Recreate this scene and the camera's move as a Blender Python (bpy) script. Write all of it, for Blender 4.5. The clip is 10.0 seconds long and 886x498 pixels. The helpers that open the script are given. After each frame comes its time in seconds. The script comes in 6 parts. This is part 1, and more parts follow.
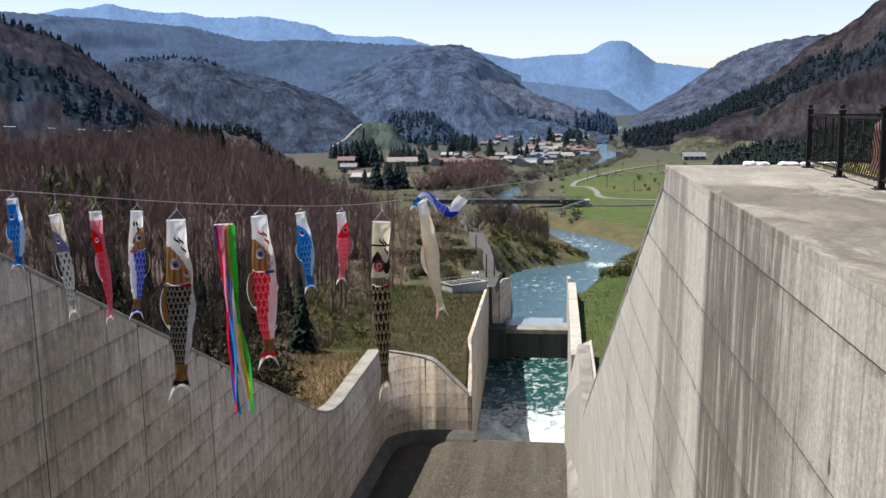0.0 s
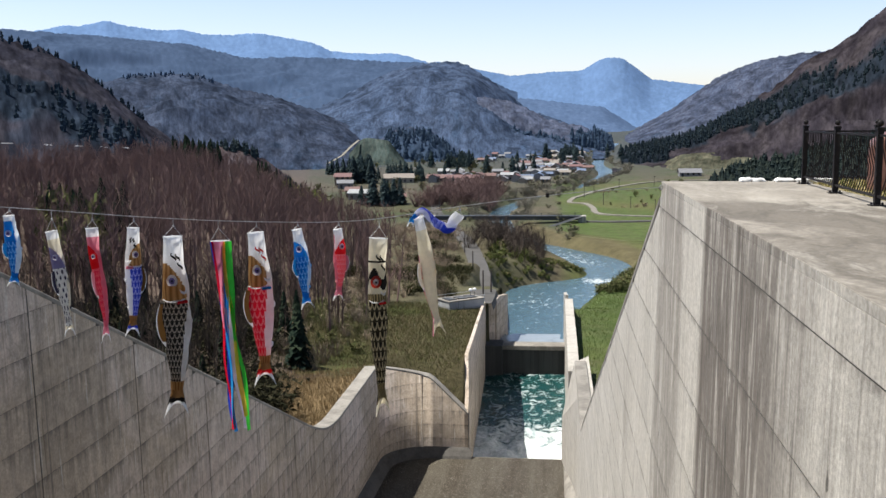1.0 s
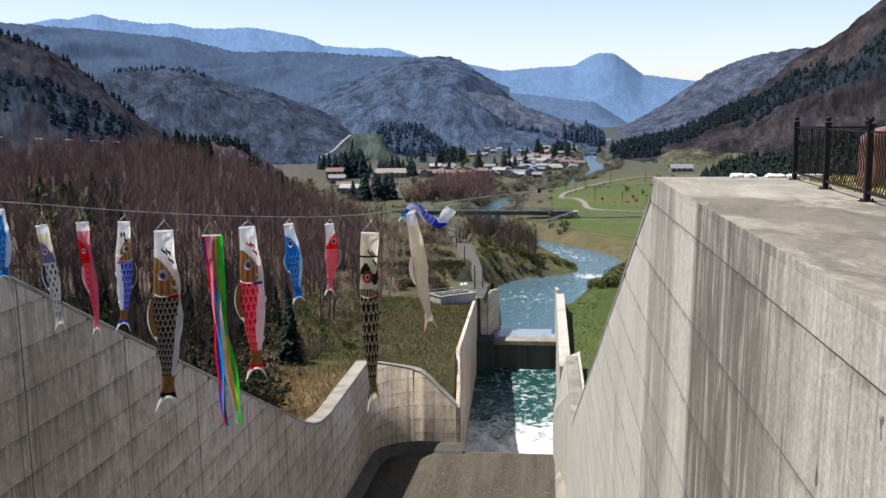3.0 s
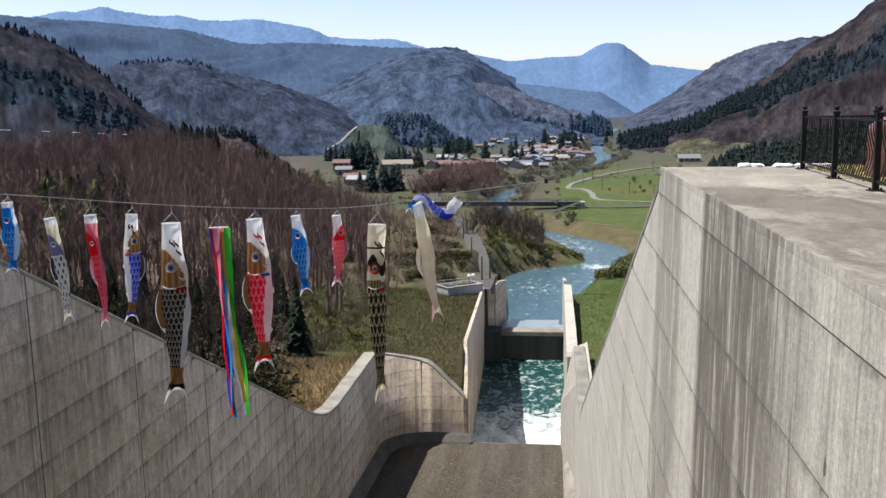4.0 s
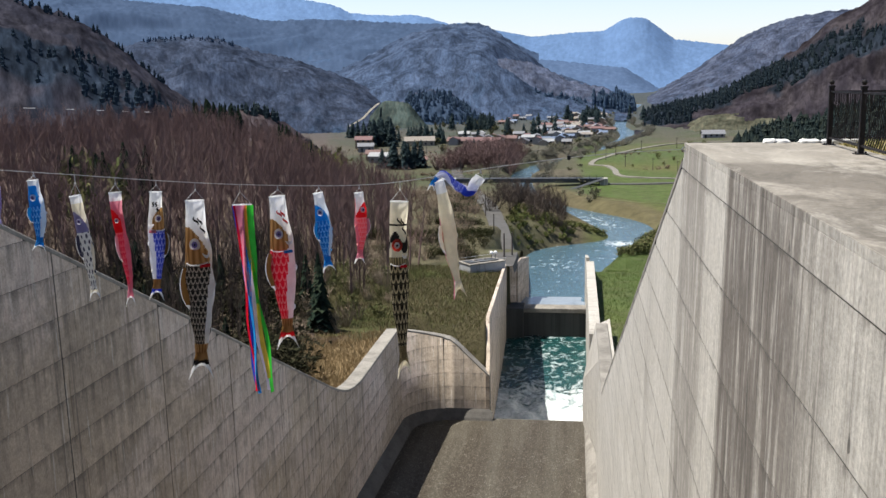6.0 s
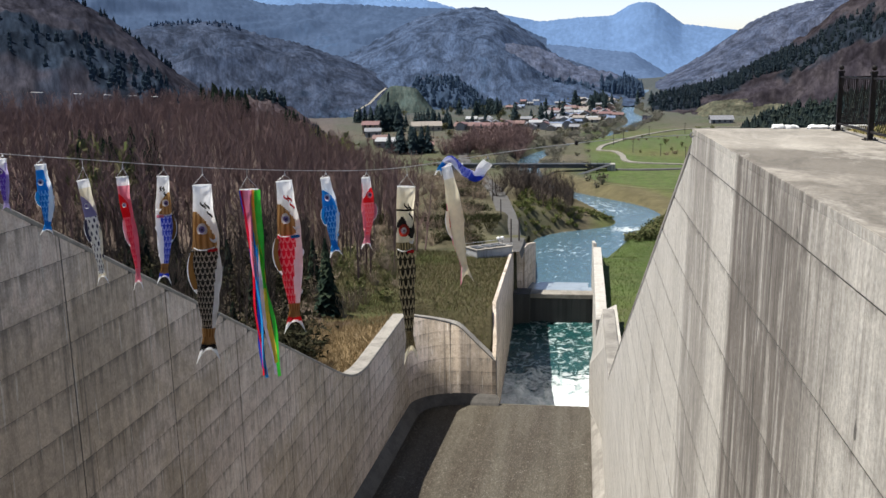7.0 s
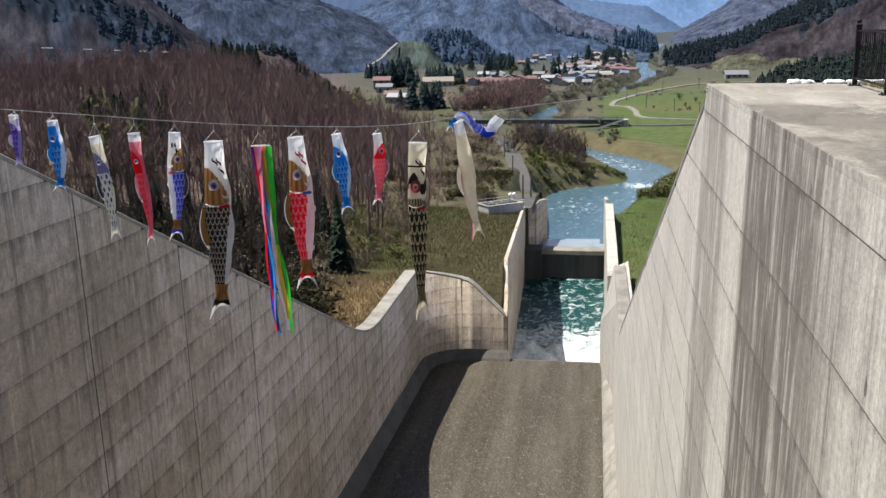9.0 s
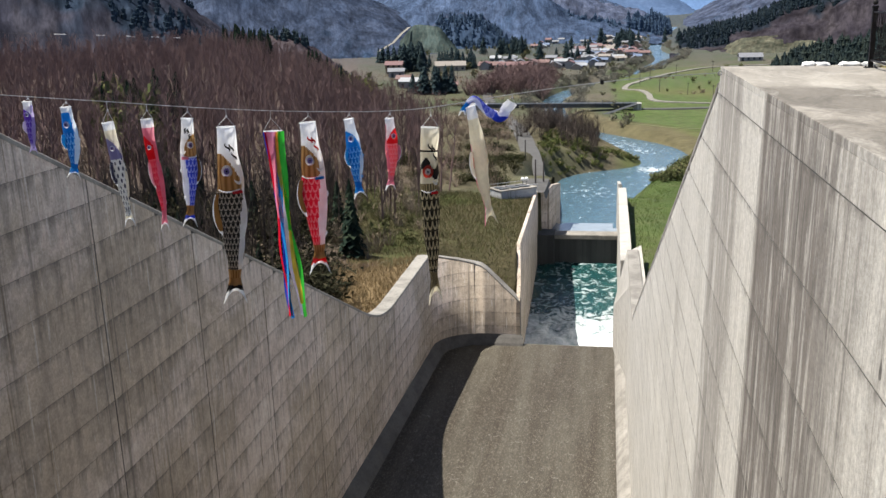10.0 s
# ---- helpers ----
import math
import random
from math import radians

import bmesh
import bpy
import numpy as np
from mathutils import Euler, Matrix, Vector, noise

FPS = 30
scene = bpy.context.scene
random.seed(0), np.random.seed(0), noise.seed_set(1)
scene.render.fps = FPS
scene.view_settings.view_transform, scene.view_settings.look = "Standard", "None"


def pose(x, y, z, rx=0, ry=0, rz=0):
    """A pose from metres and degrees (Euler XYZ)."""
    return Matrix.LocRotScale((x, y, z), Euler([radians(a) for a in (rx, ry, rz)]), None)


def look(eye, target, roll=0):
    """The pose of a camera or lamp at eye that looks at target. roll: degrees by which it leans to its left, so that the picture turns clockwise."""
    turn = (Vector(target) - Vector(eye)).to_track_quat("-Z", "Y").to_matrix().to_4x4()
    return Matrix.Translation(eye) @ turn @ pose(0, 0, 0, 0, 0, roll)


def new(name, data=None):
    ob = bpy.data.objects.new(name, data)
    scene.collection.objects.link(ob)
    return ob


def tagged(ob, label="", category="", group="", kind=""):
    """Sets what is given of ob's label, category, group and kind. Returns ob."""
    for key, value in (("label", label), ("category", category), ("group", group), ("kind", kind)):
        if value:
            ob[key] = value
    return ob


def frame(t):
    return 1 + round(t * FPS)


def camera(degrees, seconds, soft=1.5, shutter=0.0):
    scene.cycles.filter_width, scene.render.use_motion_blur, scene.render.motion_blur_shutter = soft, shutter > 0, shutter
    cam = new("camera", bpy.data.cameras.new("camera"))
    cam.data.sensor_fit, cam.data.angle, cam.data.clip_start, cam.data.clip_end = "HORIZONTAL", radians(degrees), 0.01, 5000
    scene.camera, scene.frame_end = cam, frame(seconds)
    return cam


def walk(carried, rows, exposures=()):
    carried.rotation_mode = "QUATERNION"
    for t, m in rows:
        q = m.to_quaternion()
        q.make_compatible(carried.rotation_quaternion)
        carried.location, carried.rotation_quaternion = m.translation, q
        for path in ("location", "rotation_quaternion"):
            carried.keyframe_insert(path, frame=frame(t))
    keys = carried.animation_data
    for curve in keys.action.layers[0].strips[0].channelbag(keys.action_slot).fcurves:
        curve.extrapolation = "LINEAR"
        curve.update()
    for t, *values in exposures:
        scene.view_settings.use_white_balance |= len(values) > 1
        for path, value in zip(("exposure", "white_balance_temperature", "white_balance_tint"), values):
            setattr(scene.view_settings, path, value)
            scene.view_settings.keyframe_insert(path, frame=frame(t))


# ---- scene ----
cam = camera(50.0, 10.0)
EYE = 1.2
PATH = [
    (0.0, pose(0, 0, EYE, 81.37, 0.58, 6.85)),
    (0.5, pose(0, 0, EYE, 81.91, 0.65, 6.66)),
    (1.0, pose(0, 0, EYE, 82.35, 0.60, 6.65)),
    (1.5, pose(0, 0, EYE, 82.46, 0.59, 6.57)),
    (2.0, pose(0, 0, EYE, 82.31, 0.49, 6.38)),
    (2.5, pose(0, 0, EYE, 82.18, 0.38, 6.13)),
    (4.0, pose(0, 0, EYE, 81.51, 0.70, 6.56)),
    (4.5, pose(0, 0, EYE, 81.08, 0.80, 7.00)),
    (5.0, pose(0, 0, EYE, 80.66, 0.85, 7.31)),
    (5.5, pose(0, 0, EYE, 80.39, 0.93, 7.58)),
    (7.0, pose(0, 0, EYE, 79.26, 0.87, 8.31)),
    (7.5, pose(0, 0, EYE, 78.52, 0.86, 8.35)),
    (8.0, pose(0, 0, EYE, 77.80, 0.94, 8.41)),
    (8.5, pose(0, 0, EYE, 77.21, 0.92, 8.59)),
    (9.0, pose(0, 0, EYE, 76.64, 0.99, 9.00)),
    (9.5, pose(0, 0, EYE, 76.14, 1.29, 9.41)),
    (10.0, pose(0, 0, EYE, 75.74, 1.33, 9.70)),
]
walk(cam, PATH, [(0.0, 0.62), (2.0, 0.62), (5.0, 0.62), (7.0, 0.66), (9.0, 0.74), (10.0, 0.86)])

# ---- light ----
SUN_TO = Vector((-0.46, -0.05, 1.0)).normalized()
world = bpy.data.worlds.new("sky")
scene.world = world
world.use_nodes = True
wn = world.node_tree.nodes
sky = wn.new("ShaderNodeTexSky")
sky.sky_type = "NISHITA"
sky.sun_disc = False
sky.sun_elevation = math.asin(SUN_TO.z)
sky.sun_rotation = math.atan2(SUN_TO.x, SUN_TO.y)
sky.altitude = 300
sky.air_density = 1.0
sky.dust_density = 1.0
sky.ozone_density = 1.0
# haze: brighter and paler towards the horizon
tc = wn.new("ShaderNodeTexCoord")
sep = wn.new("ShaderNodeSeparateXYZ")
world.node_tree.links.new(tc.outputs["Generated"], sep.inputs[0])
rng_h = wn.new("ShaderNodeMapRange")
rng_h.interpolation_type = "SMOOTHSTEP"
for key, value in (("From Min", 0.0), ("From Max", 0.75), ("To Min", 1.0), ("To Max", 0.0)):
    rng_h.inputs[key].default_value = value
world.node_tree.links.new(sep.outputs["Z"], rng_h.inputs["Value"])
tint = wn.new("ShaderNodeMix")
tint.data_type, tint.blend_type = "RGBA", "MULTIPLY"
tint.inputs[7].default_value = (2.55, 2.38, 2.62, 1)
world.node_tree.links.new(rng_h.outputs[0], tint.inputs[0])
world.node_tree.links.new(sky.outputs[0], tint.inputs[6])
world.node_tree.links.new(tint.outputs[2], wn["Background"].inputs[0])
wn["Background"].inputs[1].default_value = 0.05
sun = new("sun", bpy.data.lights.new("sun", "SUN"))
sun.data.energy = 5.0
sun.data.angle = radians(0.6)
sun.data.color = (1.0, 0.95, 0.87)
sun.matrix_world = look(SUN_TO * 100, (0, 0, 0))


# ---- materials ----
def lin(c):
    return tuple(((v / 12.92) if v <= 0.04045 else ((v + 0.055) / 1.055) ** 2.4) for v in c)


class Mat:
    """A small builder of node materials."""

    def __init__(self, name, rough=0.8, metal=0.0):
        self.m = bpy.data.materials.new(name)
        self.m.use_nodes = True
        self.t = self.m.node_tree
        self.b = self.t.nodes["Principled BSDF"]
        self.b.inputs["Roughness"].default_value = rough
        self.b.inputs["Metallic"].default_value = metal

    def n(self, kind, **sets):
        node = self.t.nodes.new(kind)
        for key, value in sets.items():
            node.inputs[key].default_value = value
        return node

    def link(self, a, b):
        self.t.links.new(a, b)

    def coords(self, scale=(1, 1, 1), generated=False):
        if generated:
            src = self.n("ShaderNodeTexCoord").outputs["Object"]
        else:
            src = self.n("ShaderNodeNewGeometry").outputs["Position"]
        mp = self.n("ShaderNodeMapping")
        mp.inputs["Scale"].default_value = scale
        self.link(src, mp.inputs["Vector"])
        return mp.outputs[0]

    def noise(self, scale, detail=4, rough=0.55, stretch=(1, 1, 1), distort=0.0):
        nz = self.n("ShaderNodeTexNoise", Scale=scale, Detail=detail, Roughness=rough, Distortion=distort)
        self.link(self.coords(stretch), nz.inputs["Vector"])
        return nz.outputs["Fac"]

    def ramp(self, fac, stops):
        r = self.n("ShaderNodeValToRGB")
        el = r.color_ramp.elements
        while len(el) < len(stops):
            el.new(0.5)
        for e, (p, c) in zip(el, stops):
            e.position = p
            e.color = (*c, 1) if len(c) == 3 else c
        self.link(fac, r.inputs[0])
        return r.outputs[0]

    def mix(self, fac, a, b, mode="MIX"):
        mx = self.t.nodes.new("ShaderNodeMix")
        mx.data_type = "RGBA"
        mx.blend_type = mode
        for sock, v in ((mx.inputs[0], fac), (mx.inputs[6], a), (mx.inputs[7], b)):
            if isinstance(v, (int, float)):
                sock.default_value = v
            elif isinstance(v, tuple):
                sock.default_value = (*v, 1)
            else:
                self.link(v, sock)
        return mx.outputs[2]

    def color(self, v):
        if isinstance(v, tuple):
            self.b.inputs["Base Color"].default_value = (*v, 1)
        else:
            self.link(v, self.b.inputs["Base Color"])
        self.tone = v
        return self

    def thin(self, share):
        """Cloth or leaf that lets light through."""
        tr = self.n("ShaderNodeBsdfTranslucent")
        if isinstance(self.tone, tuple):
            tr.inputs["Color"].default_value = (*self.tone, 1)
        else:
            self.link(self.tone, tr.inputs["Color"])
        mx = self.n("ShaderNodeMixShader", Fac=share)
        self.link(self.b.outputs[0], mx.inputs[1])
        self.link(tr.outputs[0], mx.inputs[2])
        self.link(mx.outputs[0], self.t.nodes["Material Output"].inputs["Surface"])
        return self

    def bump(self, fac, strength=0.3, dist=0.02):
        bp = self.n("ShaderNodeBump", Strength=strength, Distance=dist)
        self.link(fac, bp.inputs["Height"])
        self.link(bp.outputs[0], self.b.inputs["Normal"])
        return self


def grey(v):
    return (v, v, v)


def times(m, a, b):
    f = m.n("ShaderNodeMath")
    f.operation = "MULTIPLY"
    for sock, v in zip(f.inputs, (a, b)):
        if isinstance(v, (int, float)):
            sock.default_value = v
        else:
            m.link(v, sock)
    return f.outputs[0]


def concrete(name, base, dark, streak=(1.1, 1.1, 0.035), amount=0.7, fine=9.0, runs=1.0, bands=None, warm=0.0):
    """Weathered concrete: broad stains and thin runs down the face, patches, pores; bands: more or less stain along y."""
    m = Mat(name, 0.85)
    s1 = m.ramp(m.noise(1.0, 6, 0.62, streak), [(0.44, grey(0)), (0.60, grey(1))])
    s2 = m.ramp(m.noise(0.16, 5, 0.6), [(0.38, grey(0)), (0.65, grey(1))])
    thin_runs = m.ramp(m.noise(3.4, 6, 0.75, (streak[0], streak[1], streak[2] * 0.3), 0.3), [(0.53, grey(0)), (0.66, grey(1))])
    light_runs = m.ramp(m.noise(3.1, 4, 0.7, (streak[0] * 1.3, streak[1] * 1.3, streak[2])), [(0.60, grey(0)), (0.72, grey(1))])
    col = m.mix(s2, base, tuple(v * 0.78 for v in base))
    if warm:
        wm = m.ramp(m.noise(0.22, 4, 0.6, (1, 1, 0.6)), [(0.45, grey(0)), (0.7, grey(1))])
        col = m.mix(times(m, wm, warm), col, (base[0] * 0.80, base[1] * 0.70, base[2] * 0.52))
    w = amount
    if bands:
        sep = m.n("ShaderNodeSeparateXYZ")
        m.link(m.n("ShaderNodeNewGeometry").outputs["Position"], sep.inputs[0])
        rg = m.n("ShaderNodeMapRange")
        lo, hi = bands[0][0], bands[-1][0]
        rg.inputs["From Min"].default_value, rg.inputs["From Max"].default_value = lo, hi
        m.link(sep.outputs["Y"], rg.inputs["Value"])
        w = times(m, m.ramp(rg.outputs[0], [((y - lo) / (hi - lo), grey(v)) for y, v in bands]), amount)
        base_stain = m.ramp(m.noise(0.9, 4, 0.6, streak), [(0.25, grey(0.62)), (0.55, grey(1))])
        col = m.mix(times(m, times(m, base_stain, w), 0.75), col, tuple(v * 0.5 for v in base))
        blot = m.ramp(m.noise(1.4, 7, 0.75, (1, 1, 0.35)), [(0.5, grey(0)), (0.66, grey(1))])
        col = m.mix(times(m, times(m, blot, w), 0.55), col, dark)
    col = m.mix(times(m, s1, w), col, dark)
    col = m.mix(times(m, times(m, thin_runs, 0.65 * runs), w), col, tuple(v * 0.55 for v in dark))
    col = m.mix(times(m, light_runs, 0.25 * runs), col, tuple(min(0.8, v * 1.25) for v in base))
    pores = m.noise(fine, 6, 0.7)
    col = m.mix(0.45, col, m.ramp(pores, [(0.3, grey(0.3)), (0.7, grey(0.78))]), "OVERLAY")
    rnd = m.n("ShaderNodeObjectInfo").outputs["Random"]
    col = m.mix(0.3, col, m.ramp(rnd, [(0, grey(0.36)), (1, grey(0.62))]), "OVERLAY")
    m.color(col)
    m.bump(pores, 0.35, 0.02)
    return m.m


def plain(name, c, rough=0.6, metal=0.0, var=0.25, scale=6.0):
    m = Mat(name, rough, metal)
    nz = m.noise(scale, 4)
    m.color(m.mix(m.ramp(nz, [(0.35, grey(0)), (0.7, grey(1))]), tuple(v * (1 - var) for v in c), tuple(min(1, v * (1 + var)) for v in c)))
    return m.m


def by_y(m, bands):
    """A value by place along the channel."""
    sep = m.n("ShaderNodeSeparateXYZ")
    m.link(m.n("ShaderNodeNewGeometry").outputs["Position"], sep.inputs[0])
    rg = m.n("ShaderNodeMapRange")
    lo, hi = bands[0][0], bands[-1][0]
    rg.inputs["From Min"].default_value, rg.inputs["From Max"].default_value = lo, hi
    m.link(sep.outputs["Y"], rg.inputs["Value"])
    return m.ramp(rg.outputs[0], [((y - lo) / (hi - lo), grey(v)) for y, v in bands])


def mask(m, scale, lo, hi, stretch=(1, 1, 1), detail=6, rough=0.65, distort=0.0):
    return m.ramp(m.noise(scale, detail, rough, stretch, distort), [(lo, grey(0)), (hi, grey(1))])


def grain(m, col, scale, amount):
    pores = m.noise(scale, 8, 0.75)
    return m.mix(amount, col, m.ramp(pores, [(0.32, grey(0.22)), (0.68, grey(0.78))]), "OVERLAY"), pores


def lift_drop(m, level, reach):
    """1 just under each lift joint, fading to 0 down the panel."""
    sep = m.n("ShaderNodeSeparateXYZ")
    m.link(m.n("ShaderNodeNewGeometry").outputs["Position"], sep.inputs[0])
    off = m.n("ShaderNodeMath")
    off.operation = "SUBTRACT"
    off.inputs[0].default_value = level
    m.link(sep.outputs["Z"], off.inputs[1])
    div = m.n("ShaderNodeMath")
    div.operation = "DIVIDE"
    m.link(off.outputs[0], div.inputs[0])
    div.inputs[1].default_value = 1.2
    fr = m.n("ShaderNodeMath")
    fr.operation = "FRACT"
    m.link(div.outputs[0], fr.inputs[0])
    return m.ramp(fr.outputs[0], [(0.0, grey(1)), (reach * 0.3, grey(0.55)), (reach, grey(0)), (0.985, grey(0)), (1.0, grey(0.8))])


def plus(m, *vals):
    out = vals[0]
    for v in vals[1:]:
        f = m.n("ShaderNodeMath")
        f.operation = "ADD"
        f.use_clamp = True
        for sock, one in zip(f.inputs, (out, v)):
            if isinstance(one, (int, float)):
                sock.default_value = one
            else:
                m.link(one, sock)
        out = f.outputs[0]
    return out


def pale_wall():
    """Sunlit poured concrete with smeared dark runs, thickest before the first joint."""
    m = Mat("concrete_pale", 0.88)
    col = m.mix(mask(m, 0.5, 0.35, 0.7, (1, 1, 0.5), 8, 0.7, 0.6), (0.56, 0.535, 0.48), (0.44, 0.415, 0.365))
    lines = m.ramp(m.noise(1.0, 4, 0.7, (1, 13, 0.22), 0.3), [(0.35, grey(0.30)), (0.65, grey(0.66))])
    col = m.mix(0.55, col, lines, "OVERLAY")
    w = by_y(m, [(4, 0.2), (6.5, 0.26), (7.9, 0.36), (8.7, 0.7), (9.5, 0.95), (13.43, 1.0), (13.47, 0.10), (15.2, 0.18), (15.7, 0.62), (18.7, 0.62), (18.9, 0.16), (24.5, 0.16), (25.4, 0.4), (26.2, 0.14), (45, 0.16), (80, 0.3)])
    dirt, black = (0.135, 0.117, 0.099), (0.05, 0.043, 0.036)
    wide = mask(m, 1.0, 0.38, 0.60, (1, 1.8, 0.24), 6, 0.66, 0.8)
    mid = mask(m, 1.0, 0.43, 0.57, (1, 5.0, 0.40), 7, 0.68, 0.5)
    patch = mask(m, 0.7, 0.36, 0.60, (1, 1, 0.55), 6, 0.66, 0.6)
    drop = lift_drop(m, -0.5, 0.7)
    f = plus(m, times(m, wide, 0.42), times(m, mid, 0.38), times(m, patch, 0.22), times(m, times(m, drop, mid), 0.4))
    f = plus(m, times(m, f, 1.5), 0.06)
    col = m.mix(times(m, times(m, f, w), 0.98), col, dirt)
    smear = mask(m, 1.0, 0.48, 0.62, (1, 3.4, 0.45), 8, 0.72, 0.9)
    col = m.mix(times(m, times(m, times(m, smear, wide), w), 0.75), col, black)
    drip = mask(m, 1.0, 0.60, 0.65, (1, 11, 0.14), 4, 0.62, 0.2)
    col = m.mix(times(m, times(m, drip, plus(m, w, 0.1)), 0.65), col, black)
    white = mask(m, 1.0, 0.60, 0.70, (1, 8, 0.22), 5, 0.7, 0.2)
    col = m.mix(times(m, white, 0.45), col, (0.62, 0.60, 0.55))
    pits = mask(m, 2.6, 0.725, 0.74, (1, 1.6, 0.7), 3, 0.6)
    col = m.mix(times(m, pits, 0.8), col, (0.05, 0.045, 0.04))
    edge = times(m, m.ramp(drop, [(0.8, grey(0)), (0.97, grey(1))]), mask(m, 3.0, 0.42, 0.62, (1, 1, 1), 6, 0.7))
    col = m.mix(times(m, edge, 0.7), col, black)
    col, pores = grain(m, col, 5, 0.3)
    col, pores = grain(m, col, 19, 0.5)
    rnd = m.n("ShaderNodeObjectInfo").outputs["Random"]
    m.color(m.mix(0.3, col, m.ramp(rnd, [(0, grey(0.40)), (1, grey(0.60))]), "OVERLAY"))
    m.bump(pores, 0.4, 0.02)
    return m.m


def grey_wall():
    """Shaded poured concrete, mottled, with olive algae, runs below the lift joints, white spots."""
    m = Mat("concrete_grey", 0.9)
    col = m.mix(mask(m, 0.33, 0.36, 0.66, (1, 1, 0.8), 9, 0.72, 1.0), (0.70, 0.60, 0.52), (0.52, 0.435, 0.365))
    alga = mask(m, 0.16, 0.44, 0.58, (1, 1, 1.2), 6, 0.65, 0.6)
    col = m.mix(times(m, alga, 0.55), col, (0.34, 0.27, 0.175))
    blot = mask(m, 1.3, 0.48, 0.62, (1, 1, 0.6), 9, 0.74, 0.8)
    col = m.mix(times(m, blot, 0.4), col, (0.22, 0.185, 0.15))
    drop = lift_drop(m, -0.3, 0.75)
    runs = mask(m, 1.0, 0.46, 0.60, (3.4, 3.4, 0.16), 6, 0.66, 0.3)
    col = m.mix(times(m, times(m, runs, plus(m, times(m, drop, 0.75), 0.15)), 0.85), col, (0.13, 0.115, 0.095))
    tall = mask(m, 1.0, 0.58, 0.66, (2.4, 2.4, 0.035), 4, 0.6, 0.15)
    col = m.mix(times(m, tall, 0.6), col, (0.12, 0.105, 0.085))
    edge = times(m, m.ramp(drop, [(0.72, grey(0)), (0.95, grey(1))]), mask(m, 1.4, 0.36, 0.60, (1, 1, 1), 6, 0.7))
    col = m.mix(times(m, edge, 0.45), col, (0.12, 0.105, 0.09))
    white = mask(m, 1.0, 0.625, 0.66, (5, 5, 0.35), 4, 0.6, 0.2)
    col = m.mix(times(m, white, 0.5), col, (0.66, 0.63, 0.56))
    rust = mask(m, 1.0, 0.62, 0.66, (5, 5, 0.15), 4, 0.65, 0.3)
    col = m.mix(times(m, rust, 0.6), col, (0.15, 0.11, 0.06))
    col, pores = grain(m, col, 3, 0.35)
    col, pores = grain(m, col, 12, 0.28)
    rnd = m.n("ShaderNodeObjectInfo").outputs["Random"]
    m.color(m.mix(0.4, col, m.ramp(rnd, [(0, grey(0.38)), (1, grey(0.60))]), "OVERLAY"))
    m.bump(pores, 0.4, 0.03)
    return m.m


def deck_top():
    """Walked-on slab: dark crusts and damp blotches in broad patches, pale worn cement between."""
    m = Mat("concrete_deck", 0.9)
    col = m.mix(mask(m, 0.45, 0.36, 0.62, (1, 0.7, 1), 8, 0.7, 0.8), (0.34, 0.316, 0.272), (0.24, 0.218, 0.184))
    w = by_y(m, [(-9, 0.9), (9, 0.85), (12.6, 1.0), (13.9, 1.0), (14.4, 0.45), (16.2, 0.30), (17.4, 0.6), (18.9, 0.35)])
    damp = mask(m, 0.55, 0.40, 0.54, (1, 0.45, 1), 9, 0.72, 1.2)
    col = m.mix(times(m, times(m, damp, w), 0.85), col, (0.118, 0.104, 0.084))
    crust = mask(m, 1.5, 0.47, 0.60, (1, 0.4, 1), 9, 0.74, 1.0)
    col = m.mix(times(m, times(m, crust, w), 0.75), col, (0.085, 0.075, 0.06))
    pale = mask(m, 0.9, 0.55, 0.64, (1, 0.4, 1), 8, 0.75, 0.8)
    col = m.mix(times(m, pale, 0.6), col, (0.38, 0.358, 0.315))
    pits = mask(m, 3.0, 0.70, 0.73, (1, 0.6, 1), 3, 0.6)
    col = m.mix(times(m, pits, 0.7), col, (0.06, 0.053, 0.045))
    col, pores = grain(m, col, 14, 0.45)
    m.color(col)
    m.bump(pores, 0.4, 0.015)
    return m.m


C_WALL_R, C_WALL_L, C_DECK = pale_wall(), grey_wall(), deck_top()
C_CORE = concrete("concrete_joint", (0.09, 0.082, 0.072), (0.05, 0.046, 0.042))
C_COPING = concrete("concrete_coping", (0.28, 0.262, 0.23), (0.14, 0.127, 0.11), streak=(0.6, 0.6, 0.6))




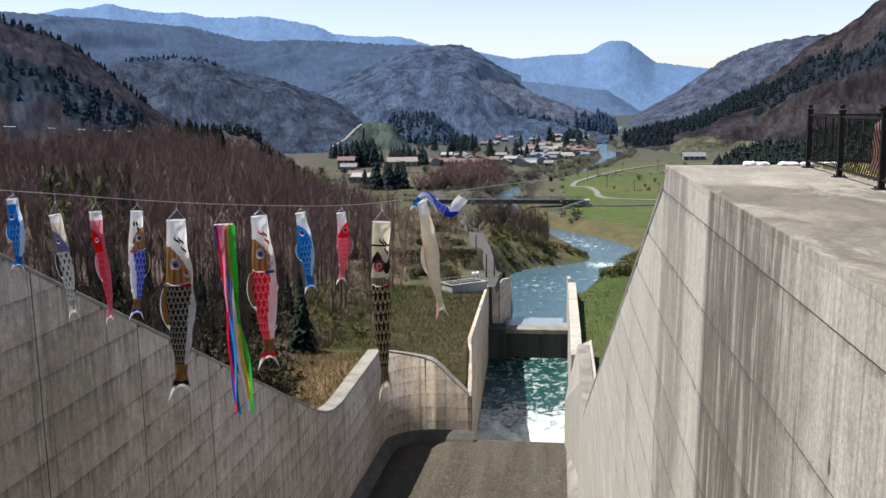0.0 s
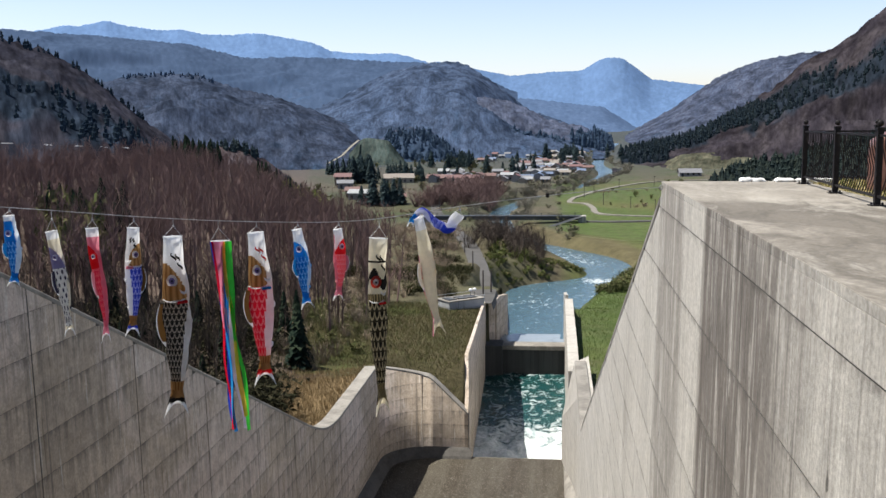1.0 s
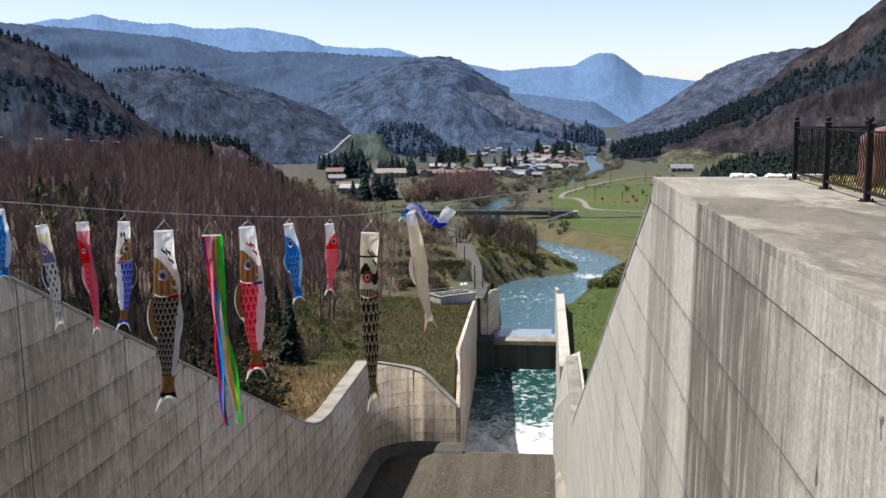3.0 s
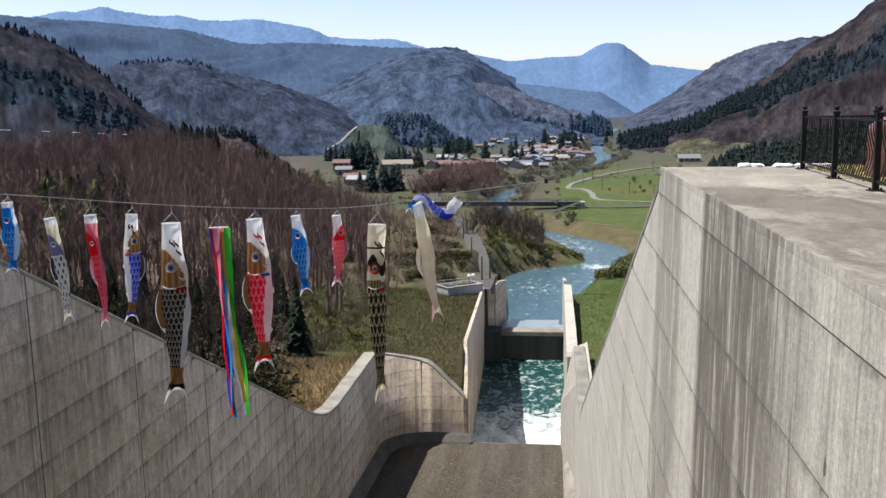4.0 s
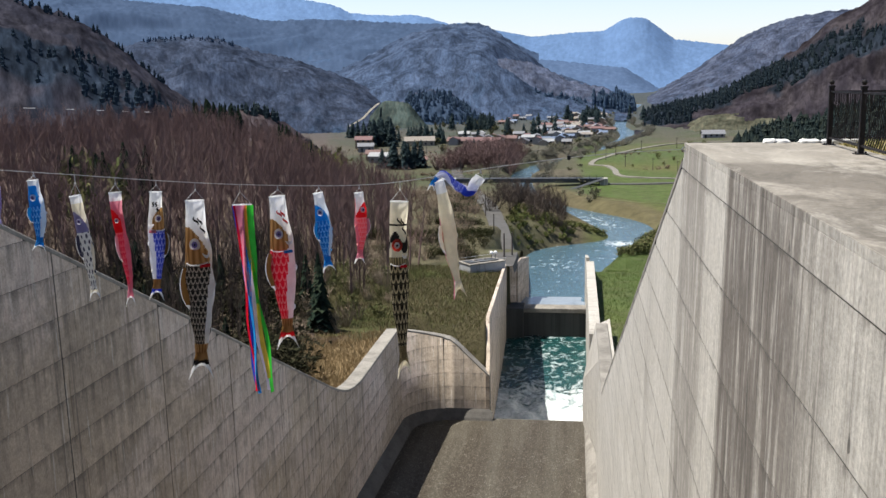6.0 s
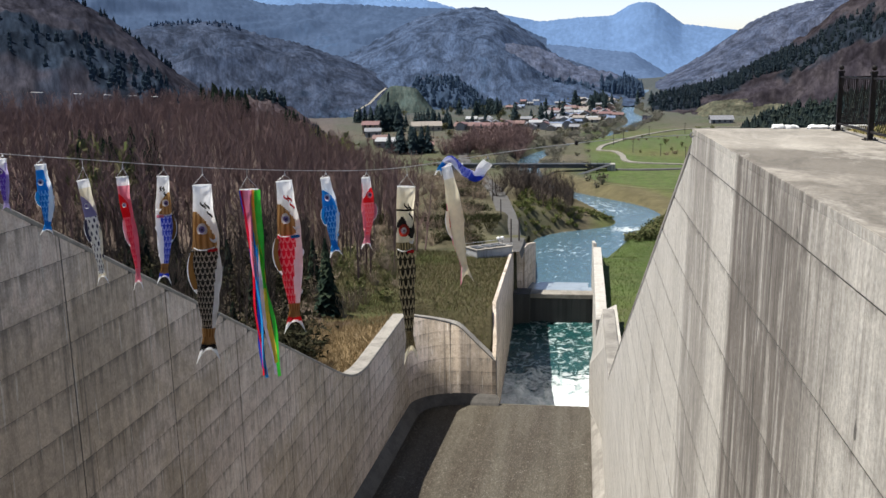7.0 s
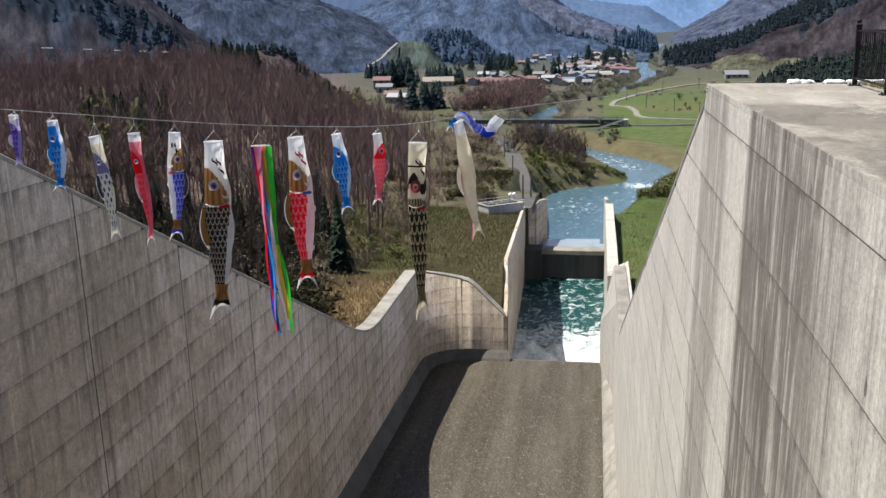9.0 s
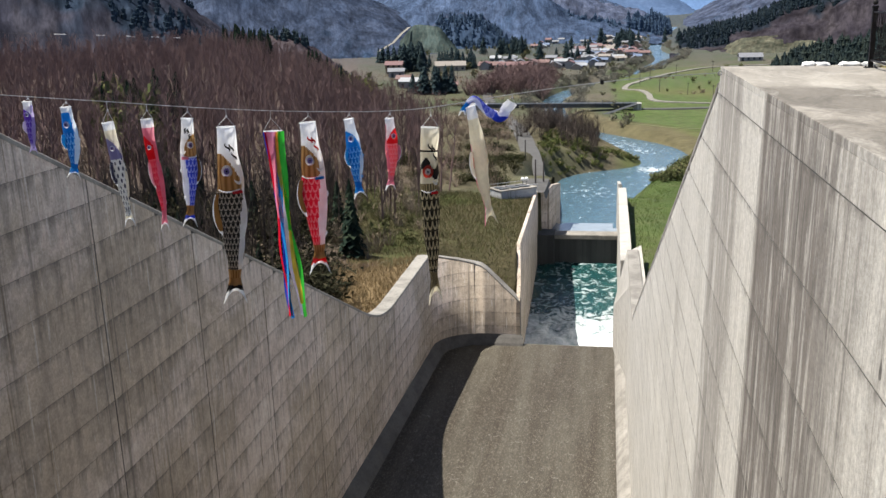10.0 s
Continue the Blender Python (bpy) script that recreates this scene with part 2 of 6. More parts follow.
def floor_mat():
    """Worn apron: long wheel-wide bands, exposed pale grit, a few pale cracks."""
    m = Mat("concrete_floor", 0.6)
    m.b.inputs["Specular IOR Level"].default_value = 0.12
    col = m.ramp(m.noise(0.5, 6, 0.65, (1.6, 0.06, 1)), [(0.38, (0.044, 0.035, 0.026)), (0.62, (0.082, 0.074, 0.058))])
    damp = m.ramp(m.noise(0.35, 5, 0.7, (1, 0.5, 1), 0.8), [(0.42, grey(0)), (0.62, grey(1))])
    col = m.mix(times(m, damp, 0.45), col, (0.048, 0.041, 0.031))
    grit = m.ramp(m.noise(9.5, 4, 0.8, (1.2, 0.30, 1)), [(0.50, grey(0)), (0.66, grey(1))])
    col = m.mix(times(m, grit, 0.6), col, (0.20, 0.183, 0.148))
    fl = m.ramp(m.noise(4.6, 5, 0.85, (1.4, 0.4, 1)), [(0.64, grey(0)), (0.71, grey(0.9))])
    col = m.mix(fl, col, (0.38, 0.36, 0.31))
    dark = m.ramp(m.noise(4.2, 4, 0.8, (1.2, 0.30, 1)), [(0.30, grey(1)), (0.44, grey(0))])
    col = m.mix(times(m, dark, 0.75), col, (0.022, 0.019, 0.015))
    scr = m.ramp(m.noise(0.45, 3, 0.9, (1, 1.6, 1), 2.5), [(0.650, grey(0)), (0.666, grey(1)), (0.682, grey(0))])
    m.color(m.mix(times(m, scr, 0.7), col, (0.36, 0.345, 0.30)))
    m.bump(m.noise(6, 5, 0.7, (1, 0.5, 1)), 0.5, 0.04)
    return m.m


C_FLOOR = floor_mat()


# ---- mesh helpers ----
def obj(name, verts, faces, mat, parent=None, smooth=False):
    me = bpy.data.meshes.new(name)
    me.from_pydata([tuple(v) for v in verts], [], faces)
    me.update()
    ob = new(name, me)
    for one in mat if isinstance(mat, (list, tuple)) else [mat]:
        me.materials.append(one)
    if smooth:
        me.polygons.foreach_set("use_smooth", [True] * len(me.polygons))
    if parent:
        ob.parent = parent
    return ob


def part(name, bm, material, parent, label="", smooth=False):
    """Links a bmesh as one mesh object under a thing or a part."""
    bmesh.ops.recalc_face_normals(bm, faces=bm.faces)
    me = bpy.data.meshes.new(name)
    bm.to_mesh(me)
    bm.free()
    me.materials.append(material)
    if smooth:
        me.polygons.foreach_set("use_smooth", [True] * len(me.polygons))
    ob = new(name, me)
    ob.parent = parent
    if label:
        ob["label"] = label
    return ob


def empty(name, at=(0, 0, 0)):
    ob = new(name)
    ob.empty_display_size = 0.2
    ob.location = at
    return ob


def box_bm(x0, x1, y0, y1, z0, z1, bevel=0.0, bm=None):
    bm = bm or bmesh.new()
    m = Matrix.Translation(((x0 + x1) / 2, (y0 + y1) / 2, (z0 + z1) / 2)) @ Matrix.Diagonal((x1 - x0, y1 - y0, z1 - z0, 1))
    made = bmesh.ops.create_cube(bm, size=1, matrix=m)
    if bevel:
        edges = list({e for v in made["verts"] for e in v.link_edges})
        bmesh.ops.bevel(bm, geom=edges, offset=bevel, segments=2, affect="EDGES")
    return bm


def strip_prism(samples, base, x0, x1, along=None):
    """A wall slab under a profile: samples are (s, top), base(s) its foot; along maps (s, offset) to x, y."""
    along = along or (lambda s, o: (o, s))
    v, f = [], []
    for s, top in samples:
        for o, z in ((x0, base(s)), (x0, top), (x1, top), (x1, base(s))):
            x, y = along(s, o)
            v.append((x, y, z))
    n = len(samples)
    for i in range(n - 1):
        for k in range(4):
            a, b = i * 4 + k, i * 4 + (k + 1) % 4
            f.append((a, b, b + 4, a + 4))
    f.append((0, 1, 2, 3))
    e = (n - 1) * 4
    f.append((e + 3, e + 2, e + 1, e))
    return v, f


def lerp_table(table):
    def fn(s):
        if s <= table[0][0]:
            return table[0][1]
        for (a, va), (b, vb) in zip(table, table[1:]):
            if s <= b:
                return va + (vb - va) * (s - a) / (b - a)
        return table[-1][1]
    return fn


def smoothed(fn, w):
    return lambda s: sum(fn(s + w * k / 4) for k in range(-4, 5)) / 9


# ---- the spillway ----
XL, XR = -14.3, 2.07          # faces of the two side walls
LIP = 77.5                    # end of the apron
left_top = smoothed(lerp_table([(0, 8.2), (54.5, -17.3), (58, -18.3), (74.5, -18.35)]), 2.4)
right_top = lerp_table([(18.85, -0.27), (56.5, -17.2), (58.5, -18.3), (76, -18.35)])


def floor_z(y):
    return -25.05 - 0.047 * (y - 46) if y > 40 else -24.77 + (40 - y) * 0.55


BAY, LIFT = 6.27, 1.2
ARC = 4.0                     # radius where the left wall turns into the end wall
S_ARC = LIP - ARC
S_END = S_ARC + ARC * math.pi / 2
END_X = -7.15
S_LAST = S_END + (END_X - (XL + ARC))


def left_profile(s):
    if s <= S_ARC:
        return left_top(s)
    if s <= S_END:
        return -18.35 - 1.9 * (s - S_ARC) / (S_END - S_ARC)
    return -20.25 - 3.1 * (s - S_END) / (S_LAST - S_END)


def left_along(s, o):
    """Place on the left wall: s metres along its face, o metres out of it."""
    if s <= S_ARC:
        return XL + o, s
    if s <= S_END:
        a = (s - S_ARC) / ARC
        r = ARC - o
        return XL + ARC - r * math.cos(a), S_ARC + r * math.sin(a)
    return XL + ARC + (s - S_END), LIP - o


def right_profile(s):
    return -0.1 if s < 18.85 else right_top(s)


def right_along(s, o):
    return XR - o, s


def lean_left(v):
    return [(x + (-0.018 * (z + 10) if y < LIP - 0.1 else 0), y, z) for x, y, z in v]


def lean_right(v):
    return [(x + 0.018 * z, y, z) for x, y, z in v]


def side_wall(name, label, s0, s1, profile, along, lean, thick, mat, joints, level0, face):
    """A poured wall: a dark core behind, lift by lift and bay by bay the panels between the joints, and a coping."""
    step = 0.5
    ss = [s0 + step * i for i in range(int((s1 - s0) / step))] + [s1]
    v, f = strip_prism([(s, profile(s) - 0.02) for s in ss], lambda s: -36, -thick, -0.012, along)
    wall = tagged(obj(name, lean(v), f, C_CORE), label, "wall", kind="structure")
    gap, gap_v = (0.007, 0.012) if face < 0 else (0.005, 0.032)
    edges = sorted({s0, s1, *[j for j in joints if s0 < j < s1]})
    for a, b in zip(edges, edges[1:]):
        a2, b2 = a + gap_v, b - gap_v
        n = max(2, int((b2 - a2) / 0.6))
        cols = [a2 + (b2 - a2) * i / n for i in range(n + 1)]
        k = 0
        if a >= S_ARC - 0.01 and along is left_along:
            pv, pf = strip_prism([(c, profile(c)) for c in [a + (b - a) * i / 48 for i in range(49)]], lambda s: -36, -0.06, 0.0, along)
            obj("concrete_panel", lean(pv), pf, mat, wall, True)
            continue
        while True:
            hi = level0 - LIFT * (k - 12) - gap
            lo = hi - LIFT + 2 * gap
            k += 1
            if hi < -36:
                break
            tops = [min(hi, profile(c)) for c in cols]
            if max(tops) <= lo + 0.03:
                continue
            run = []
            for c, t in list(zip(cols, tops)) + [(None, -99)]:
                if c is not None and t > lo + 0.02:
                    run.append((c, t))
                    continue
                if len(run) > 1:
                    pv, pf = strip_prism(run, lambda s: lo, -0.06, 0.0, along)
                    piece = obj("concrete_panel", lean(pv), pf, [mat, C_CORE], wall)
                    for i in range(len(run) - 1):
                        if run[i][1] >= hi - 0.001:
                            piece.data.polygons[4 * i + 1].material_index = 1
                run = []
    return wall


joints_left = [30.5 + BAY * i for i in range(-7, 8) if 30.5 + BAY * i < S_ARC] + [S_ARC]
joints_right = [13.45 + BAY * i for i in range(0, 11)] + [18.85]
wall_left = side_wall("wall_left", "tall grey concrete spillway wall with stained lift joints", -8.0, S_LAST, left_profile, left_along, lean_left, 1.0,
                      C_WALL_L, joints_left, -0.3, 1)
wall_right = side_wall("wall_right", "tall pale concrete spillway wall streaked with dark runs", -8.0, 76.5, right_profile, right_along, lean_right, 0.9,
                       C_WALL_R, joints_right, -0.5, -1)


def coping(name, profile, along, lean, s0, s1, thick, wall):
    ss = [s0 + 0.4 * i for i in range(int((s1 - s0) / 0.4))] + [s1]
    v, f = [], []
    for s in ss:
        t = profile(s)
        for o, dz in ((0.015, -0.12), (0.015, 0.01), (-0.02, 0.045), (-thick + 0.02, 0.045), (-thick - 0.015, 0.01), (-thick - 0.015, -0.12)):
            x, y = along(s, o)
            v.append((x, y, t + dz))
    for i in range(len(ss) - 1):
        for k in range(5):
            a = i * 6 + k
            f.append((a, a + 1, a + 7, a + 6))
    return obj(name, lean(v), f, C_COPING, wall)


coping("coping", left_profile, left_along, lean_left, -8.0, S_LAST, 1.0, wall_left)
coping("coping", right_profile, right_along, lean_right, 19.0, 76.5, 0.9, wall_right)

# the level terrace on top of the right wall
bm = box_bm(XR + 0.001, 4.72, -9, 18.86, -0.1, 0.0, 0.007)
deck = part("deck", bm, C_DECK, None)
deck.data.materials.append(C_WALL_R)
for face in deck.data.polygons:
    face.material_index = 1 if face.normal.x < -0.9 else 0
tagged(deck, "weathered stained concrete terrace slab", "terrace", kind="structure")
bm = box_bm(4.722, 14, -9, 19.4, -8, -0.02)
bank = part("terrace_bank", bm, plain("dry_turf", (0.24, 0.20, 0.085), 0.95, scale=3.0), None)
tagged(bank, "dry turf strip behind the terrace fence", "turf", kind="structure")
# the bridge on which the camera stands, over the spillway's crest
bm = box_bm(-30, 14, -9, 0.6, -1.4, -0.35, 0.02)
tagged(part("crest_bridge", bm, C_DECK, None), "concrete walkway slab over the spillway crest", "walkway", kind="structure")

# apron floor with its fillets
ysf = [-8 + 2 * i for i in range(43)] + [LIP]
v, f = [], []
for y in ysf:
    z = floor_z(y) - 0.6
    v += [(XL - 0.3, y, z), (XR + 0.3, y, z)]
for i in range(len(ysf) - 1):
    f.append((2 * i, 2 * i + 1, 2 * i + 3, 2 * i + 2))
a = len(v)
v += [(XL - 0.3, LIP, -38), (XR + 0.3, LIP, -38)]
f.append((a - 2, a - 1, a + 1, a))
apron = tagged(obj("floor", v, f, C_FLOOR), "dark worn concrete spillway apron", "floor", kind="structure")
# left fillet: its shade is put into a darker colour than the right one's
C_FILLET_SHADED = concrete("concrete_fillet_shaded", (0.115, 0.108, 0.098), (0.06, 0.056, 0.05), streak=(0.8, 0.5, 0.8))


def fillet(along, s_list, w, h, lean, mat):
    v, f = [], []
    for s in s_list:
        x, y = along(s, 0)
        z = floor_z(min(y, LIP)) - 0.6
        for o, dz in ((-0.05, h), (0.0, h), (w * 0.35, h * 0.75), (w * 0.8, h * 0.28), (w, -0.05)):
            px, py = along(s, o)
            v.append((px, py, z + dz))
    for i in range(len(s_list) - 1):
        for k in range(4):
            a = i * 5 + k
            f.append((a, a + 1, a + 6, a + 5))
    return obj("fillet", lean(v), f, mat, apron)


fillet(left_along, [2 + 0.8 * i for i in range(92)] + [S_ARC + 0.3 * i for i in range(21)] + [S_LAST], 0.75, 0.85, lean_left, C_FILLET_SHADED)
fillet(right_along, [2 + 0.8 * i for i in range(94)] + [LIP - 0.05], 0.75, 0.85, lean_right, C_COPING)
# rounded lip at the apron's end
v, f = [], []
for i in range(7):
    a = i / 6 * math.pi / 2
    z0 = floor_z(LIP) - 0.6
    for x in (XL + 1, XR - 0.6):
        v.append((x, LIP - 0.02 + 0.35 * math.sin(a), z0 - 0.34 + 0.35 * math.cos(a)))
for i in range(6):
    f.append((2 * i, 2 * i + 1, 2 * i + 3, 2 * i + 2))
obj("lip", v, f, C_COPING, apron)

# tapering pier on the right that narrows the apron to its lip
v = [(1.75, 66.5, -18.4), (0.72, LIP, -23.4), (0.72, LIP, -36), (1.6, 66.5, -36)]
v += [(2.9, 66.5, -18.4), (2.9, LIP + 1, -18.4), (2.9, LIP + 1, -36), (2.9, 66.5, -36)]
v += [(1.72, LIP + 1, -19.0), (0.8, LIP + 1, -23.4), (0.8, LIP + 1, -36)]
ret = obj("wall_return", v, [(3, 2, 1, 0), (0, 1, 9, 8), (1, 2, 10, 9), (0, 8, 5, 4), (8, 9, 10, 6, 5)], C_WALL_R)
tagged(ret, "tapering pale concrete pier beside the lip", "wall", kind="structure")


def basin_wall(name, label, plan, tops, thick, mat):
    """A wall over a plan line; tops are the crest heights at its points; thick is signed, away from the water."""
    v, f = [], []
    n = len(plan)
    for i, ((x, y), t) in enumerate(zip(plan, tops)):
        p, q = plan[max(0, i - 1)], plan[min(n - 1, i + 1)]
        d = Vector((q[0] - p[0], q[1] - p[1])).normalized()
        o = Vector((-d.y, d.x)) * thick
        v += [(x, y, -36), (x, y, t - 0.25), (x - o.x * 0.03, y - o.y * 0.03, t - 0.22), (x - o.x * 0.03, y - o.y * 0.03, t - 0.03), (x, y, t),
              (x + o.x, y + o.y, t), (x + o.x, y + o.y, -36)]
    for i in range(n - 1):
        for k in range(6):
            a = i * 7 + k
            f.append((a, a + 1, a + 8, a + 7))
    for a in (0, (n - 1) * 7):
        f.append(tuple(range(a, a + 7)))
    ob = obj(name, v, f, mat)
    bm = bmesh.new()
    bm.from_mesh(ob.data)
    bmesh.ops.recalc_face_normals(bm, faces=bm.faces)
    bm.to_mesh(ob.data)
    bm.free()
    return tagged(ob, label, "wall", kind="structure")


basin_wall("wall_basin_left", "streaked grey concrete stilling basin wall", [(-7.15, 77.5), (-7.3, 80), (-7.7, 84), (-8.1, 98), (-8.85, 122)],
           [-23.3, -22.2, -19.8, -20.5, -22.0], 0.32, C_WALL_L)
basin_wall("wall_wing_left", "grey concrete wing wall stepping in to the sill", [(-9.1, 123.2), (-7.5, 124)], [-22.0, -22.4], 0.6, C_WALL_L)
basin_wall("wall_outlet_left", "grey concrete outlet wall along the river", [(-7.5, 123.9), (-7.2, 127), (-6.5, 133)], [-22.2, -22.3, -23.2], 0.6, C_WALL_L)
basin_wall("wall_basin_right", "pale concrete stilling basin wall", [(1.25, 78.6), (1.3, 90), (1.45, 122)], [-19.75, -20.0, -21.7], -0.95, C_WALL_R)
basin_wall("wall_outlet_right", "pale thin concrete outlet wall", [(1.45, 122), (1.4, 128), (1.4, 135)], [-21.2, -22.2, -23.2], -0.4, C_WALL_R)

# sill across the basin with its slabs
C_SILL = concrete("concrete_sill", (0.36, 0.35, 0.32), (0.14, 0.13, 0.12))
C_DAMP = concrete("concrete_damp", (0.07, 0.072, 0.072), (0.025, 0.027, 0.028))
C_WET = Mat("concrete_wet", 0.25)
C_WET.color(C_WET.mix(C_WET.noise(0.8, 4), (0.16, 0.19, 0.21), (0.28, 0.32, 0.35)))
sill = empty("sill", (-3.4, 121, -28))
tagged(sill, "concrete end sill with wet slabs across the basin", "sill", kind="structure")
for nm, dims, mt in (("sill_wall", (-9.2, 2.4, 121, 122.2, -36, -28.3), C_DAMP), ("beam", (-9.2, 2.4, 120.7, 123.2, -28.3, -27.75), C_COPING),
                     ("pier", (-9.2, -6.6, 119.8, 123.4, -36, -27.6), C_DAMP), ("slab", (-6.6, -0.1, 123.2, 128.5, -28.35, -28.05), C_WET.m),
                     ("slab", (-0.1, 2.2, 123.2, 127, -28.5, -28.2), C_WET.m), ("slab", (-9.0, -6.6, 126, 130, -28.6, -28.3), C_WET.m),
                     ("slab", (-6.0, 0.9, 128.8, 133, -29.2, -28.9), C_WET.m)):
    ob = part(nm, box_bm(*dims, 0.05), mt, sill)
    ob.location = -sill.location
for i in range(6):
    ob = part("bolt", box_bm(-6.2 + i * 1.15, -6.0 + i * 1.15, 123.3, 123.5, -28.05, -27.9, 0.02), C_CORE, sill)
    ob.location = -sill.location


# ---- water ----
def water_mat(name, deep, shallow, foam_lo, foam_hi, rough, rapids=()):
    m = Mat(name, rough)
    m.b.inputs["IOR"].default_value = 1.33
    col = m.mix(m.noise(0.5, 5, 0.6, (1, 0.45, 1)), deep, shallow)
    sep = m.n("ShaderNodeSeparateXYZ")
    m.link(m.n("ShaderNodeNewGeometry").outputs["Position"], sep.inputs[0])
    rng = m.n("ShaderNodeMapRange")
    rng.inputs["From Min"].default_value, rng.inputs["From Max"].default_value = 83, 104
    rng.inputs["To Min"].default_value, rng.inputs["To Max"].default_value = foam_hi, foam_lo
    m.link(sep.outputs["Y"], rng.inputs["Value"])
    add = m.n("ShaderNodeMath")
    add.operation = "ADD"
    m.link(rng.outputs[0], add.inputs[0])
    m.link(m.noise(0.85, 9, 0.72, (1, 0.75, 1), 1.0), add.inputs[1])
    for place, reach, white in rapids:
        dist = m.n("ShaderNodeVectorMath")
        dist.operation = "DISTANCE"
        m.link(m.n("ShaderNodeNewGeometry").outputs["Position"], dist.inputs[0])
        dist.inputs[1].default_value = place
        near = m.n("ShaderNodeMapRange")
        for key, value in (("From Min", 0.0), ("From Max", reach), ("To Min", white), ("To Max", 0.0)):
            near.inputs[key].default_value = value
        m.link(dist.outputs["Value"], near.inputs["Value"])
        more = m.n("ShaderNodeMath")
        more.operation = "ADD"
        m.link(add.outputs[0], more.inputs[0])
        m.link(near.outputs[0], more.inputs[1])
        add = more
    foam = m.ramp(add.outputs[0], [(0.58, grey(0)), (0.66, grey(0.6)), (0.78, grey(1))])
    froth = m.ramp(m.noise(1.1, 7, 0.75, (1, 0.5, 1), 0.6), [(0.36, (0.36, 0.44, 0.46)), (0.62, (0.80, 0.83, 0.84))])
    m.color(m.mix(foam, col, froth))
    rr = m.n("ShaderNodeMapRange")
    rr.inputs["To Min"].default_value, rr.inputs["To Max"].default_value = rough, 0.9
    m.link(foam, rr.inputs["Value"])
    m.link(rr.outputs[0], m.b.inputs["Roughness"])
    m.bump(m.noise(2.2, 6, 0.6, (1, 0.7, 1), 0.6), 0.7, 0.25)
    return m.m


W_BASIN = water_mat("water_churned", (0.003, 0.024, 0.030), (0.020, 0.088, 0.080), 0.045, 0.45, 0.2)
W_RIVER = water_mat("water_river", (0.035, 0.075, 0.105), (0.09, 0.165, 0.21), -0.015, -0.015, 0.12, (((9, 196, -31.8), 6, 0.22), ((3, 232, -31.8), 9, 0.10), ((-4, 172, -31.8), 10, 0.06), ((7, 222, -31.8), 7, 0.10)))
nx, ny = 40, 130
v, f = [], []
for j in range(ny + 1):
    y = LIP + 0.2 + (121 - LIP) * j / ny
    rough = 0.5 if y < 88 else 0.5 - 0.33 * min(1, (y - 88) / 14)
    for i in range(nx + 1):
        x = -9.2 + 11.6 * i / nx
        h = noise.fractal((x * 0.5, y * 0.32, 3), 1.0, 2.2, 5) * rough
        v.append((x, y, -31.5 + h + (0.25 if y < 88 else 0)))
for j in range(ny):
    for i in range(nx):
        a = j * (nx + 1) + i
        f.append((a, a + 1, a + nx + 2, a + nx + 1))
tagged(obj("water_basin", v, f, W_BASIN, smooth=True), "churning teal water with white foam below the lip", "water", kind="structure")

RIVER = [(-3, 122), (-3, 147), (-3, 160), (-2, 173), (1, 184), (10, 198), (12, 212), (8, 227), (0, 242), (-7, 256), (-14, 279), (-18, 315), (-19, 350), (-11.4, 392), (-4.5, 411), (4, 434),
         (14, 466), (19, 503), (29, 552), (34, 612), (31, 700), (37, 800), (45, 921), (60, 1096), (90, 1400)]
HALF = [4, 4, 4.5, 5.5, 7, 1.5, 2.5, 3.5, 2.5, 1.5, 1, 1, 0.8, 0.8, 0.8, 1.2, 1.0, 2.2, 3.6, 4.0, 2.4, 2.0, 2, 2.5, 3]


def smooth_line(pts, sub):
    """Catmull-Rom through the points."""
    out = []
    for i in range(len(pts) - 1):
        p = [np.array(pts[min(max(k, 0), len(pts) - 1)], float) for k in (i - 1, i, i + 1, i + 2)]
        for s in range(sub):
            t = s / sub
            out.append(0.5 * (2 * p[1] + (p[2] - p[0]) * t + (2 * p[0] - 5 * p[1] + 4 * p[2] - p[3]) * t * t + (3 * p[1] - p[0] - 3 * p[2] + p[3]) * t ** 3))
    out.append(np.array(pts[-1], float))
    return np.array(out)


RIV = smooth_line([(x, y, h) for (x, y), h in zip(RIVER, HALF)], 5)


def line_dist(px, py, line):
    """Distance from points to a line, and the value of its third column there."""
    best, val = np.full(px.shape, 1e9), np.zeros(px.shape)
    for a, b in zip(line, line[1:]):
        d = b[:2] - a[:2]
        t = np.clip(((px - a[0]) * d[0] + (py - a[1]) * d[1]) / (d @ d), 0, 1)
        r = np.hypot(px - a[0] - t * d[0], py - a[1] - t * d[1])
        near = r < best
        best = np.where(near, r, best)
        if len(a) > 2:
            val = np.where(near, a[2] + (b[2] - a[2]) * t, val)
    return best, val


def ribbon(line, half, z, mat, name, rows=1):
    """A strip of given half width along a plan line, at heights z(x, y)."""
    v, f = [], []
    n = len(line)
    for i in range(n):
        p, q = line[max(0, i - 1)][:2], line[min(n - 1, i + 1)][:2]
        d = (q - p) / max(1e-6, np.linalg.norm(q - p))
        o = np.array((-d[1], d[0]))
        w = half[i] if hasattr(half, "__len__") else half
        for k in range(rows + 1):
            c = line[i][:2] + o * w * (2 * k / rows - 1)
            v.append((c[0], c[1], z(c[0], c[1])))
    for i in range(n - 1):
        for k in range(rows):
            a = i * (rows + 1) + k
            f.append((a, a + rows + 1, a + rows + 2, a + 1))
    return obj(name, v, f, mat)


river = ribbon(RIV, RIV[:, 2] + 5, lambda x, y: -31.8, W_RIVER, "water_river", 8)
tagged(river, "pale blue rippled river with small rapids", "river", kind="structure")

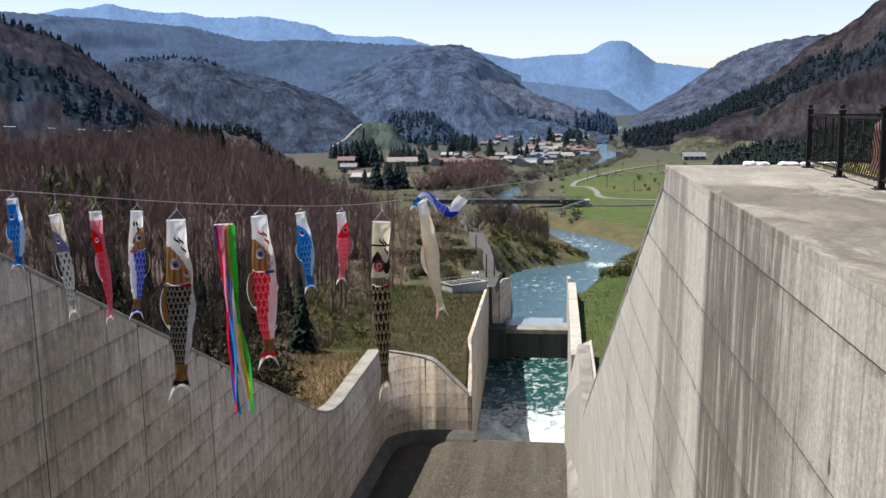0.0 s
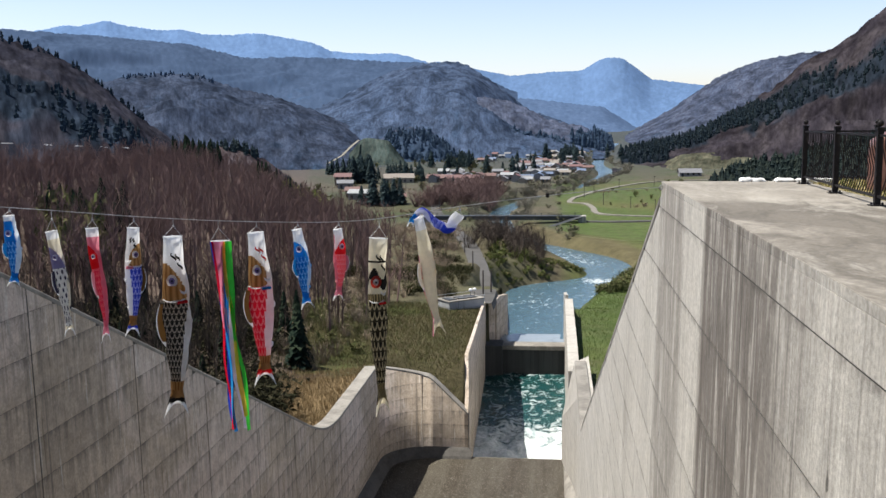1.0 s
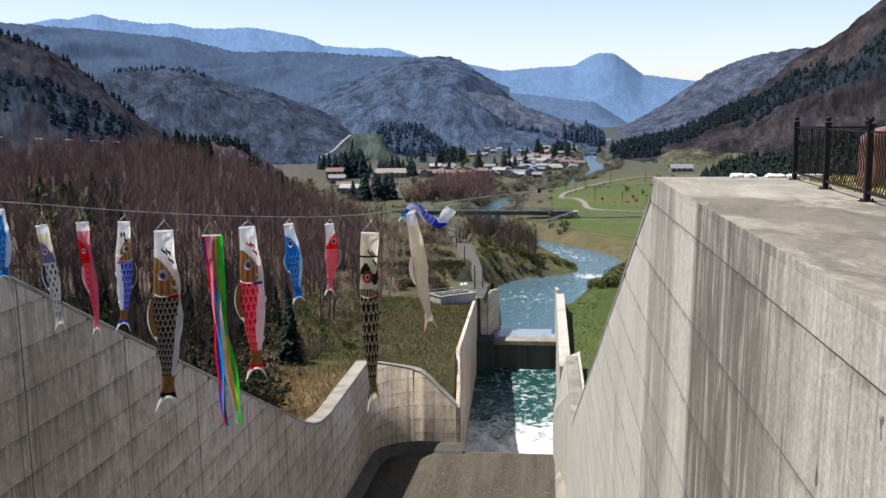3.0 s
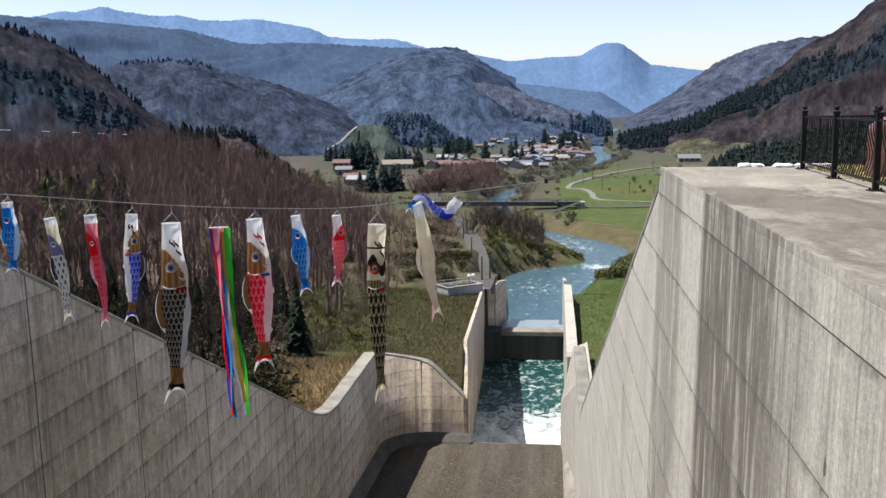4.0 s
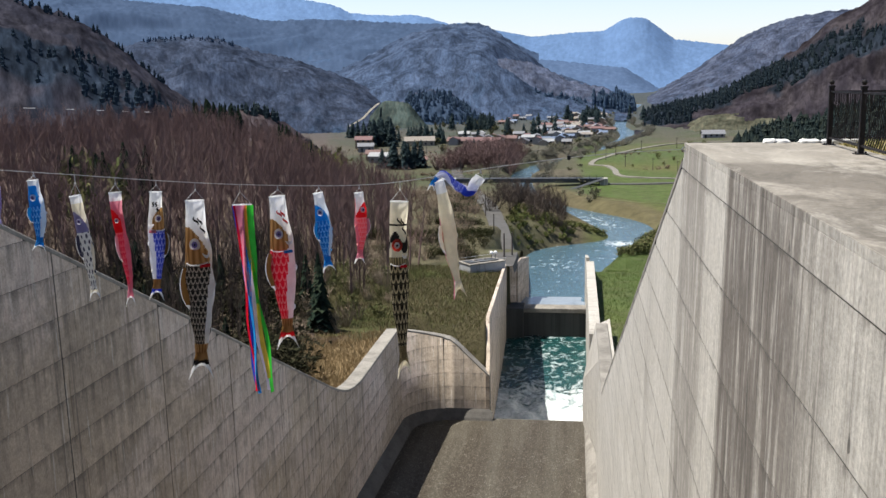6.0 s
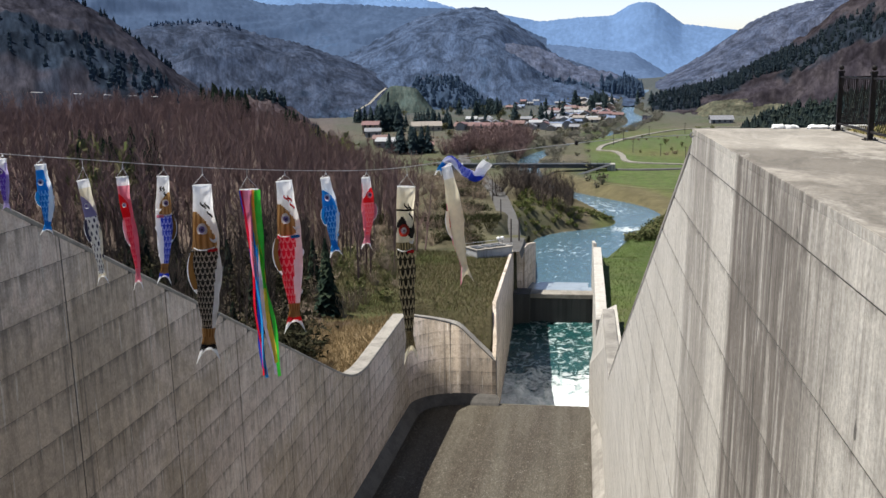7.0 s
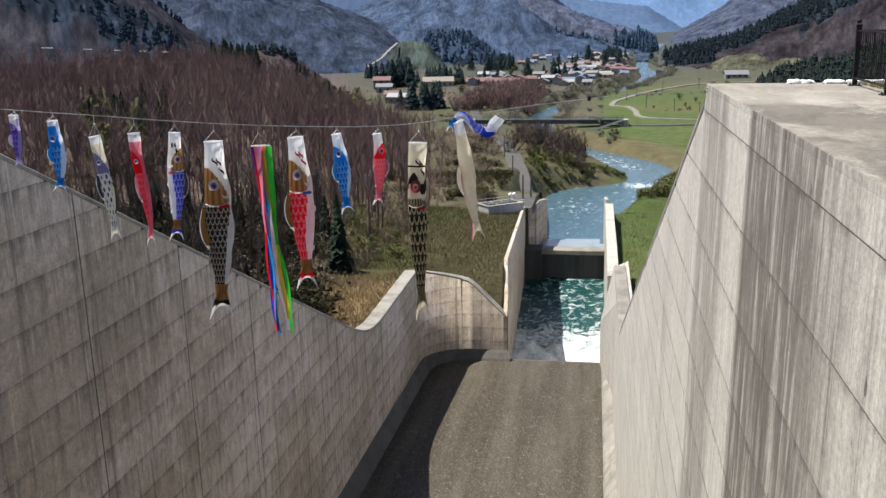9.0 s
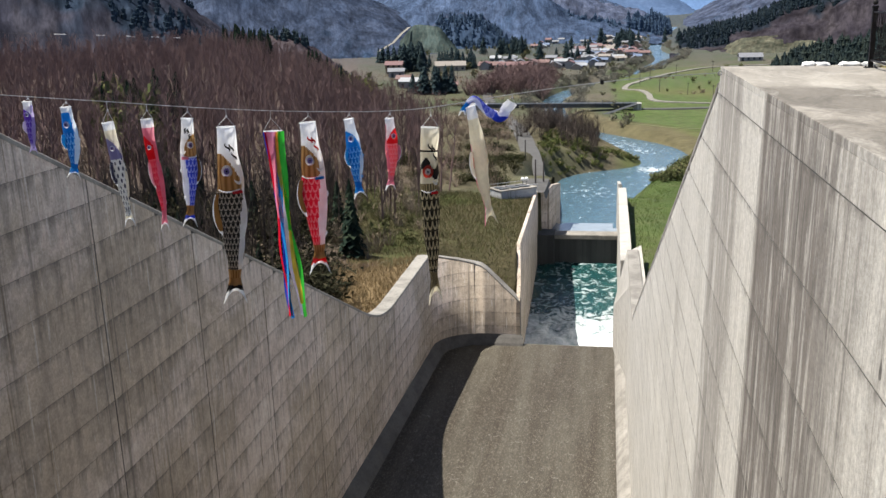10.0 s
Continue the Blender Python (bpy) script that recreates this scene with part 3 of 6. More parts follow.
# ---- ground ----
T_AZ = [(-180, 260), (-60, 200), (-31.7, 220), (-25.9, 260), (-21.5, 320), (-17, 350), (-13.5, 300), (0, 290)]
T_CREST = [(-180, -14), (-60, -11), (-31.7, -11.6), (-25.9, -11.5), (-21.5, -13.0), (-19.6, -16.5), (-17.1, -22), (-15.2, -28), (-13.4, -29.6), (0, -29.6)]
T_RIGHT = [(0, -6), (19, -6.5), (40, -12), (58, -18.9), (76, -19.6), (90, -21.3), (114, -23.4), (150, -27), (185, -30.2), (225, -30.2), (300, -29.0), (500, -29.2)]


def table(x, tab):
    return np.interp(x, [a for a, _ in tab], [b for _, b in tab])


def fnoise(px, py, s):
    """Cheap smooth noise from a few waves."""
    return (np.sin(px * s + 1.3 * np.sin(py * s * 0.7)) + np.sin(py * s * 1.1 + 2.1 * np.sin(px * s * 0.6 + 1)) + 0.6 * np.sin((px + py) * s * 2.3 + 4)) / 2.6


def ground_z(px, py, carve=True):
    px, py = np.asarray(px, float), np.asarray(py, float)
    r = np.hypot(px, py)
    az = np.degrees(np.arctan2(px, py))
    far = table(az, T_AZ)
    crest = table(az, T_CREST)
    k = np.clip((r - 75) / (far - 75), 0, 1)
    zl = -19.6 + (crest + 19.6) * k
    zl = np.where(r > far, crest + (-29.8 - crest) * np.clip((r - far) / 140, 0, 1), zl)
    lt = np.array([left_top(y) for y in np.clip(py, 0, 75).ravel()]).reshape(py.shape)
    near = lt - 0.75 - 0.12 * np.clip(XL - 1 - px, 0, 60)
    zl = np.where((py < 76), np.maximum(zl, near), zl)
    zl = np.where((px > -16.5) & (py < 100) & (py > 55), np.minimum(zl, -19.0), zl)
    s = np.clip((px - (XL - 0.5)) / 7.0, 0, 1)
    zl = np.where((py > 76.5) & (py < 82) & (px > XL - 1), -19.2 - 4.3 * s + (0.4 + 2.6 * s) * np.clip((py - 78.5) / 3.5, 0, 1), zl)
    zr = table(py, T_RIGHT) + 0.0 * px
    zr = zr + np.clip(px - 25, 0, 200) * 0.02
    edge = np.interp(py, [82, 84, 98, 122], [-20.2, -20.2, -20.9, -22.4])
    nearw = (py > 82) & (py < 124) & (px < -6)
    zl = np.where(nearw, edge + (zl - edge) * np.clip((-9.5 - px) / 9.0, 0, 1), zl)
    mid = np.clip((px + 3) / 1.0, 0, 1)
    mid = np.where(py > 170, np.clip((px + 20) / 24, 0, 1), mid)
    z = zl + (zr - zl) * mid
    z = z + fnoise(px, py, 0.09) * np.clip((r - 80) / 200, 0, 1) * 0.5
    z = z + 2.0 * np.exp(-(((px + 12) / 6.0) ** 2 + ((py - 212) / 16.0) ** 2))
    if carve:
        d, hw = line_dist(px, py, RIV)
        t = np.clip((d - hw) / 7.0, 0, 1)
        t = t * t * (3 - 2 * t)
        z = np.where(py > 134, -33.0 + (z + 33.0) * t, z)
        inside = (py < LIP + 0.5) & (px > XL - 0.5) & (px < XR + 0.5) & (py > 0)
        xb = np.interp(py, [77, 92, 122, 123.5, 134], [-7.5, -8.2, -9.15, -7.9, -6.9])
        chan = (py >= LIP + 0.5) & (py < 136) & (px > xb) & (px < 1.9)
        z = np.where(inside | chan, -37.0, z)
        z = np.where((py < 0.5) & (np.abs(px) < 60), -4.0, z)
    return z


def gz(x, y):
    return float(ground_z(np.array([x]), np.array([y]))[0])


az = np.concatenate([np.linspace(-180, -62, 40), np.linspace(-60, -34, 60), np.linspace(-33.8, 21, 330), np.linspace(22, 60, 40), np.linspace(63, 180, 36)])
rad = np.concatenate([[3.0], np.geomspace(12, 330, 270), np.geomspace(336, 4800, 90)])
A, Rr = np.meshgrid(np.radians(az), rad)
GX, GY = Rr * np.sin(A), Rr * np.cos(A)
GZ = ground_z(GX, GY)
nc = len(az)
verts = np.stack([GX.ravel(), GY.ravel(), GZ.ravel()], 1)
ii, jj = np.meshgrid(np.arange(len(rad) - 1), np.arange(nc - 1), indexing="ij")
a = (ii * nc + jj).ravel()
faces = np.stack([a, a + 1, a + nc + 1, a + nc], 1)
faces = faces[:, ::-1]


def mixc(c, other, w):
    return c + (np.array(other) - c) * w[..., None]


def wood_side(r):
    """Bearing at which the hillside wood ends, by distance."""
    return np.interp(r, [60, 85, 120, 200, 300, 350, 420], [-15.5, -12.6, -10.6, -11.2, -13.0, -13.6, -14.0])


def ground_colour(px, py, z):
    r = np.hypot(px, py)
    azd = np.degrees(np.arctan2(px, py))
    n1, n2, n3 = fnoise(px, py, 0.05), fnoise(px + 31, py, 0.21), fnoise(px, py + 77, 0.9)
    c = np.zeros(px.shape + (3,)) + np.array((0.085, 0.082, 0.048))
    c = mixc(c, (0.105, 0.09, 0.06), np.clip(n1 * 1.2 + 0.2, 0, 1))
    c = mixc(c, (0.06, 0.08, 0.022), np.clip(n2 * 1.5 - 0.1, 0, 1) * 0.8)
    cell = np.floor((px * 0.8 + py * 0.3) / 26) * 7.1 + np.floor((py * 0.9 - px * 0.25) / 34) * 3.7
    pick = np.sin(cell * 12.9898) * 43758.5
    pick = pick - np.floor(pick)
    field = np.where(pick[..., None] < 0.35, np.array((0.092, 0.080, 0.062)), np.where(pick[..., None] < 0.7, np.array((0.072, 0.072, 0.048)), np.array((0.056, 0.068, 0.040))))
    wf = ((r > 240) & (px < 5) & (azd > -16)).astype(float) * 0.75
    c = c + (field - c) * wf[..., None]
    wood = np.clip((wood_side(r) + n2 * 0.8 + n3 * 0.4 - azd) / 1.2, 0, 1) * (r > 58)
    c = mixc(c, (0.11, 0.082, 0.069), wood * 0.92)
    wleft = ((px < -6) & (py > 76) & (py < 118) & (azd > -16)).astype(float)
    c = mixc(c, (0.072, 0.063, 0.034), wleft)
    c = mixc(c, (0.05, 0.06, 0.02), wleft * np.clip(n2 + 0.6 * n3, 0, 1))
    mound = ((py > 121) & (py < 262) & (px < -13) & (azd > -17)).astype(float)
    c = mixc(c, (0.082, 0.070, 0.046), mound * np.clip(0.55 + 0.5 * n2, 0, 1))
    straw = np.exp(-(((px + 17) / 4.5) ** 2)) * ((py > 40) & (py < 74))
    c = mixc(c, (0.20, 0.145, 0.08), np.clip(straw * 1.3, 0, 1))
    green = np.clip((px - 1 + np.clip(py - 300, 0, 200) * 0.02) / 3, 0, 1) * ((py > 30) & (py < 470))
    c = mixc(c, (0.066, 0.098, 0.029), green * (0.75 + 0.25 * n3))
    c = mixc(c, (0.105, 0.098, 0.042), green * np.clip(n1 * 1.5 - 0.3 + (py > 330) * 0.2, 0, 1) * 0.6)
    # distance haze painted into the ground colour, growing with range
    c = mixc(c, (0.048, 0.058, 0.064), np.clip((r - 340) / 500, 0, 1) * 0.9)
    d, hw = line_dist(px, py, RIV)
    c = mixc(c, (0.085, 0.075, 0.05), np.clip(1 - (d - hw - 0.5) / 3.0, 0, 1) * (py > 134) * 0.8)
    bend = ((py > 206) & (py < 292) & (px > -14)).astype(float) * np.clip((hw + 14 - 0.03 * (py - 206) - d + 2 * n2) / 3, 0, 1) * np.clip((d - hw - 1) / 2, 0, 1)
    c = mixc(c, (0.098, 0.084, 0.048), bend * 0.85)
    return np.clip(c, 0.01, 1)


def attr_mesh(name, verts, faces, cols, mat, lay=None):
    me = bpy.data.meshes.new(name)
    me.from_pydata(verts.tolist(), [], faces.tolist())
    at = me.color_attributes.new("tint", "FLOAT_COLOR", "POINT")
    at.data.foreach_set("color", np.concatenate([cols, np.ones((len(cols), 1))], 1).astype(np.float32).ravel())
    if lay is not None:
        at = me.attributes.new("lay", "FLOAT_VECTOR", "POINT")
        at.data.foreach_set("vector", lay.astype(np.float32).ravel())
    me.update()
    me.polygons.foreach_set("use_smooth", [True] * len(me.polygons))
    me.materials.append(mat)
    return new(name, me)


def turf_mat():
    m = Mat("turf", 0.95)
    at = m.n("ShaderNodeAttribute")
    at.attribute_name = "tint"
    big = m.ramp(m.noise(0.35, 6, 0.7), [(0.3, grey(0.3)), (0.7, grey(0.72))])
    col = m.mix(0.7, at.outputs["Color"], big, "OVERLAY")
    fine = m.ramp(m.noise(3.5, 5, 0.8), [(0.3, grey(0.25)), (0.7, grey(0.75))])
    m.color(m.mix(0.6, col, fine, "OVERLAY"))
    m.bump(m.noise(2.5, 5, 0.7), 0.8, 0.25)
    m.b.inputs["Specular IOR Level"].default_value = 0.1
    return m.m


TURF = turf_mat()
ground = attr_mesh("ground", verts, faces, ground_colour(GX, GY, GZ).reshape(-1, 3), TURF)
tagged(ground, "spring valley floor of rough grass, fields and woodland soil", "ground", kind="structure")


# ---- mountains ----
def crown_mat(name, cols):
    m = Mat(name, 1.0)
    rnd = m.n("ShaderNodeNewGeometry").outputs["Random Per Island"]
    n = len(cols)
    col = m.ramp(rnd, [(i / n, c) for i, c in enumerate(cols)])
    col.node.color_ramp.interpolation = "CONSTANT"
    m.color(col)
    m.b.inputs["Specular IOR Level"].default_value = 0.0
    return m.m


def crowns(name, places, mat):
    """Many conifer crowns in one mesh; places are x, y, z, height, width."""
    rng = np.random.default_rng(len(places))
    v, f = [], []
    for x, y, z, h, w in places:
        b = len(v)
        n = 6
        for lvl, (hh, ww) in enumerate(((0.0, 0.9), (0.38, 1.0), (0.42, 0.62), (0.72, 0.66), (0.76, 0.36))):
            for k in range(n):
                a = 2 * math.pi * (k + 0.5 * lvl) / n
                q = ww * w * (0.75 + 0.5 * rng.random()) * 0.5
                v.append((x + q * math.cos(a), y + q * math.sin(a), z + h * hh * (0.95 + 0.1 * rng.random())))
        v.append((x, y, z + h))
        for lvl in range(4):
            for k in range(n):
                p, q = b + lvl * n + k, b + lvl * n + (k + 1) % n
                f.append((p, q, q + n, p + n))
        for k in range(n):
            f.append((b + 4 * n + k, b + 4 * n + (k + 1) % n, b + 5 * n))
    me = bpy.data.meshes.new(name)
    me.from_pydata(v, [], f)
    me.update()
    me.materials.append(mat)
    return new(name, me)


def vnoise(x, y, seed):
    """Smooth value noise from -1 to 1 over arrays."""
    x0, y0 = np.floor(x), np.floor(y)
    fx, fy = x - x0, y - y0
    fx, fy = fx * fx * (3 - 2 * fx), fy * fy * (3 - 2 * fy)

    def pick(a, b):
        h = np.sin(a * 127.1 + b * 311.7 + seed * 74.7) * 43758.5453
        return (h - np.floor(h)) * 2 - 1

    lo = pick(x0, y0) * (1 - fx) + pick(x0 + 1, y0) * fx
    hi = pick(x0, y0 + 1) * (1 - fx) + pick(x0 + 1, y0 + 1) * fx
    return lo * (1 - fy) + hi * fy


def fbm(x, y, seed, octaves=4):
    out, amp = 0, 0.55
    for k in range(octaves):
        out = out + amp * vnoise(x, y, seed + k * 1.7)
        x, y, amp = x * 2.03 + 5.2, y * 2.03 + 1.3, amp * 0.5
    return out


def ridge(name, label, crest, dist, foot, seed, far, dim=1.0, rough=1.0, tree=6.0, conifer=0.3, stands=(), tones=None, kind="structure"):
    """A wooded mountain: its crest line by bearing and height, spurs and hollows down its flank, a canopy of crowns.
    far: how much blue haze is mixed into its woods' colour; conifer: their share; stands: conifers set singly
    (bearings, share of height, number, height)."""
    a0, a1 = crest[0][0], crest[-1][0]
    n = int(max(60, (a1 - a0) * 12))
    tall = (max(c[1] for c in crest) + 31) / dist * 1680
    m = int(np.clip(tall / 2.0, 24, 170))
    bear = np.linspace(a0, a1, n)
    top = np.interp(bear, [c[0] for c in crest], [c[1] for c in crest])
    w = np.arange(-5, 6)
    ker = np.exp(-(w / 2.6) ** 2)
    top = np.convolve(np.pad(top, 5, "edge"), ker / ker.sum(), "valid")
    t = np.concatenate([np.linspace(0, 1, m + 1), 1 + np.linspace(0.03, 0.5, 8)])
    B, T = np.meshgrid(np.radians(bear), t)
    TOP = np.broadcast_to(top, B.shape)
    front = np.minimum(T, 1)
    deep = dist - foot
    u, v = B * dist, T * deep
    size = deep * 0.42
    warp = fbm(u / size + seed, v / size, seed, 3)
    spur = 1 - 2.4 * np.abs(fbm(u / size * 0.9 + warp * 0.8 + seed * 3, v / size * 0.35 + warp * 0.4, seed + 9, 4))
    rolls = fbm(u / size * 2.6, v / size * 2.0, seed + 4, 4)
    hump = np.sin(np.pi * np.clip(front, 0, 1)) ** 0.8
    S = foot + deep * T
    Z = -31 + (TOP + 31) * front ** 1.05
    Z = Z + (spur * 0.36 + rolls * 0.14) * (TOP + 31) * 0.42 * hump * rough
    back = np.clip(T - 1, 0, 1)
    Z = Z - back * (TOP + 60) * 1.5
    sight = 1.2 + (TOP - 1.2) * S / dist
    Z = np.where(T < 0.97, np.minimum(Z, sight - (0.97 - T) * 0.06 * (TOP + 31)), Z)
    base = np.stack([S * np.sin(B), S * np.cos(B), Z], -1)
    # crowns of the canopy
    tv = max(tree * 2.6, 2.4 * deep / m)
    tree = tree * 0.7
    jag = vnoise(u / tree + warp * 2, v / tv, seed + 20)
    small = vnoise(u / tree * 2.1, v / tv * 1.6, seed + 21)
    # extra dark conifers low down also stand in for paler haze at the crest
    patch = fbm(u / (tree * 9), v / (tree * 22), seed + 30, 4) * 1.5 - 0.25 * spur + 0.8 * (0.4 - T)
    con = np.clip((patch + 0.35 * vnoise(u / tree * 0.8, v / tv * 0.8, seed + 33) - (0.75 - conifer * 1.3)) / 0.7, 0, 1)
    for b0, b1, t0, t1, count, h0, h1 in stands:
        if count > 20 and t0 < 0.85:
            deg = np.degrees(B) + 0.35 * vnoise(u / 14, v / 14, seed + 50)
            lvl = T + 0.07 * vnoise(u / 11, v / 17, seed + 51)
            con = np.maximum(con, np.clip(np.minimum(np.minimum(deg - b0, b1 - deg) / 0.3, np.minimum(lvl - t0, t1 - lvl) / 0.06) + 0.5, 0, 1) * 0.9)
    edge = np.exp(-((T - 1) / 0.05) ** 2)
    Z = Z + tree * (0.12 + 0.25 * edge) * (jag + 0.5 * small) + con * tree * 0.5 * np.clip(jag + 0.4 * small, 0, 1) ** 1.6
    Q = np.stack([base[..., 0], base[..., 1], Z], -1)
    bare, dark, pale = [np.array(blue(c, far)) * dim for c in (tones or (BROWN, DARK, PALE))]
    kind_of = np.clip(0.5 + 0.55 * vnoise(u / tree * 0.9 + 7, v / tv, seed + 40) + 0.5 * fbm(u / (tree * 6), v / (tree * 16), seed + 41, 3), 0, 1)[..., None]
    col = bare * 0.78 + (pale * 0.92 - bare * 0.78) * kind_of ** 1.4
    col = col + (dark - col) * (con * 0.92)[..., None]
    rn, cn = Q.shape[:2]
    ii, jj = np.meshgrid(np.arange(rn - 1), np.arange(cn - 1), indexing="ij")
    a = (ii * cn + jj).ravel()
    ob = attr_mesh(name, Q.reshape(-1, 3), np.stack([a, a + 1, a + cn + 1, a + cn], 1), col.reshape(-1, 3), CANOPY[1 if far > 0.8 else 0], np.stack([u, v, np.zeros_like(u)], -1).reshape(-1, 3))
    tagged(ob, label, "mountain", kind=kind)
    rng = np.random.default_rng(seed)
    places = []
    for b0, b1, t0, t1, count, h0, h1 in stands:
        for _ in range(count):
            f = (rng.uniform(b0, b1) - a0) / (a1 - a0) * (n - 1)
            g = (t0 + (t1 - t0) * rng.random()) * m
            i, j = min(max(int(f), 0), n - 2), min(max(int(g), 0), m)
            p = base[j, i] + (base[j, i + 1] - base[j, i]) * (f - i) + (base[j + 1, i] - base[j, i]) * (g - j)
            h = rng.uniform(h0, h1)
            places.append((p[0], p[1], p[2] - 0.8, h, h * rng.uniform(0.34, 0.46)))
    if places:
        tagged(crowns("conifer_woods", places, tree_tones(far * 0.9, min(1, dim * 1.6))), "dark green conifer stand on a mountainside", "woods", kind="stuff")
    return ob


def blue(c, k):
    """A wood's colour with the blue haze of distance painted in, k from near to far."""
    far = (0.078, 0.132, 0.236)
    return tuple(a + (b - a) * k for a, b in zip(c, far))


BROWN, DARK, PALE = (0.062, 0.044, 0.043), (0.017, 0.025, 0.029), (0.096, 0.073, 0.066)


# crown colours carry the same painted-in haze as the slopes
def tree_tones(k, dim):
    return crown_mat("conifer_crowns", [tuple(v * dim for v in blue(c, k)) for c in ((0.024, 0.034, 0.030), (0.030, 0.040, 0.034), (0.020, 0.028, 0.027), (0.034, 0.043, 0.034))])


def canopy_mat(name, depth):
    """Treetops: the tint of each stand broken by crowns and twigs; depth: how strongly."""
    m = Mat(name, 1.0)
    at = m.n("ShaderNodeAttribute")
    at.attribute_name = "tint"
    lay = m.n("ShaderNodeAttribute")
    lay.attribute_name = "lay"

    def over(scale, stretch, detail, rough, distort):
        mp = m.n("ShaderNodeMapping")
        mp.inputs["Scale"].default_value = stretch
        m.link(lay.outputs["Vector"], mp.inputs["Vector"])
        nz = m.n("ShaderNodeTexNoise", Scale=scale, Detail=detail, Roughness=rough, Distortion=distort)
        m.link(mp.outputs[0], nz.inputs["Vector"])
        return nz.outputs["Fac"]

    stems = m.ramp(over(0.34, (1, 0.22, 1), 5, 0.72, 0.2), [(0.36, grey(0.18)), (0.64, grey(0.84))])
    groups = m.ramp(over(0.045, (1, 0.5, 1), 6, 0.66, 0.5), [(0.36, grey(0.18)), (0.64, grey(0.82))])
    m.color(m.mix(0.5 * depth, m.mix(0.75 * depth, at.outputs["Color"], groups, "OVERLAY"), stems, "OVERLAY"))
    m.b.inputs["Specular IOR Level"].default_value = 0.0
    return m.m


CANOPY = [canopy_mat("canopy", 1.0), canopy_mat("canopy_far", 0.16)]
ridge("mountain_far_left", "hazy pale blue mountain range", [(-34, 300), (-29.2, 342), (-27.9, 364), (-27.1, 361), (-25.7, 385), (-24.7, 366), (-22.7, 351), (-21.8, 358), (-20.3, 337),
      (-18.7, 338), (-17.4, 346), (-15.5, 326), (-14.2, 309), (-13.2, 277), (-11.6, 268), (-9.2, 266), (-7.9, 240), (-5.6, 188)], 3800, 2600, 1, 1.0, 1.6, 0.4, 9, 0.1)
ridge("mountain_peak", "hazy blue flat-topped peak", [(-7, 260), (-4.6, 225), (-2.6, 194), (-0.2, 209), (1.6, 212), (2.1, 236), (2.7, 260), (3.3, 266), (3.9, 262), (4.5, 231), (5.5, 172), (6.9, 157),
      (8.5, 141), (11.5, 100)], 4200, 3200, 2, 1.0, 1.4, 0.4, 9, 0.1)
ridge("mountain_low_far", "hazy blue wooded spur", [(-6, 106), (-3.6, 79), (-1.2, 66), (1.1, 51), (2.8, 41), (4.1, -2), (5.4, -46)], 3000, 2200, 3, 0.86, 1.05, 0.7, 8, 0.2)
ridge("mountain_mid_left", "long wooded ridge tinted blue-grey with haze", [(-34, 188), (-30.6, 182), (-27.8, 175), (-25.5, 171), (-23.1, 164), (-21.2, 159), (-18.7, 137), (-17.8, 132), (-16.2, 135), (-13.6, 133),
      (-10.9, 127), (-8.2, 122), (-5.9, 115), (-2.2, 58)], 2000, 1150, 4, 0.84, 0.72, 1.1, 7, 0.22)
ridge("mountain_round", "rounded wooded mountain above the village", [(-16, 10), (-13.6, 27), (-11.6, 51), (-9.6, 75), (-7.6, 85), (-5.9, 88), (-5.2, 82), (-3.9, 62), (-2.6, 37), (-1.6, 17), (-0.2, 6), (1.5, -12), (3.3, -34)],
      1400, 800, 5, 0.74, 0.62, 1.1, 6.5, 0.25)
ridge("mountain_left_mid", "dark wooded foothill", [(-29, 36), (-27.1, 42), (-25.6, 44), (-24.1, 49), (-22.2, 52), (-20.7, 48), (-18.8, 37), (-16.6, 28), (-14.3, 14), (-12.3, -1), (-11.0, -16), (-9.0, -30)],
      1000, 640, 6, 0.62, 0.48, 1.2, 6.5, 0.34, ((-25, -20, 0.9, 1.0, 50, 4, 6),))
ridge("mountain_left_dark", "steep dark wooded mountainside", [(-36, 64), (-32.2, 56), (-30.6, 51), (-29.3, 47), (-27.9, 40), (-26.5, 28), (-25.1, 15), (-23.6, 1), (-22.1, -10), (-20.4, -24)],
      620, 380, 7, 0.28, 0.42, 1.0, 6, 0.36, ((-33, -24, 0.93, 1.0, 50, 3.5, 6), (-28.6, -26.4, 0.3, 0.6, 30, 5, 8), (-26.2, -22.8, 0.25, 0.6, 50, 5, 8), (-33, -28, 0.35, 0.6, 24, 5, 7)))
ridge("mountain_right_far", "brown wooded mountainside tinted blue with haze", [(4.1, -26), (5.4, -3), (6.7, 17), (8.2, 46), (9.2, 66), (10.7, 84), (12.5, 97), (14.4, 102), (16.0, 104), (18.2, 106), (22, 104)], 1600, 1000, 8,
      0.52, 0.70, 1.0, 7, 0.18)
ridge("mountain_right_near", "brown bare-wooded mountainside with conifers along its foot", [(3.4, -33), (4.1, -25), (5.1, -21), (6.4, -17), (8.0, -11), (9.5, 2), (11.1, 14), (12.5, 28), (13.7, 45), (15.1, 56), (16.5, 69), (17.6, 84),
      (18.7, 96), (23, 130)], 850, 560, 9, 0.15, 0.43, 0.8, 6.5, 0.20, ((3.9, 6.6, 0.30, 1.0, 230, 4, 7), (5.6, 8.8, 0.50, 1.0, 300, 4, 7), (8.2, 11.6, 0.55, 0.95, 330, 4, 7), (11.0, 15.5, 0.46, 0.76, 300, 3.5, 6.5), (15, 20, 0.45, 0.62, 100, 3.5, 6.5)))
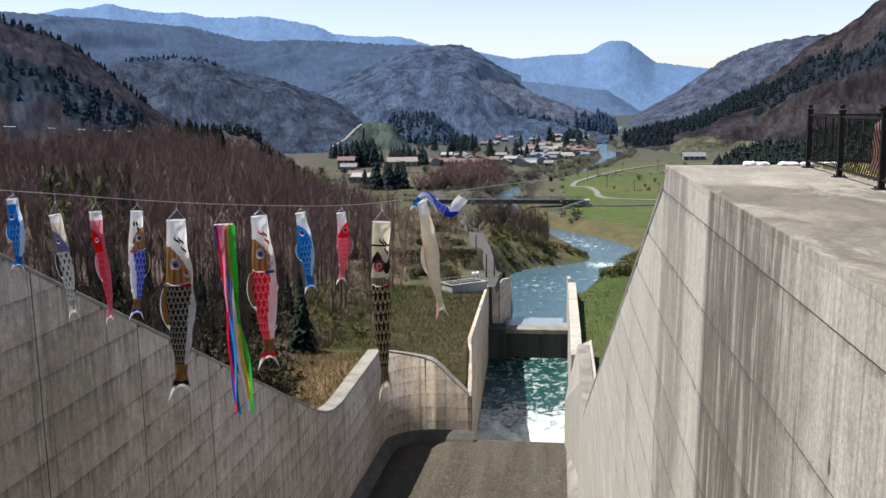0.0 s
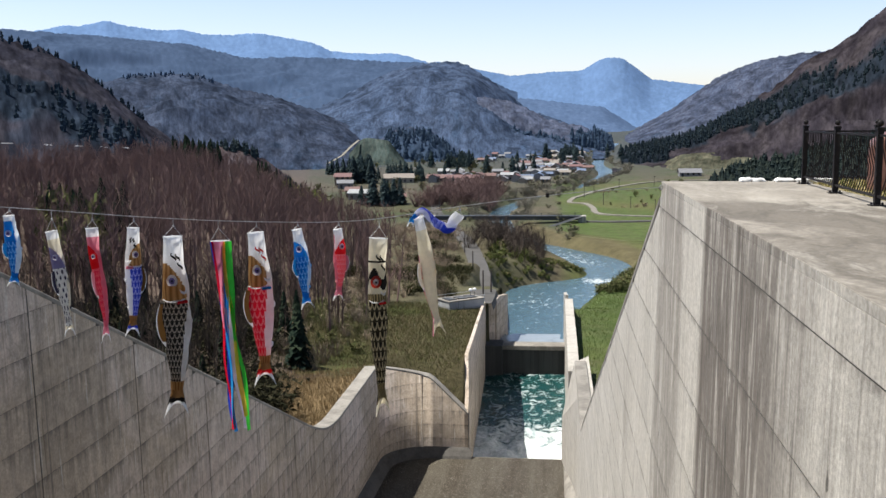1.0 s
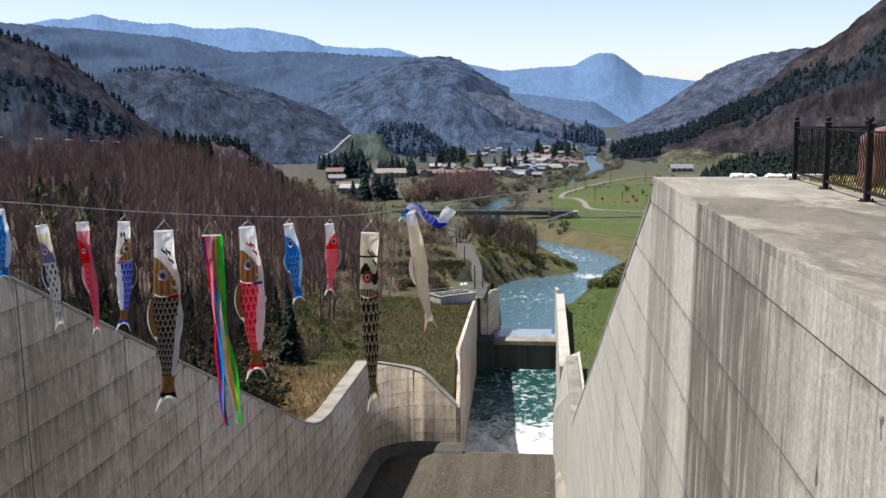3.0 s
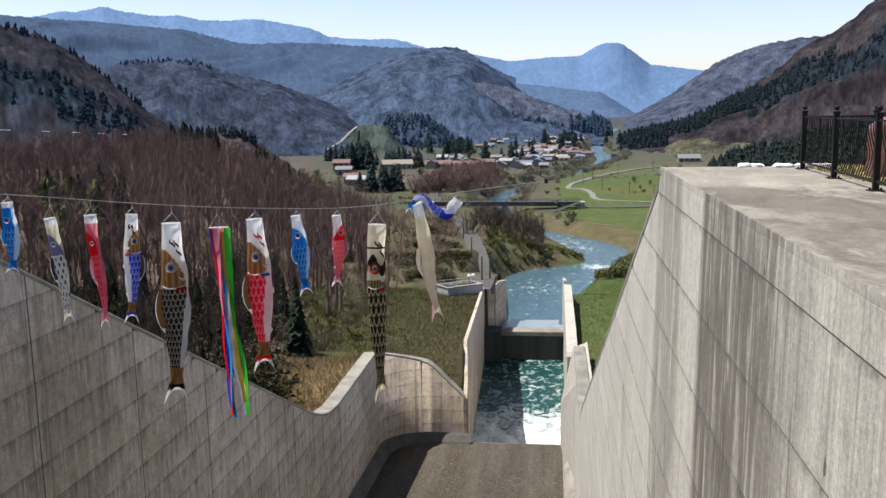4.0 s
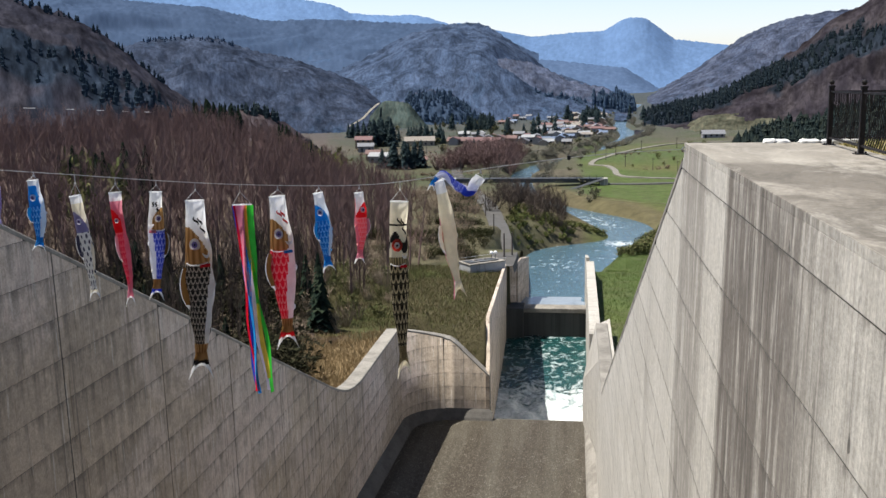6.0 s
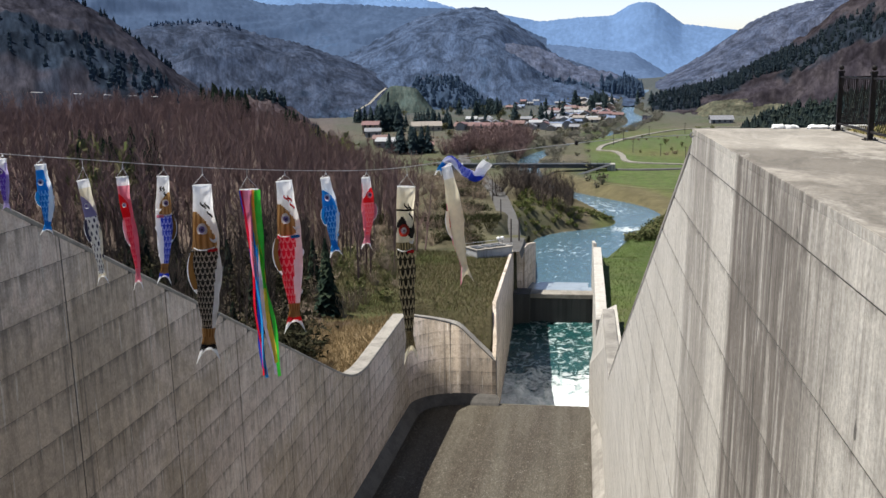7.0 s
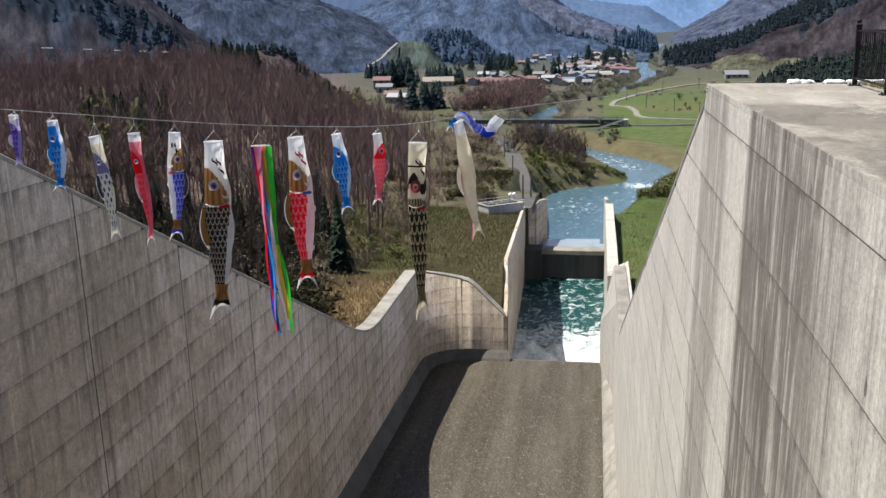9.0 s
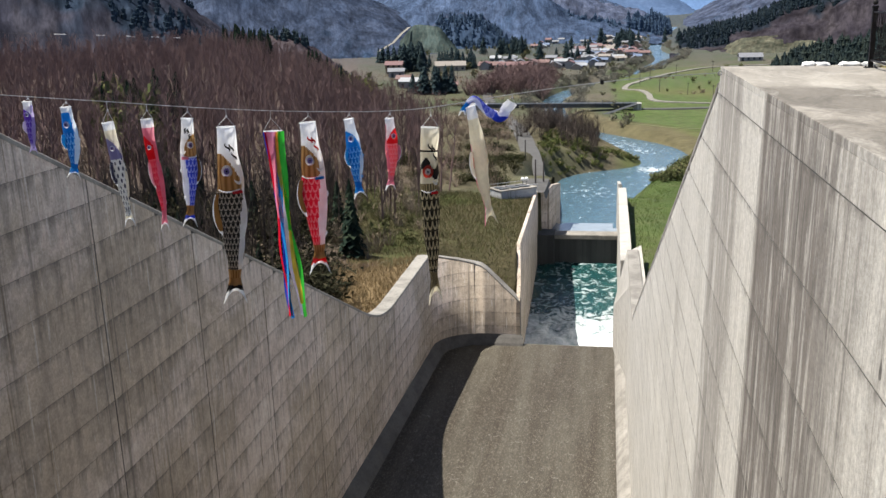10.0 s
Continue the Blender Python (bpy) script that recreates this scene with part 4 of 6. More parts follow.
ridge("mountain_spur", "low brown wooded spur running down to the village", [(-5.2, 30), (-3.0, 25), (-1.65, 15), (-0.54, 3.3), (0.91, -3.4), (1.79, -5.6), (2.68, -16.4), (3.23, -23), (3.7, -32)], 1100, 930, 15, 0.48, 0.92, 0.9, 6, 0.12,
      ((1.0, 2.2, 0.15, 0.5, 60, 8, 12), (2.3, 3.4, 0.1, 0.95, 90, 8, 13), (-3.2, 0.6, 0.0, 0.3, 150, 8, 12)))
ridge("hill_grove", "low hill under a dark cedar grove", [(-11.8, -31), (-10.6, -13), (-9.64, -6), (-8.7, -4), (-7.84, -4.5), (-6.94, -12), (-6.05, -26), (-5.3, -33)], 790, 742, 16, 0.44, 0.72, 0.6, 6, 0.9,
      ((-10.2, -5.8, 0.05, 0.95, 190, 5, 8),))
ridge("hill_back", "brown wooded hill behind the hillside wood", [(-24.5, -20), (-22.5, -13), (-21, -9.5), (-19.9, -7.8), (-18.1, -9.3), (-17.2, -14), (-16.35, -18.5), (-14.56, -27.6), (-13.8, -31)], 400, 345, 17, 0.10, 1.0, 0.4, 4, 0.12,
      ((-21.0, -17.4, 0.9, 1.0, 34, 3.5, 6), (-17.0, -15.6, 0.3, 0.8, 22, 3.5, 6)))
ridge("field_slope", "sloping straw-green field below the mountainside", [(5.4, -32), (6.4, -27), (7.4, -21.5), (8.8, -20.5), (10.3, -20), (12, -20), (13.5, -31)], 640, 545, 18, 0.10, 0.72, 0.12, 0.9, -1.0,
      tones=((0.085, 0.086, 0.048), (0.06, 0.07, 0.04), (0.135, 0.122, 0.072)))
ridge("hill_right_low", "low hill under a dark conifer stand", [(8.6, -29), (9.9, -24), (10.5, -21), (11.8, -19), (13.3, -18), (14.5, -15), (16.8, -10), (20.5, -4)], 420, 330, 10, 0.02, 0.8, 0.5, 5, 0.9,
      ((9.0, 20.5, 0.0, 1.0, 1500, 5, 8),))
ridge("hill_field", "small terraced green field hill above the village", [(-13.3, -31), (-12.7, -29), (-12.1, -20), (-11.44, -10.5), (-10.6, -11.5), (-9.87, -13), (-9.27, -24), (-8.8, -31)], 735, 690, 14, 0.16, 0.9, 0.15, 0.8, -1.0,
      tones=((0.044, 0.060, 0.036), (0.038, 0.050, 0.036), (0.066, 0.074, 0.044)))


# ---- fence on the terrace ----
IRON = plain("black_iron", (0.014, 0.012, 0.012), 0.5, 0.1, 0.3, 20)


IRON.node_tree.nodes["Principled BSDF"].inputs["Specular IOR Level"].default_value = 0.15


def tube(points, radius, sides=6, bm=None, closed=False):
    """A round bar through points."""
    bm = bm or bmesh.new()
    pts = [Vector(p) for p in points]
    rings = []
    for i, p in enumerate(pts):
        d = (pts[min(i + 1, len(pts) - 1)] - pts[max(i - 1, 0)]).normalized()
        ref = Vector((0, 0, 1)) if abs(d.z) < 0.9 else Vector((0, 1, 0))
        a = d.cross(ref).normalized()
        b = d.cross(a)
        r = radius[i] if hasattr(radius, "__len__") else radius
        rings.append([bm.verts.new(p + (a * math.cos(t) + b * math.sin(t)) * r) for t in [2 * math.pi * k / sides for k in range(sides)]])
    for r0, r1 in zip(rings, rings[1:]):
        for k in range(sides):
            bm.faces.new((r0[k], r0[(k + 1) % sides], r1[(k + 1) % sides], r1[k]))
    bm.faces.new(rings[0][::-1])
    bm.faces.new(rings[-1])
    return bm


def fence_post(parent, x, y):
    bm = box_bm(x - 0.04, x + 0.04, y - 0.04, y + 0.04, 0, 1.02, 0.006)
    parent = part("post", bm, IRON, parent)
    bm = box_bm(x - 0.05, x + 0.05, y - 0.05, y + 0.05, 1.02, 1.06, 0.006)
    bmesh.ops.create_uvsphere(bm, u_segments=12, v_segments=8, radius=0.045, matrix=Matrix.Translation((x, y, 1.115)))
    part("finial", bm, IRON, parent, "round black ball finial")
    bm = box_bm(x - 0.1, x + 0.1, y - 0.1, y + 0.1, 0.0, 0.015, 0.003)
    part("base_plate", bm, IRON, parent)
    for sx in (-0.075, 0.075):
        part("bolt", box_bm(x + sx - 0.012, x + sx + 0.012, y - 0.012, y + 0.012, 0.015, 0.045, 0.003), IRON, parent)


def fence_run(posts, label, first=True):
    fence = tagged(empty("fence", (posts[0][0], posts[0][1], 0)), label, "fence", "fences on the terrace")
    off = -fence.location
    for i, (x, y) in enumerate(posts):
        if first or i:
            fence_post(fence, x, y)
    for (x0, y0), (x1, y1) in zip(posts, posts[1:]):
        p, q = Vector((x0, y0, 0)), Vector((x1, y1, 0))
        d = (q - p).normalized()
        side = Vector((-d.y, d.x, 0))
        for z in (0.13, 0.95):
            m = Matrix.Translation((p + q) / 2 + Vector((0, 0, z))) @ Matrix.Rotation(math.atan2(d.y, d.x), 4, "Z") @ Matrix.Diagonal(((q - p).length - 0.08, 0.035, 0.03, 1))
            bm = bmesh.new()
            bmesh.ops.create_cube(bm, size=1, matrix=m)
            part("rail", bm, IRON, fence)
        n = int((q - p).length / 0.125)
        for k in range(1, n):
            c = p + (q - p) * k / n
            pts = [c + Vector((0, 0, z)) + side * o for z, o in ((0.13, 0), (0.25, 0.035), (0.38, 0.07), (0.5, 0.075), (0.65, 0.04), (0.8, 0.005), (0.95, 0))]
            part("baluster", tube(pts, 0.0085, 5), IRON, fence)
    for ch in fence.children:
        ch.location = off
    return fence


fence_run([(4.52, 18.0), (4.44, 15.75), (4.36, 13.5), (4.28, 11.25), (4.2, 9.0), (4.12, 6.75)], "black wrought-iron fence with bellied balusters along the terrace")
fence_run([(4.52, 18.0), (5.7, 17.8), (7.9, 17.4), (10.1, 17.0)], "black wrought-iron return fence closing the terrace end", False)

# white sandbags at the terrace's end
BAG = plain("bag_cloth", (0.72, 0.72, 0.70), 0.9, 0, 0.12, 14)


def sandbag(x, y, z, l, w, h, rot, seed):
    bm = bmesh.new()
    bmesh.ops.create_uvsphere(bm, u_segments=18, v_segments=12, radius=1)
    for vt in bm.verts:
        c = vt.co
        c.x, c.y, c.z = [math.copysign(abs(k) ** 0.65, k) for k in c]
        k = 1 + 0.4 * noise.fractal((c.x * 1.8 + seed, c.y * 2, c.z * 2), 1.0, 2.0, 3)
        c.x, c.y, c.z = c.x * l / 2 * k, c.y * w / 2 * k, max(-0.4, c.z) * h / 2 * k
    bm.transform(pose(x, y, z + h * 0.2, 0, 0, rot))
    ob = part("sandbag", bm, BAG, None, smooth=True)
    return tagged(ob, "crumpled white sandbag lying at the terrace end", "sandbag", "sandbags at the terrace end")


for i, a in enumerate(((3.62, 18.68, 0.0, 0.23, 0.18, 0.11, 10), (3.84, 18.7, 0.0, 0.3, 0.2, 0.09, -5), (4.32, 18.6, 0.0, 0.36, 0.22, 0.10, 4), (4.7, 18.55, 0.0, 0.4, 0.22, 0.10, -8), (5.05, 18.45, 0.0, 0.3, 0.22, 0.11, 8))):
    sandbag(*a, i * 3.7)

# brown rounded stone slab behind the fence
bm = box_bm(5.22, 6.6, 16.3, 16.7, -0.06, 0.98, 0.0)
bmesh.ops.subdivide_edges(bm, edges=bm.edges[:], cuts=6, use_grid_fill=True)
for vt in bm.verts:
    t = (vt.co.x - 5.91) / 0.69
    vt.co.z -= 0.16 * abs(t) ** 4 * max(0, (vt.co.z + 0.06))
    vt.co += Vector([0.02 * noise.noise(vt.co * 3 + Vector((k * 9, 0, 0))) for k in range(3)])
stone = part("stone_slab", bm, plain("brown_stone", (0.16, 0.075, 0.055), 0.35, 0, 0.4, 5), None, smooth=True)
tagged(stone, "reddish-brown rounded stone slab standing behind the fence", "stone slab")

# ---- wire with carp streamers ----
W0, WU = Vector((-8.5, 13.5, 0)), Vector((0.9006, 0.4346, 0))
WN = Vector((0.4346, -0.9006, 0))          # towards the walkway


def wp(s, z, out=0.0):
    return W0 + WU * s + WN * out + Vector((0, 0, z))


WIRE = [(-6.35, 1.05), (-4.0, 0.56), (-2.0, 0.24), (-0.06, 0.0), (0.82, -0.10), (1.98, -0.24), (3.3, -0.37), (4.6, -0.455), (5.38, -0.48), (6.2, -0.45), (7.63, -0.30), (8.96, -0.19), (10.3, -0.12), (11.7, -0.1)]
wire_line = smooth_line(WIRE, 6)
wire_z = lambda s: float(np.interp(s, wire_line[:, 0], wire_line[:, 1]))
STEEL = plain("steel_wire", (0.45, 0.45, 0.45), 0.4, 0.8)
wire = tagged(empty("wire", wp(0, 0)), "thin steel wire strung across the spillway", "wire")
ob = part("strand", tube([wp(s, z) for s, z in wire_line], 0.0065, 6), STEEL, wire)
ob.location = -wire.location
for s in (-6.35, 11.7):
    ob = part("anchor", tube([wp(s, wire_z(s)) + Vector((0, 0, 0.04 * math.sin(a))) + WU * 0.04 * math.cos(a) for a in [k * 0.7 for k in range(9)]], 0.012, 6), STEEL, wire)
    ob.location = -wire.location
ob = part("clamp", box_bm(-0.03, 0.03, -0.03, 0.03, -0.04, 0.04, 0.008), IRON, wire)
ob.location = wp(9.3, wire_z(9.3)) - wire.location


def cloth(name, c, rough=0.75):
    m = Mat(name, rough)
    nz = m.noise(7, 4, 0.6)
    m.color(m.mix(m.ramp(nz, [(0.3, grey(0)), (0.7, grey(1))]), tuple(v * 0.82 for v in c), c))
    m.bump(m.noise(5, 5, 0.6, (2.2, 2.2, 0.7), 0.8), 0.8, 0.06)
    m.thin(0.74)
    return m.m


def scale_cloth(name, face, rim, across=10.0, along=9.0, size=0.42, gap=0.05):
    """Printed fish scales over the cloth's own width and length: overlapping rounded rows, or loose spots where gap is 1."""
    m = Mat(name, 0.7)
    uv = m.n("ShaderNodeUVMap")
    uv.uv_map = "cloth"
    if gap < 1:
        def calc(op, a, b=0.0):
            f = m.n("ShaderNodeMath")
            f.operation = op
            for sock, one in zip(f.inputs, (a, b)):
                if isinstance(one, (int, float)):
                    sock.default_value = one
                else:
                    m.link(one, sock)
            return f.outputs[0]

        sep = m.n("ShaderNodeSeparateXYZ")
        m.link(uv.outputs[0], sep.inputs[0])
        down = calc("MULTIPLY", sep.outputs["Y"], along * 2.0)
        side = calc("ADD", calc("MULTIPLY", sep.outputs["X"], across * 1.15), calc("MULTIPLY", calc("FLOOR", down), 0.5))
        fx = calc("SUBTRACT", calc("FRACT", side), 0.5)
        fy = calc("MULTIPLY", calc("FRACT", down), 0.6)
        dist = calc("SQRT", calc("ADD", calc("MULTIPLY", fx, fx), calc("MULTIPLY", fy, fy)))
        fac = m.ramp(dist, [(0.30, grey(0)), (0.40, grey(0.8)), (0.49, grey(1)), (0.54, grey(gap))])
        inner = m.ramp(dist, [(0.0, grey(0.62)), (0.3, grey(0.44))])
    else:
        sc = m.n("ShaderNodeMapping")
        sc.inputs["Scale"].default_value = (across * 1.25, along * 2.0, 1)
        m.link(uv.outputs[0], sc.inputs[0])
        rot = m.n("ShaderNodeMapping")
        rot.inputs["Rotation"].default_value = (0, 0, math.pi / 4)
        m.link(sc.outputs[0], rot.inputs[0])
        vo = m.n("ShaderNodeTexVoronoi", Scale=1.0, Randomness=0.2)
        m.link(rot.outputs[0], vo.inputs["Vector"])
        fac = m.ramp(vo.outputs["Distance"], [(size - 0.09, grey(0)), (size - 0.04, grey(1)), (size + 0.02, grey(1)), (size + 0.07, grey(gap))])
        inner = m.ramp(vo.outputs["Distance"], [(0.0, grey(0.55)), (0.3, grey(0.45))])
    m.color(m.mix(0.5, m.mix(fac, face, rim), inner, "OVERLAY"))
    wear = m.ramp(m.noise(6, 5, 0.65), [(0.3, grey(0.34)), (0.7, grey(0.62))])
    m.color(m.mix(0.45, m.tone, wear, "OVERLAY"))
    m.bump(m.noise(5, 5, 0.6, (2.2, 2.2, 0.7), 0.8), 0.8, 0.06)
    m.thin(0.70)
    return m.m


def striped_cloth(name, a, b, n=26):
    m = Mat(name, 0.75)
    uv = m.n("ShaderNodeUVMap")
    uv.uv_map = "cloth"
    wv = m.n("ShaderNodeTexWave", Scale=n / 6.3, Distortion=1.5, Detail=2)
    m.link(uv.outputs[0], wv.inputs["Vector"])
    m.color(m.mix(wv.outputs["Fac"], a, b))
    m.bump(m.noise(5, 5, 0.6, (2.2, 2.2, 0.7), 0.8), 0.8, 0.06)
    m.thin(0.70)
    return m.m


WHITE = cloth("white_cloth", (0.95, 0.95, 0.95))
CREAM = cloth("cream_cloth", (0.88, 0.82, 0.67))
BLACK = cloth("black_cloth", (0.02, 0.018, 0.018))
GOLD = striped_cloth("gold_cloth", (0.24, 0.125, 0.04), (0.48, 0.29, 0.12))
RED = cloth("red_cloth", (0.72, 0.02, 0.03))
BLUE = cloth("blue_cloth", (0.03, 0.07, 0.55))
SKYB = cloth("sky_blue_cloth", (0.02, 0.28, 0.66))
PINK = cloth("pink_cloth", (0.78, 0.30, 0.38))
VIOLET = cloth("violet_cloth", (0.22, 0.10, 0.50))
LILAC = cloth("lilac_cloth", (0.55, 0.48, 0.72))
S_BLACK = scale_cloth("black_scales", (0.022, 0.02, 0.018), (0.60, 0.53, 0.44), 15, 12, 0.46)
S_RED = scale_cloth("red_scales", (0.78, 0.015, 0.05), (0.88, 0.35, 0.38), 12, 9, 0.50)
S_BLUE = scale_cloth("blue_scales", (0.03, 0.06, 0.50), (0.45, 0.50, 0.85), 12, 12, 0.46)
S_SKY = scale_cloth("sky_scales", (0.01, 0.20, 0.55), (0.30, 0.66, 0.90), 11, 12, 0.44)
S_PINK = scale_cloth("pink_scales", (0.72, 0.05, 0.12), (0.85, 0.35, 0.38), 13, 12, 0.42)
S_ROSE = scale_cloth("rose_scales", (0.86, 0.16, 0.20), (0.92, 0.55, 0.55), 12, 15, 0.36)
S_GREY = scale_cloth("grey_scales", (0.05, 0.05, 0.09), (0.78, 0.77, 0.74), 9, 9, 0.36, 1.0)
S_YELL = scale_cloth("ochre_scales", (0.020, 0.017, 0.013), (0.74, 0.66, 0.46), 9, 6.5, 0.55)
S_VIO = scale_cloth("violet_scales", (0.16, 0.07, 0.42), (0.50, 0.42, 0.72), 10, 14, 0.42)
IRIS = cloth("iris_violet", (0.28, 0.22, 0.50))
IRIS_RED = cloth("iris_red", (0.60, 0.06, 0.04))


def frame_on(spine):
    """Points, tangents and sideways vectors along a line in the wire's plane."""
    pts = smooth_line(spine, 8)
    out = []
    for i in range(len(pts)):
        d = pts[min(i + 1, len(pts) - 1)] - pts[max(i - 1, 0)]
        d = d / np.linalg.norm(d)
        out.append((pts[i], d, np.array((-d[1], d[0]))))
    length = [0.0]
    for a, b in zip(pts, pts[1:]):
        length.append(length[-1] + float(np.linalg.norm(b - a)))
    return out, [q / length[-1] for q in length], length[-1]


def koi(label, spine, w_mouth, w_body, look_of, belly=1, ring_tilt=0.0, eye=True, tail_spread=0.9, flat=0.5, fin=True, twist=0.0, hang=True, marks=None, gill=None, eye_mat=None, eye_size=1.0, crumple=0.05):
    """A carp windsock: a cloth tube from its mouth hoop to a forked tail. look_of(t, a): material by place along and round it."""
    thing = tagged(empty("carp_streamer", wp(spine[0][0], spine[0][1])), label, "carp streamer", "carp streamers on the wire")
    base = thing.location
    fr, ts, total = frame_on([tuple(p) for p in spine])
    n_ring = 84
    seg = 44
    prof = [(0, w_mouth), (0.06, w_mouth * 1.02), (0.2, (w_mouth + w_body) / 2), (0.36, w_body), (0.55, w_body * 0.92), (0.72, w_body * 0.60), (0.84, w_body * 0.40)]
    body_end = 0.84
    mats, index = [], {}

    def slot(m):
        if m.name not in index:
            index[m.name] = len(mats)
            mats.append(m)
        return index[m.name]

    def at(t):
        k = np.interp(t, ts, range(len(ts)))
        i = min(int(k), len(fr) - 2)
        f = k - i
        p = fr[i][0] * (1 - f) + fr[i + 1][0] * f
        sd = fr[i][2] * (1 - f) + fr[i + 1][2] * f
        return p, sd / np.linalg.norm(sd), fr[i][1]

    def surf(t, a, grow=0.0):
        p, sd, _ = at(t)
        w = np.interp(t, [q for q, _ in prof], [q for _, q in prof]) / 2 + grow
        ripple = 1 + crumple * math.sin(9 * t * total + 3 * a) + crumple * 0.7 * math.sin(31 * t + 2 * a) + 0.04 * math.sin(23 * t + 5 * a + total)
        a2 = a + twist * t
        c, s = math.cos(a2), math.sin(a2)
        side = w * c * ripple
        out = w * (flat + 0.25 * max(0, 0.2 - t)) * s * ripple
        q = p + sd * side
        return wp(q[0], q[1], out) - base

    bm = bmesh.new()
    uvl = bm.loops.layers.uv.new("cloth")
    grid = []
    for j in range(n_ring + 1):
        t = body_end * j / n_ring
        grid.append([bm.verts.new(surf(t, 2 * math.pi * k / seg)) for k in range(seg)])
    for j in range(n_ring):
        t0, t1 = body_end * j / n_ring, body_end * (j + 1) / n_ring
        for k in range(seg):
            f = bm.faces.new((grid[j][k], grid[j][(k + 1) % seg], grid[j + 1][(k + 1) % seg], grid[j + 1][k]))
            a = 2 * math.pi * (k + 0.5) / seg
            f.material_index = slot(look_of((t0 + t1) / 2, a))
            f.smooth = True
            for lp, (uu, vv) in zip(f.loops, ((k / seg, t0), ((k + 1) / seg, t0), ((k + 1) / seg, t1), (k / seg, t1))):
                lp[uvl].uv = (uu, vv * total * 0.42)
    me = bpy.data.meshes.new("body")
    bm.to_mesh(me)
    bm.free()
    for m in mats:
        me.materials.append(m)
    body = new("body", me)
    body.parent = thing
    # tail: two lobes with a notch, as thin doubled cloth
    bm = bmesh.new()
    uvl = bm.loops.layers.uv.new("cloth")
    tm, tmats = {}, []
    n_t, n_w = 10, 14
    rows = []
    for j in range(n_t + 1):
        q = j / n_t
        row = []
        for k in range(n_w + 1):
            e = 2 * k / n_w - 1
            reach = body_end - 0.006 + (1 - body_end) * q * (0.52 + 0.48 * abs(e) ** 2.2)
            p, sd, _ = at(min(1, reach))
            half = (w_body * 0.20 + (w_body * tail_spread * 0.5 - w_body * 0.20) * q ** 1.2)
            o = 0.03 * math.sin(3.1 * e + 4 * q) * q + 0.012
            pt = p + sd * half * e
            row.append((wp(pt[0], pt[1], o) - base, wp(pt[0], pt[1], o - 0.025) - base))
        rows.append([(bm.verts.new(a), bm.verts.new(b)) for a, b in row])
    for j in range(n_t):
        for k in range(n_w):
            for z in (0, 1):
                f = bm.faces.new([rows[j][k][z], rows[j][k + 1][z], rows[j + 1][k + 1][z], rows[j + 1][k][z]])
                m = look_of(body_end + (1 - body_end) * (j + 0.5) / n_t, math.pi / 2 - (2 * (k + 0.5) / n_w - 1) * 1.5)
                if m.name not in tm:
                    tm[m.name] = len(tmats)
                    tmats.append(m)
                f.material_index = tm[m.name]
                f.smooth = True
                for lp in f.loops:
                    lp[uvl].uv = (k / n_w, j / n_t * 0.3)
    me = bpy.data.meshes.new("tail")
    bm.to_mesh(me)
    bm.free()
    for m in tmats:
        me.materials.append(m)
    ob = new("tail", me)
    ob.parent = thing
    # hoop and strings
    hoop = [surf(0, 2 * math.pi * k / 20, 0.004) for k in range(21)]
    part("mouth_hoop", tube(hoop, 0.008, 6), WHITE, thing)
    if hang:
        s_up = spine[0][0] + 0.02
        knot = wp(s_up, wire_z(s_up)) - base
        low = knot + Vector((0, 0, -0.42 * (wire_z(s_up) - spine[0][1])))
        for a in (0.0, math.pi):
            part("string", tube([low, surf(0, a)], 0.004, 4), STEEL, thing)
        part("string", tube([knot, low], 0.006, 4), STEEL, thing)
        bm = bmesh.new()
        bmesh.ops.create_uvsphere(bm, u_segments=8, v_segments=6, radius=0.018, matrix=Matrix.Translation(low))
        part("swivel", bm, STEEL, thing)
    if eye:
        parent = thing
        for k, (rr, mt, nm) in enumerate(((0.20, IRIS_RED if eye_mat else WHITE, "eye"), (0.15, eye_mat or IRIS, "iris"), (0.085, BLACK, "pupil"))):
            bm = bmesh.new()
            te, ae = 0.235, math.pi / 2 + 0.25 * belly
            c = surf(te, ae, 0.012 + 0.008 * k)
            _, sd, d = at(te)
            ex, ey = (WU * float(sd[0]) + Vector((0, 0, float(sd[1])))), (WU * float(d[0]) + Vector((0, 0, float(d[1]))))
            r = rr * w_body * eye_size
            ring = [bm.verts.new(c + ex * r * math.cos(q) + ey * r * 1.15 * math.sin(q)) for q in [2 * math.pi * i / 16 for i in range(16)]]
            mid = bm.verts.new(c + WN * 0.02)
            for i in range(16):
                bm.faces.new((ring[i], ring[(i + 1) % 16], mid))
            made = part(nm, bm, mt, parent)
            parent = made if k == 0 else parent
    if marks:
        for k, (t0, a0) in enumerate(((0.085, 1.75), (0.088, 1.35), (0.135, 1.2))):
            pts = [surf(t0 + 0.045 * q, a0 - 0.28 * belly * q + 0.14 * math.sin(6.3 * q), 0.008) for q in [i / 8 for i in range(9)]]
            part("brow_mark", tube(pts, [0.004 + 0.012 * math.sin(3.14 * i / 8) for i in range(9)], 5), marks, thing)
        pts = [surf(0.335 + 0.012 * math.sin(3 * q), math.pi / 2 + belly * (1.25 - 1.9 * q), 0.008) for q in [i / 12 for i in range(13)]]
        part("gill_edge", tube(pts, 0.012, 5), WHITE, thing)
        pts = [surf(0.352, math.pi / 2 + belly * (-0.05 - 0.75 * q), 0.01) for q in [i / 8 for i in range(9)]]
        part("gill_band", tube(pts, 0.026, 6), gill, thing)
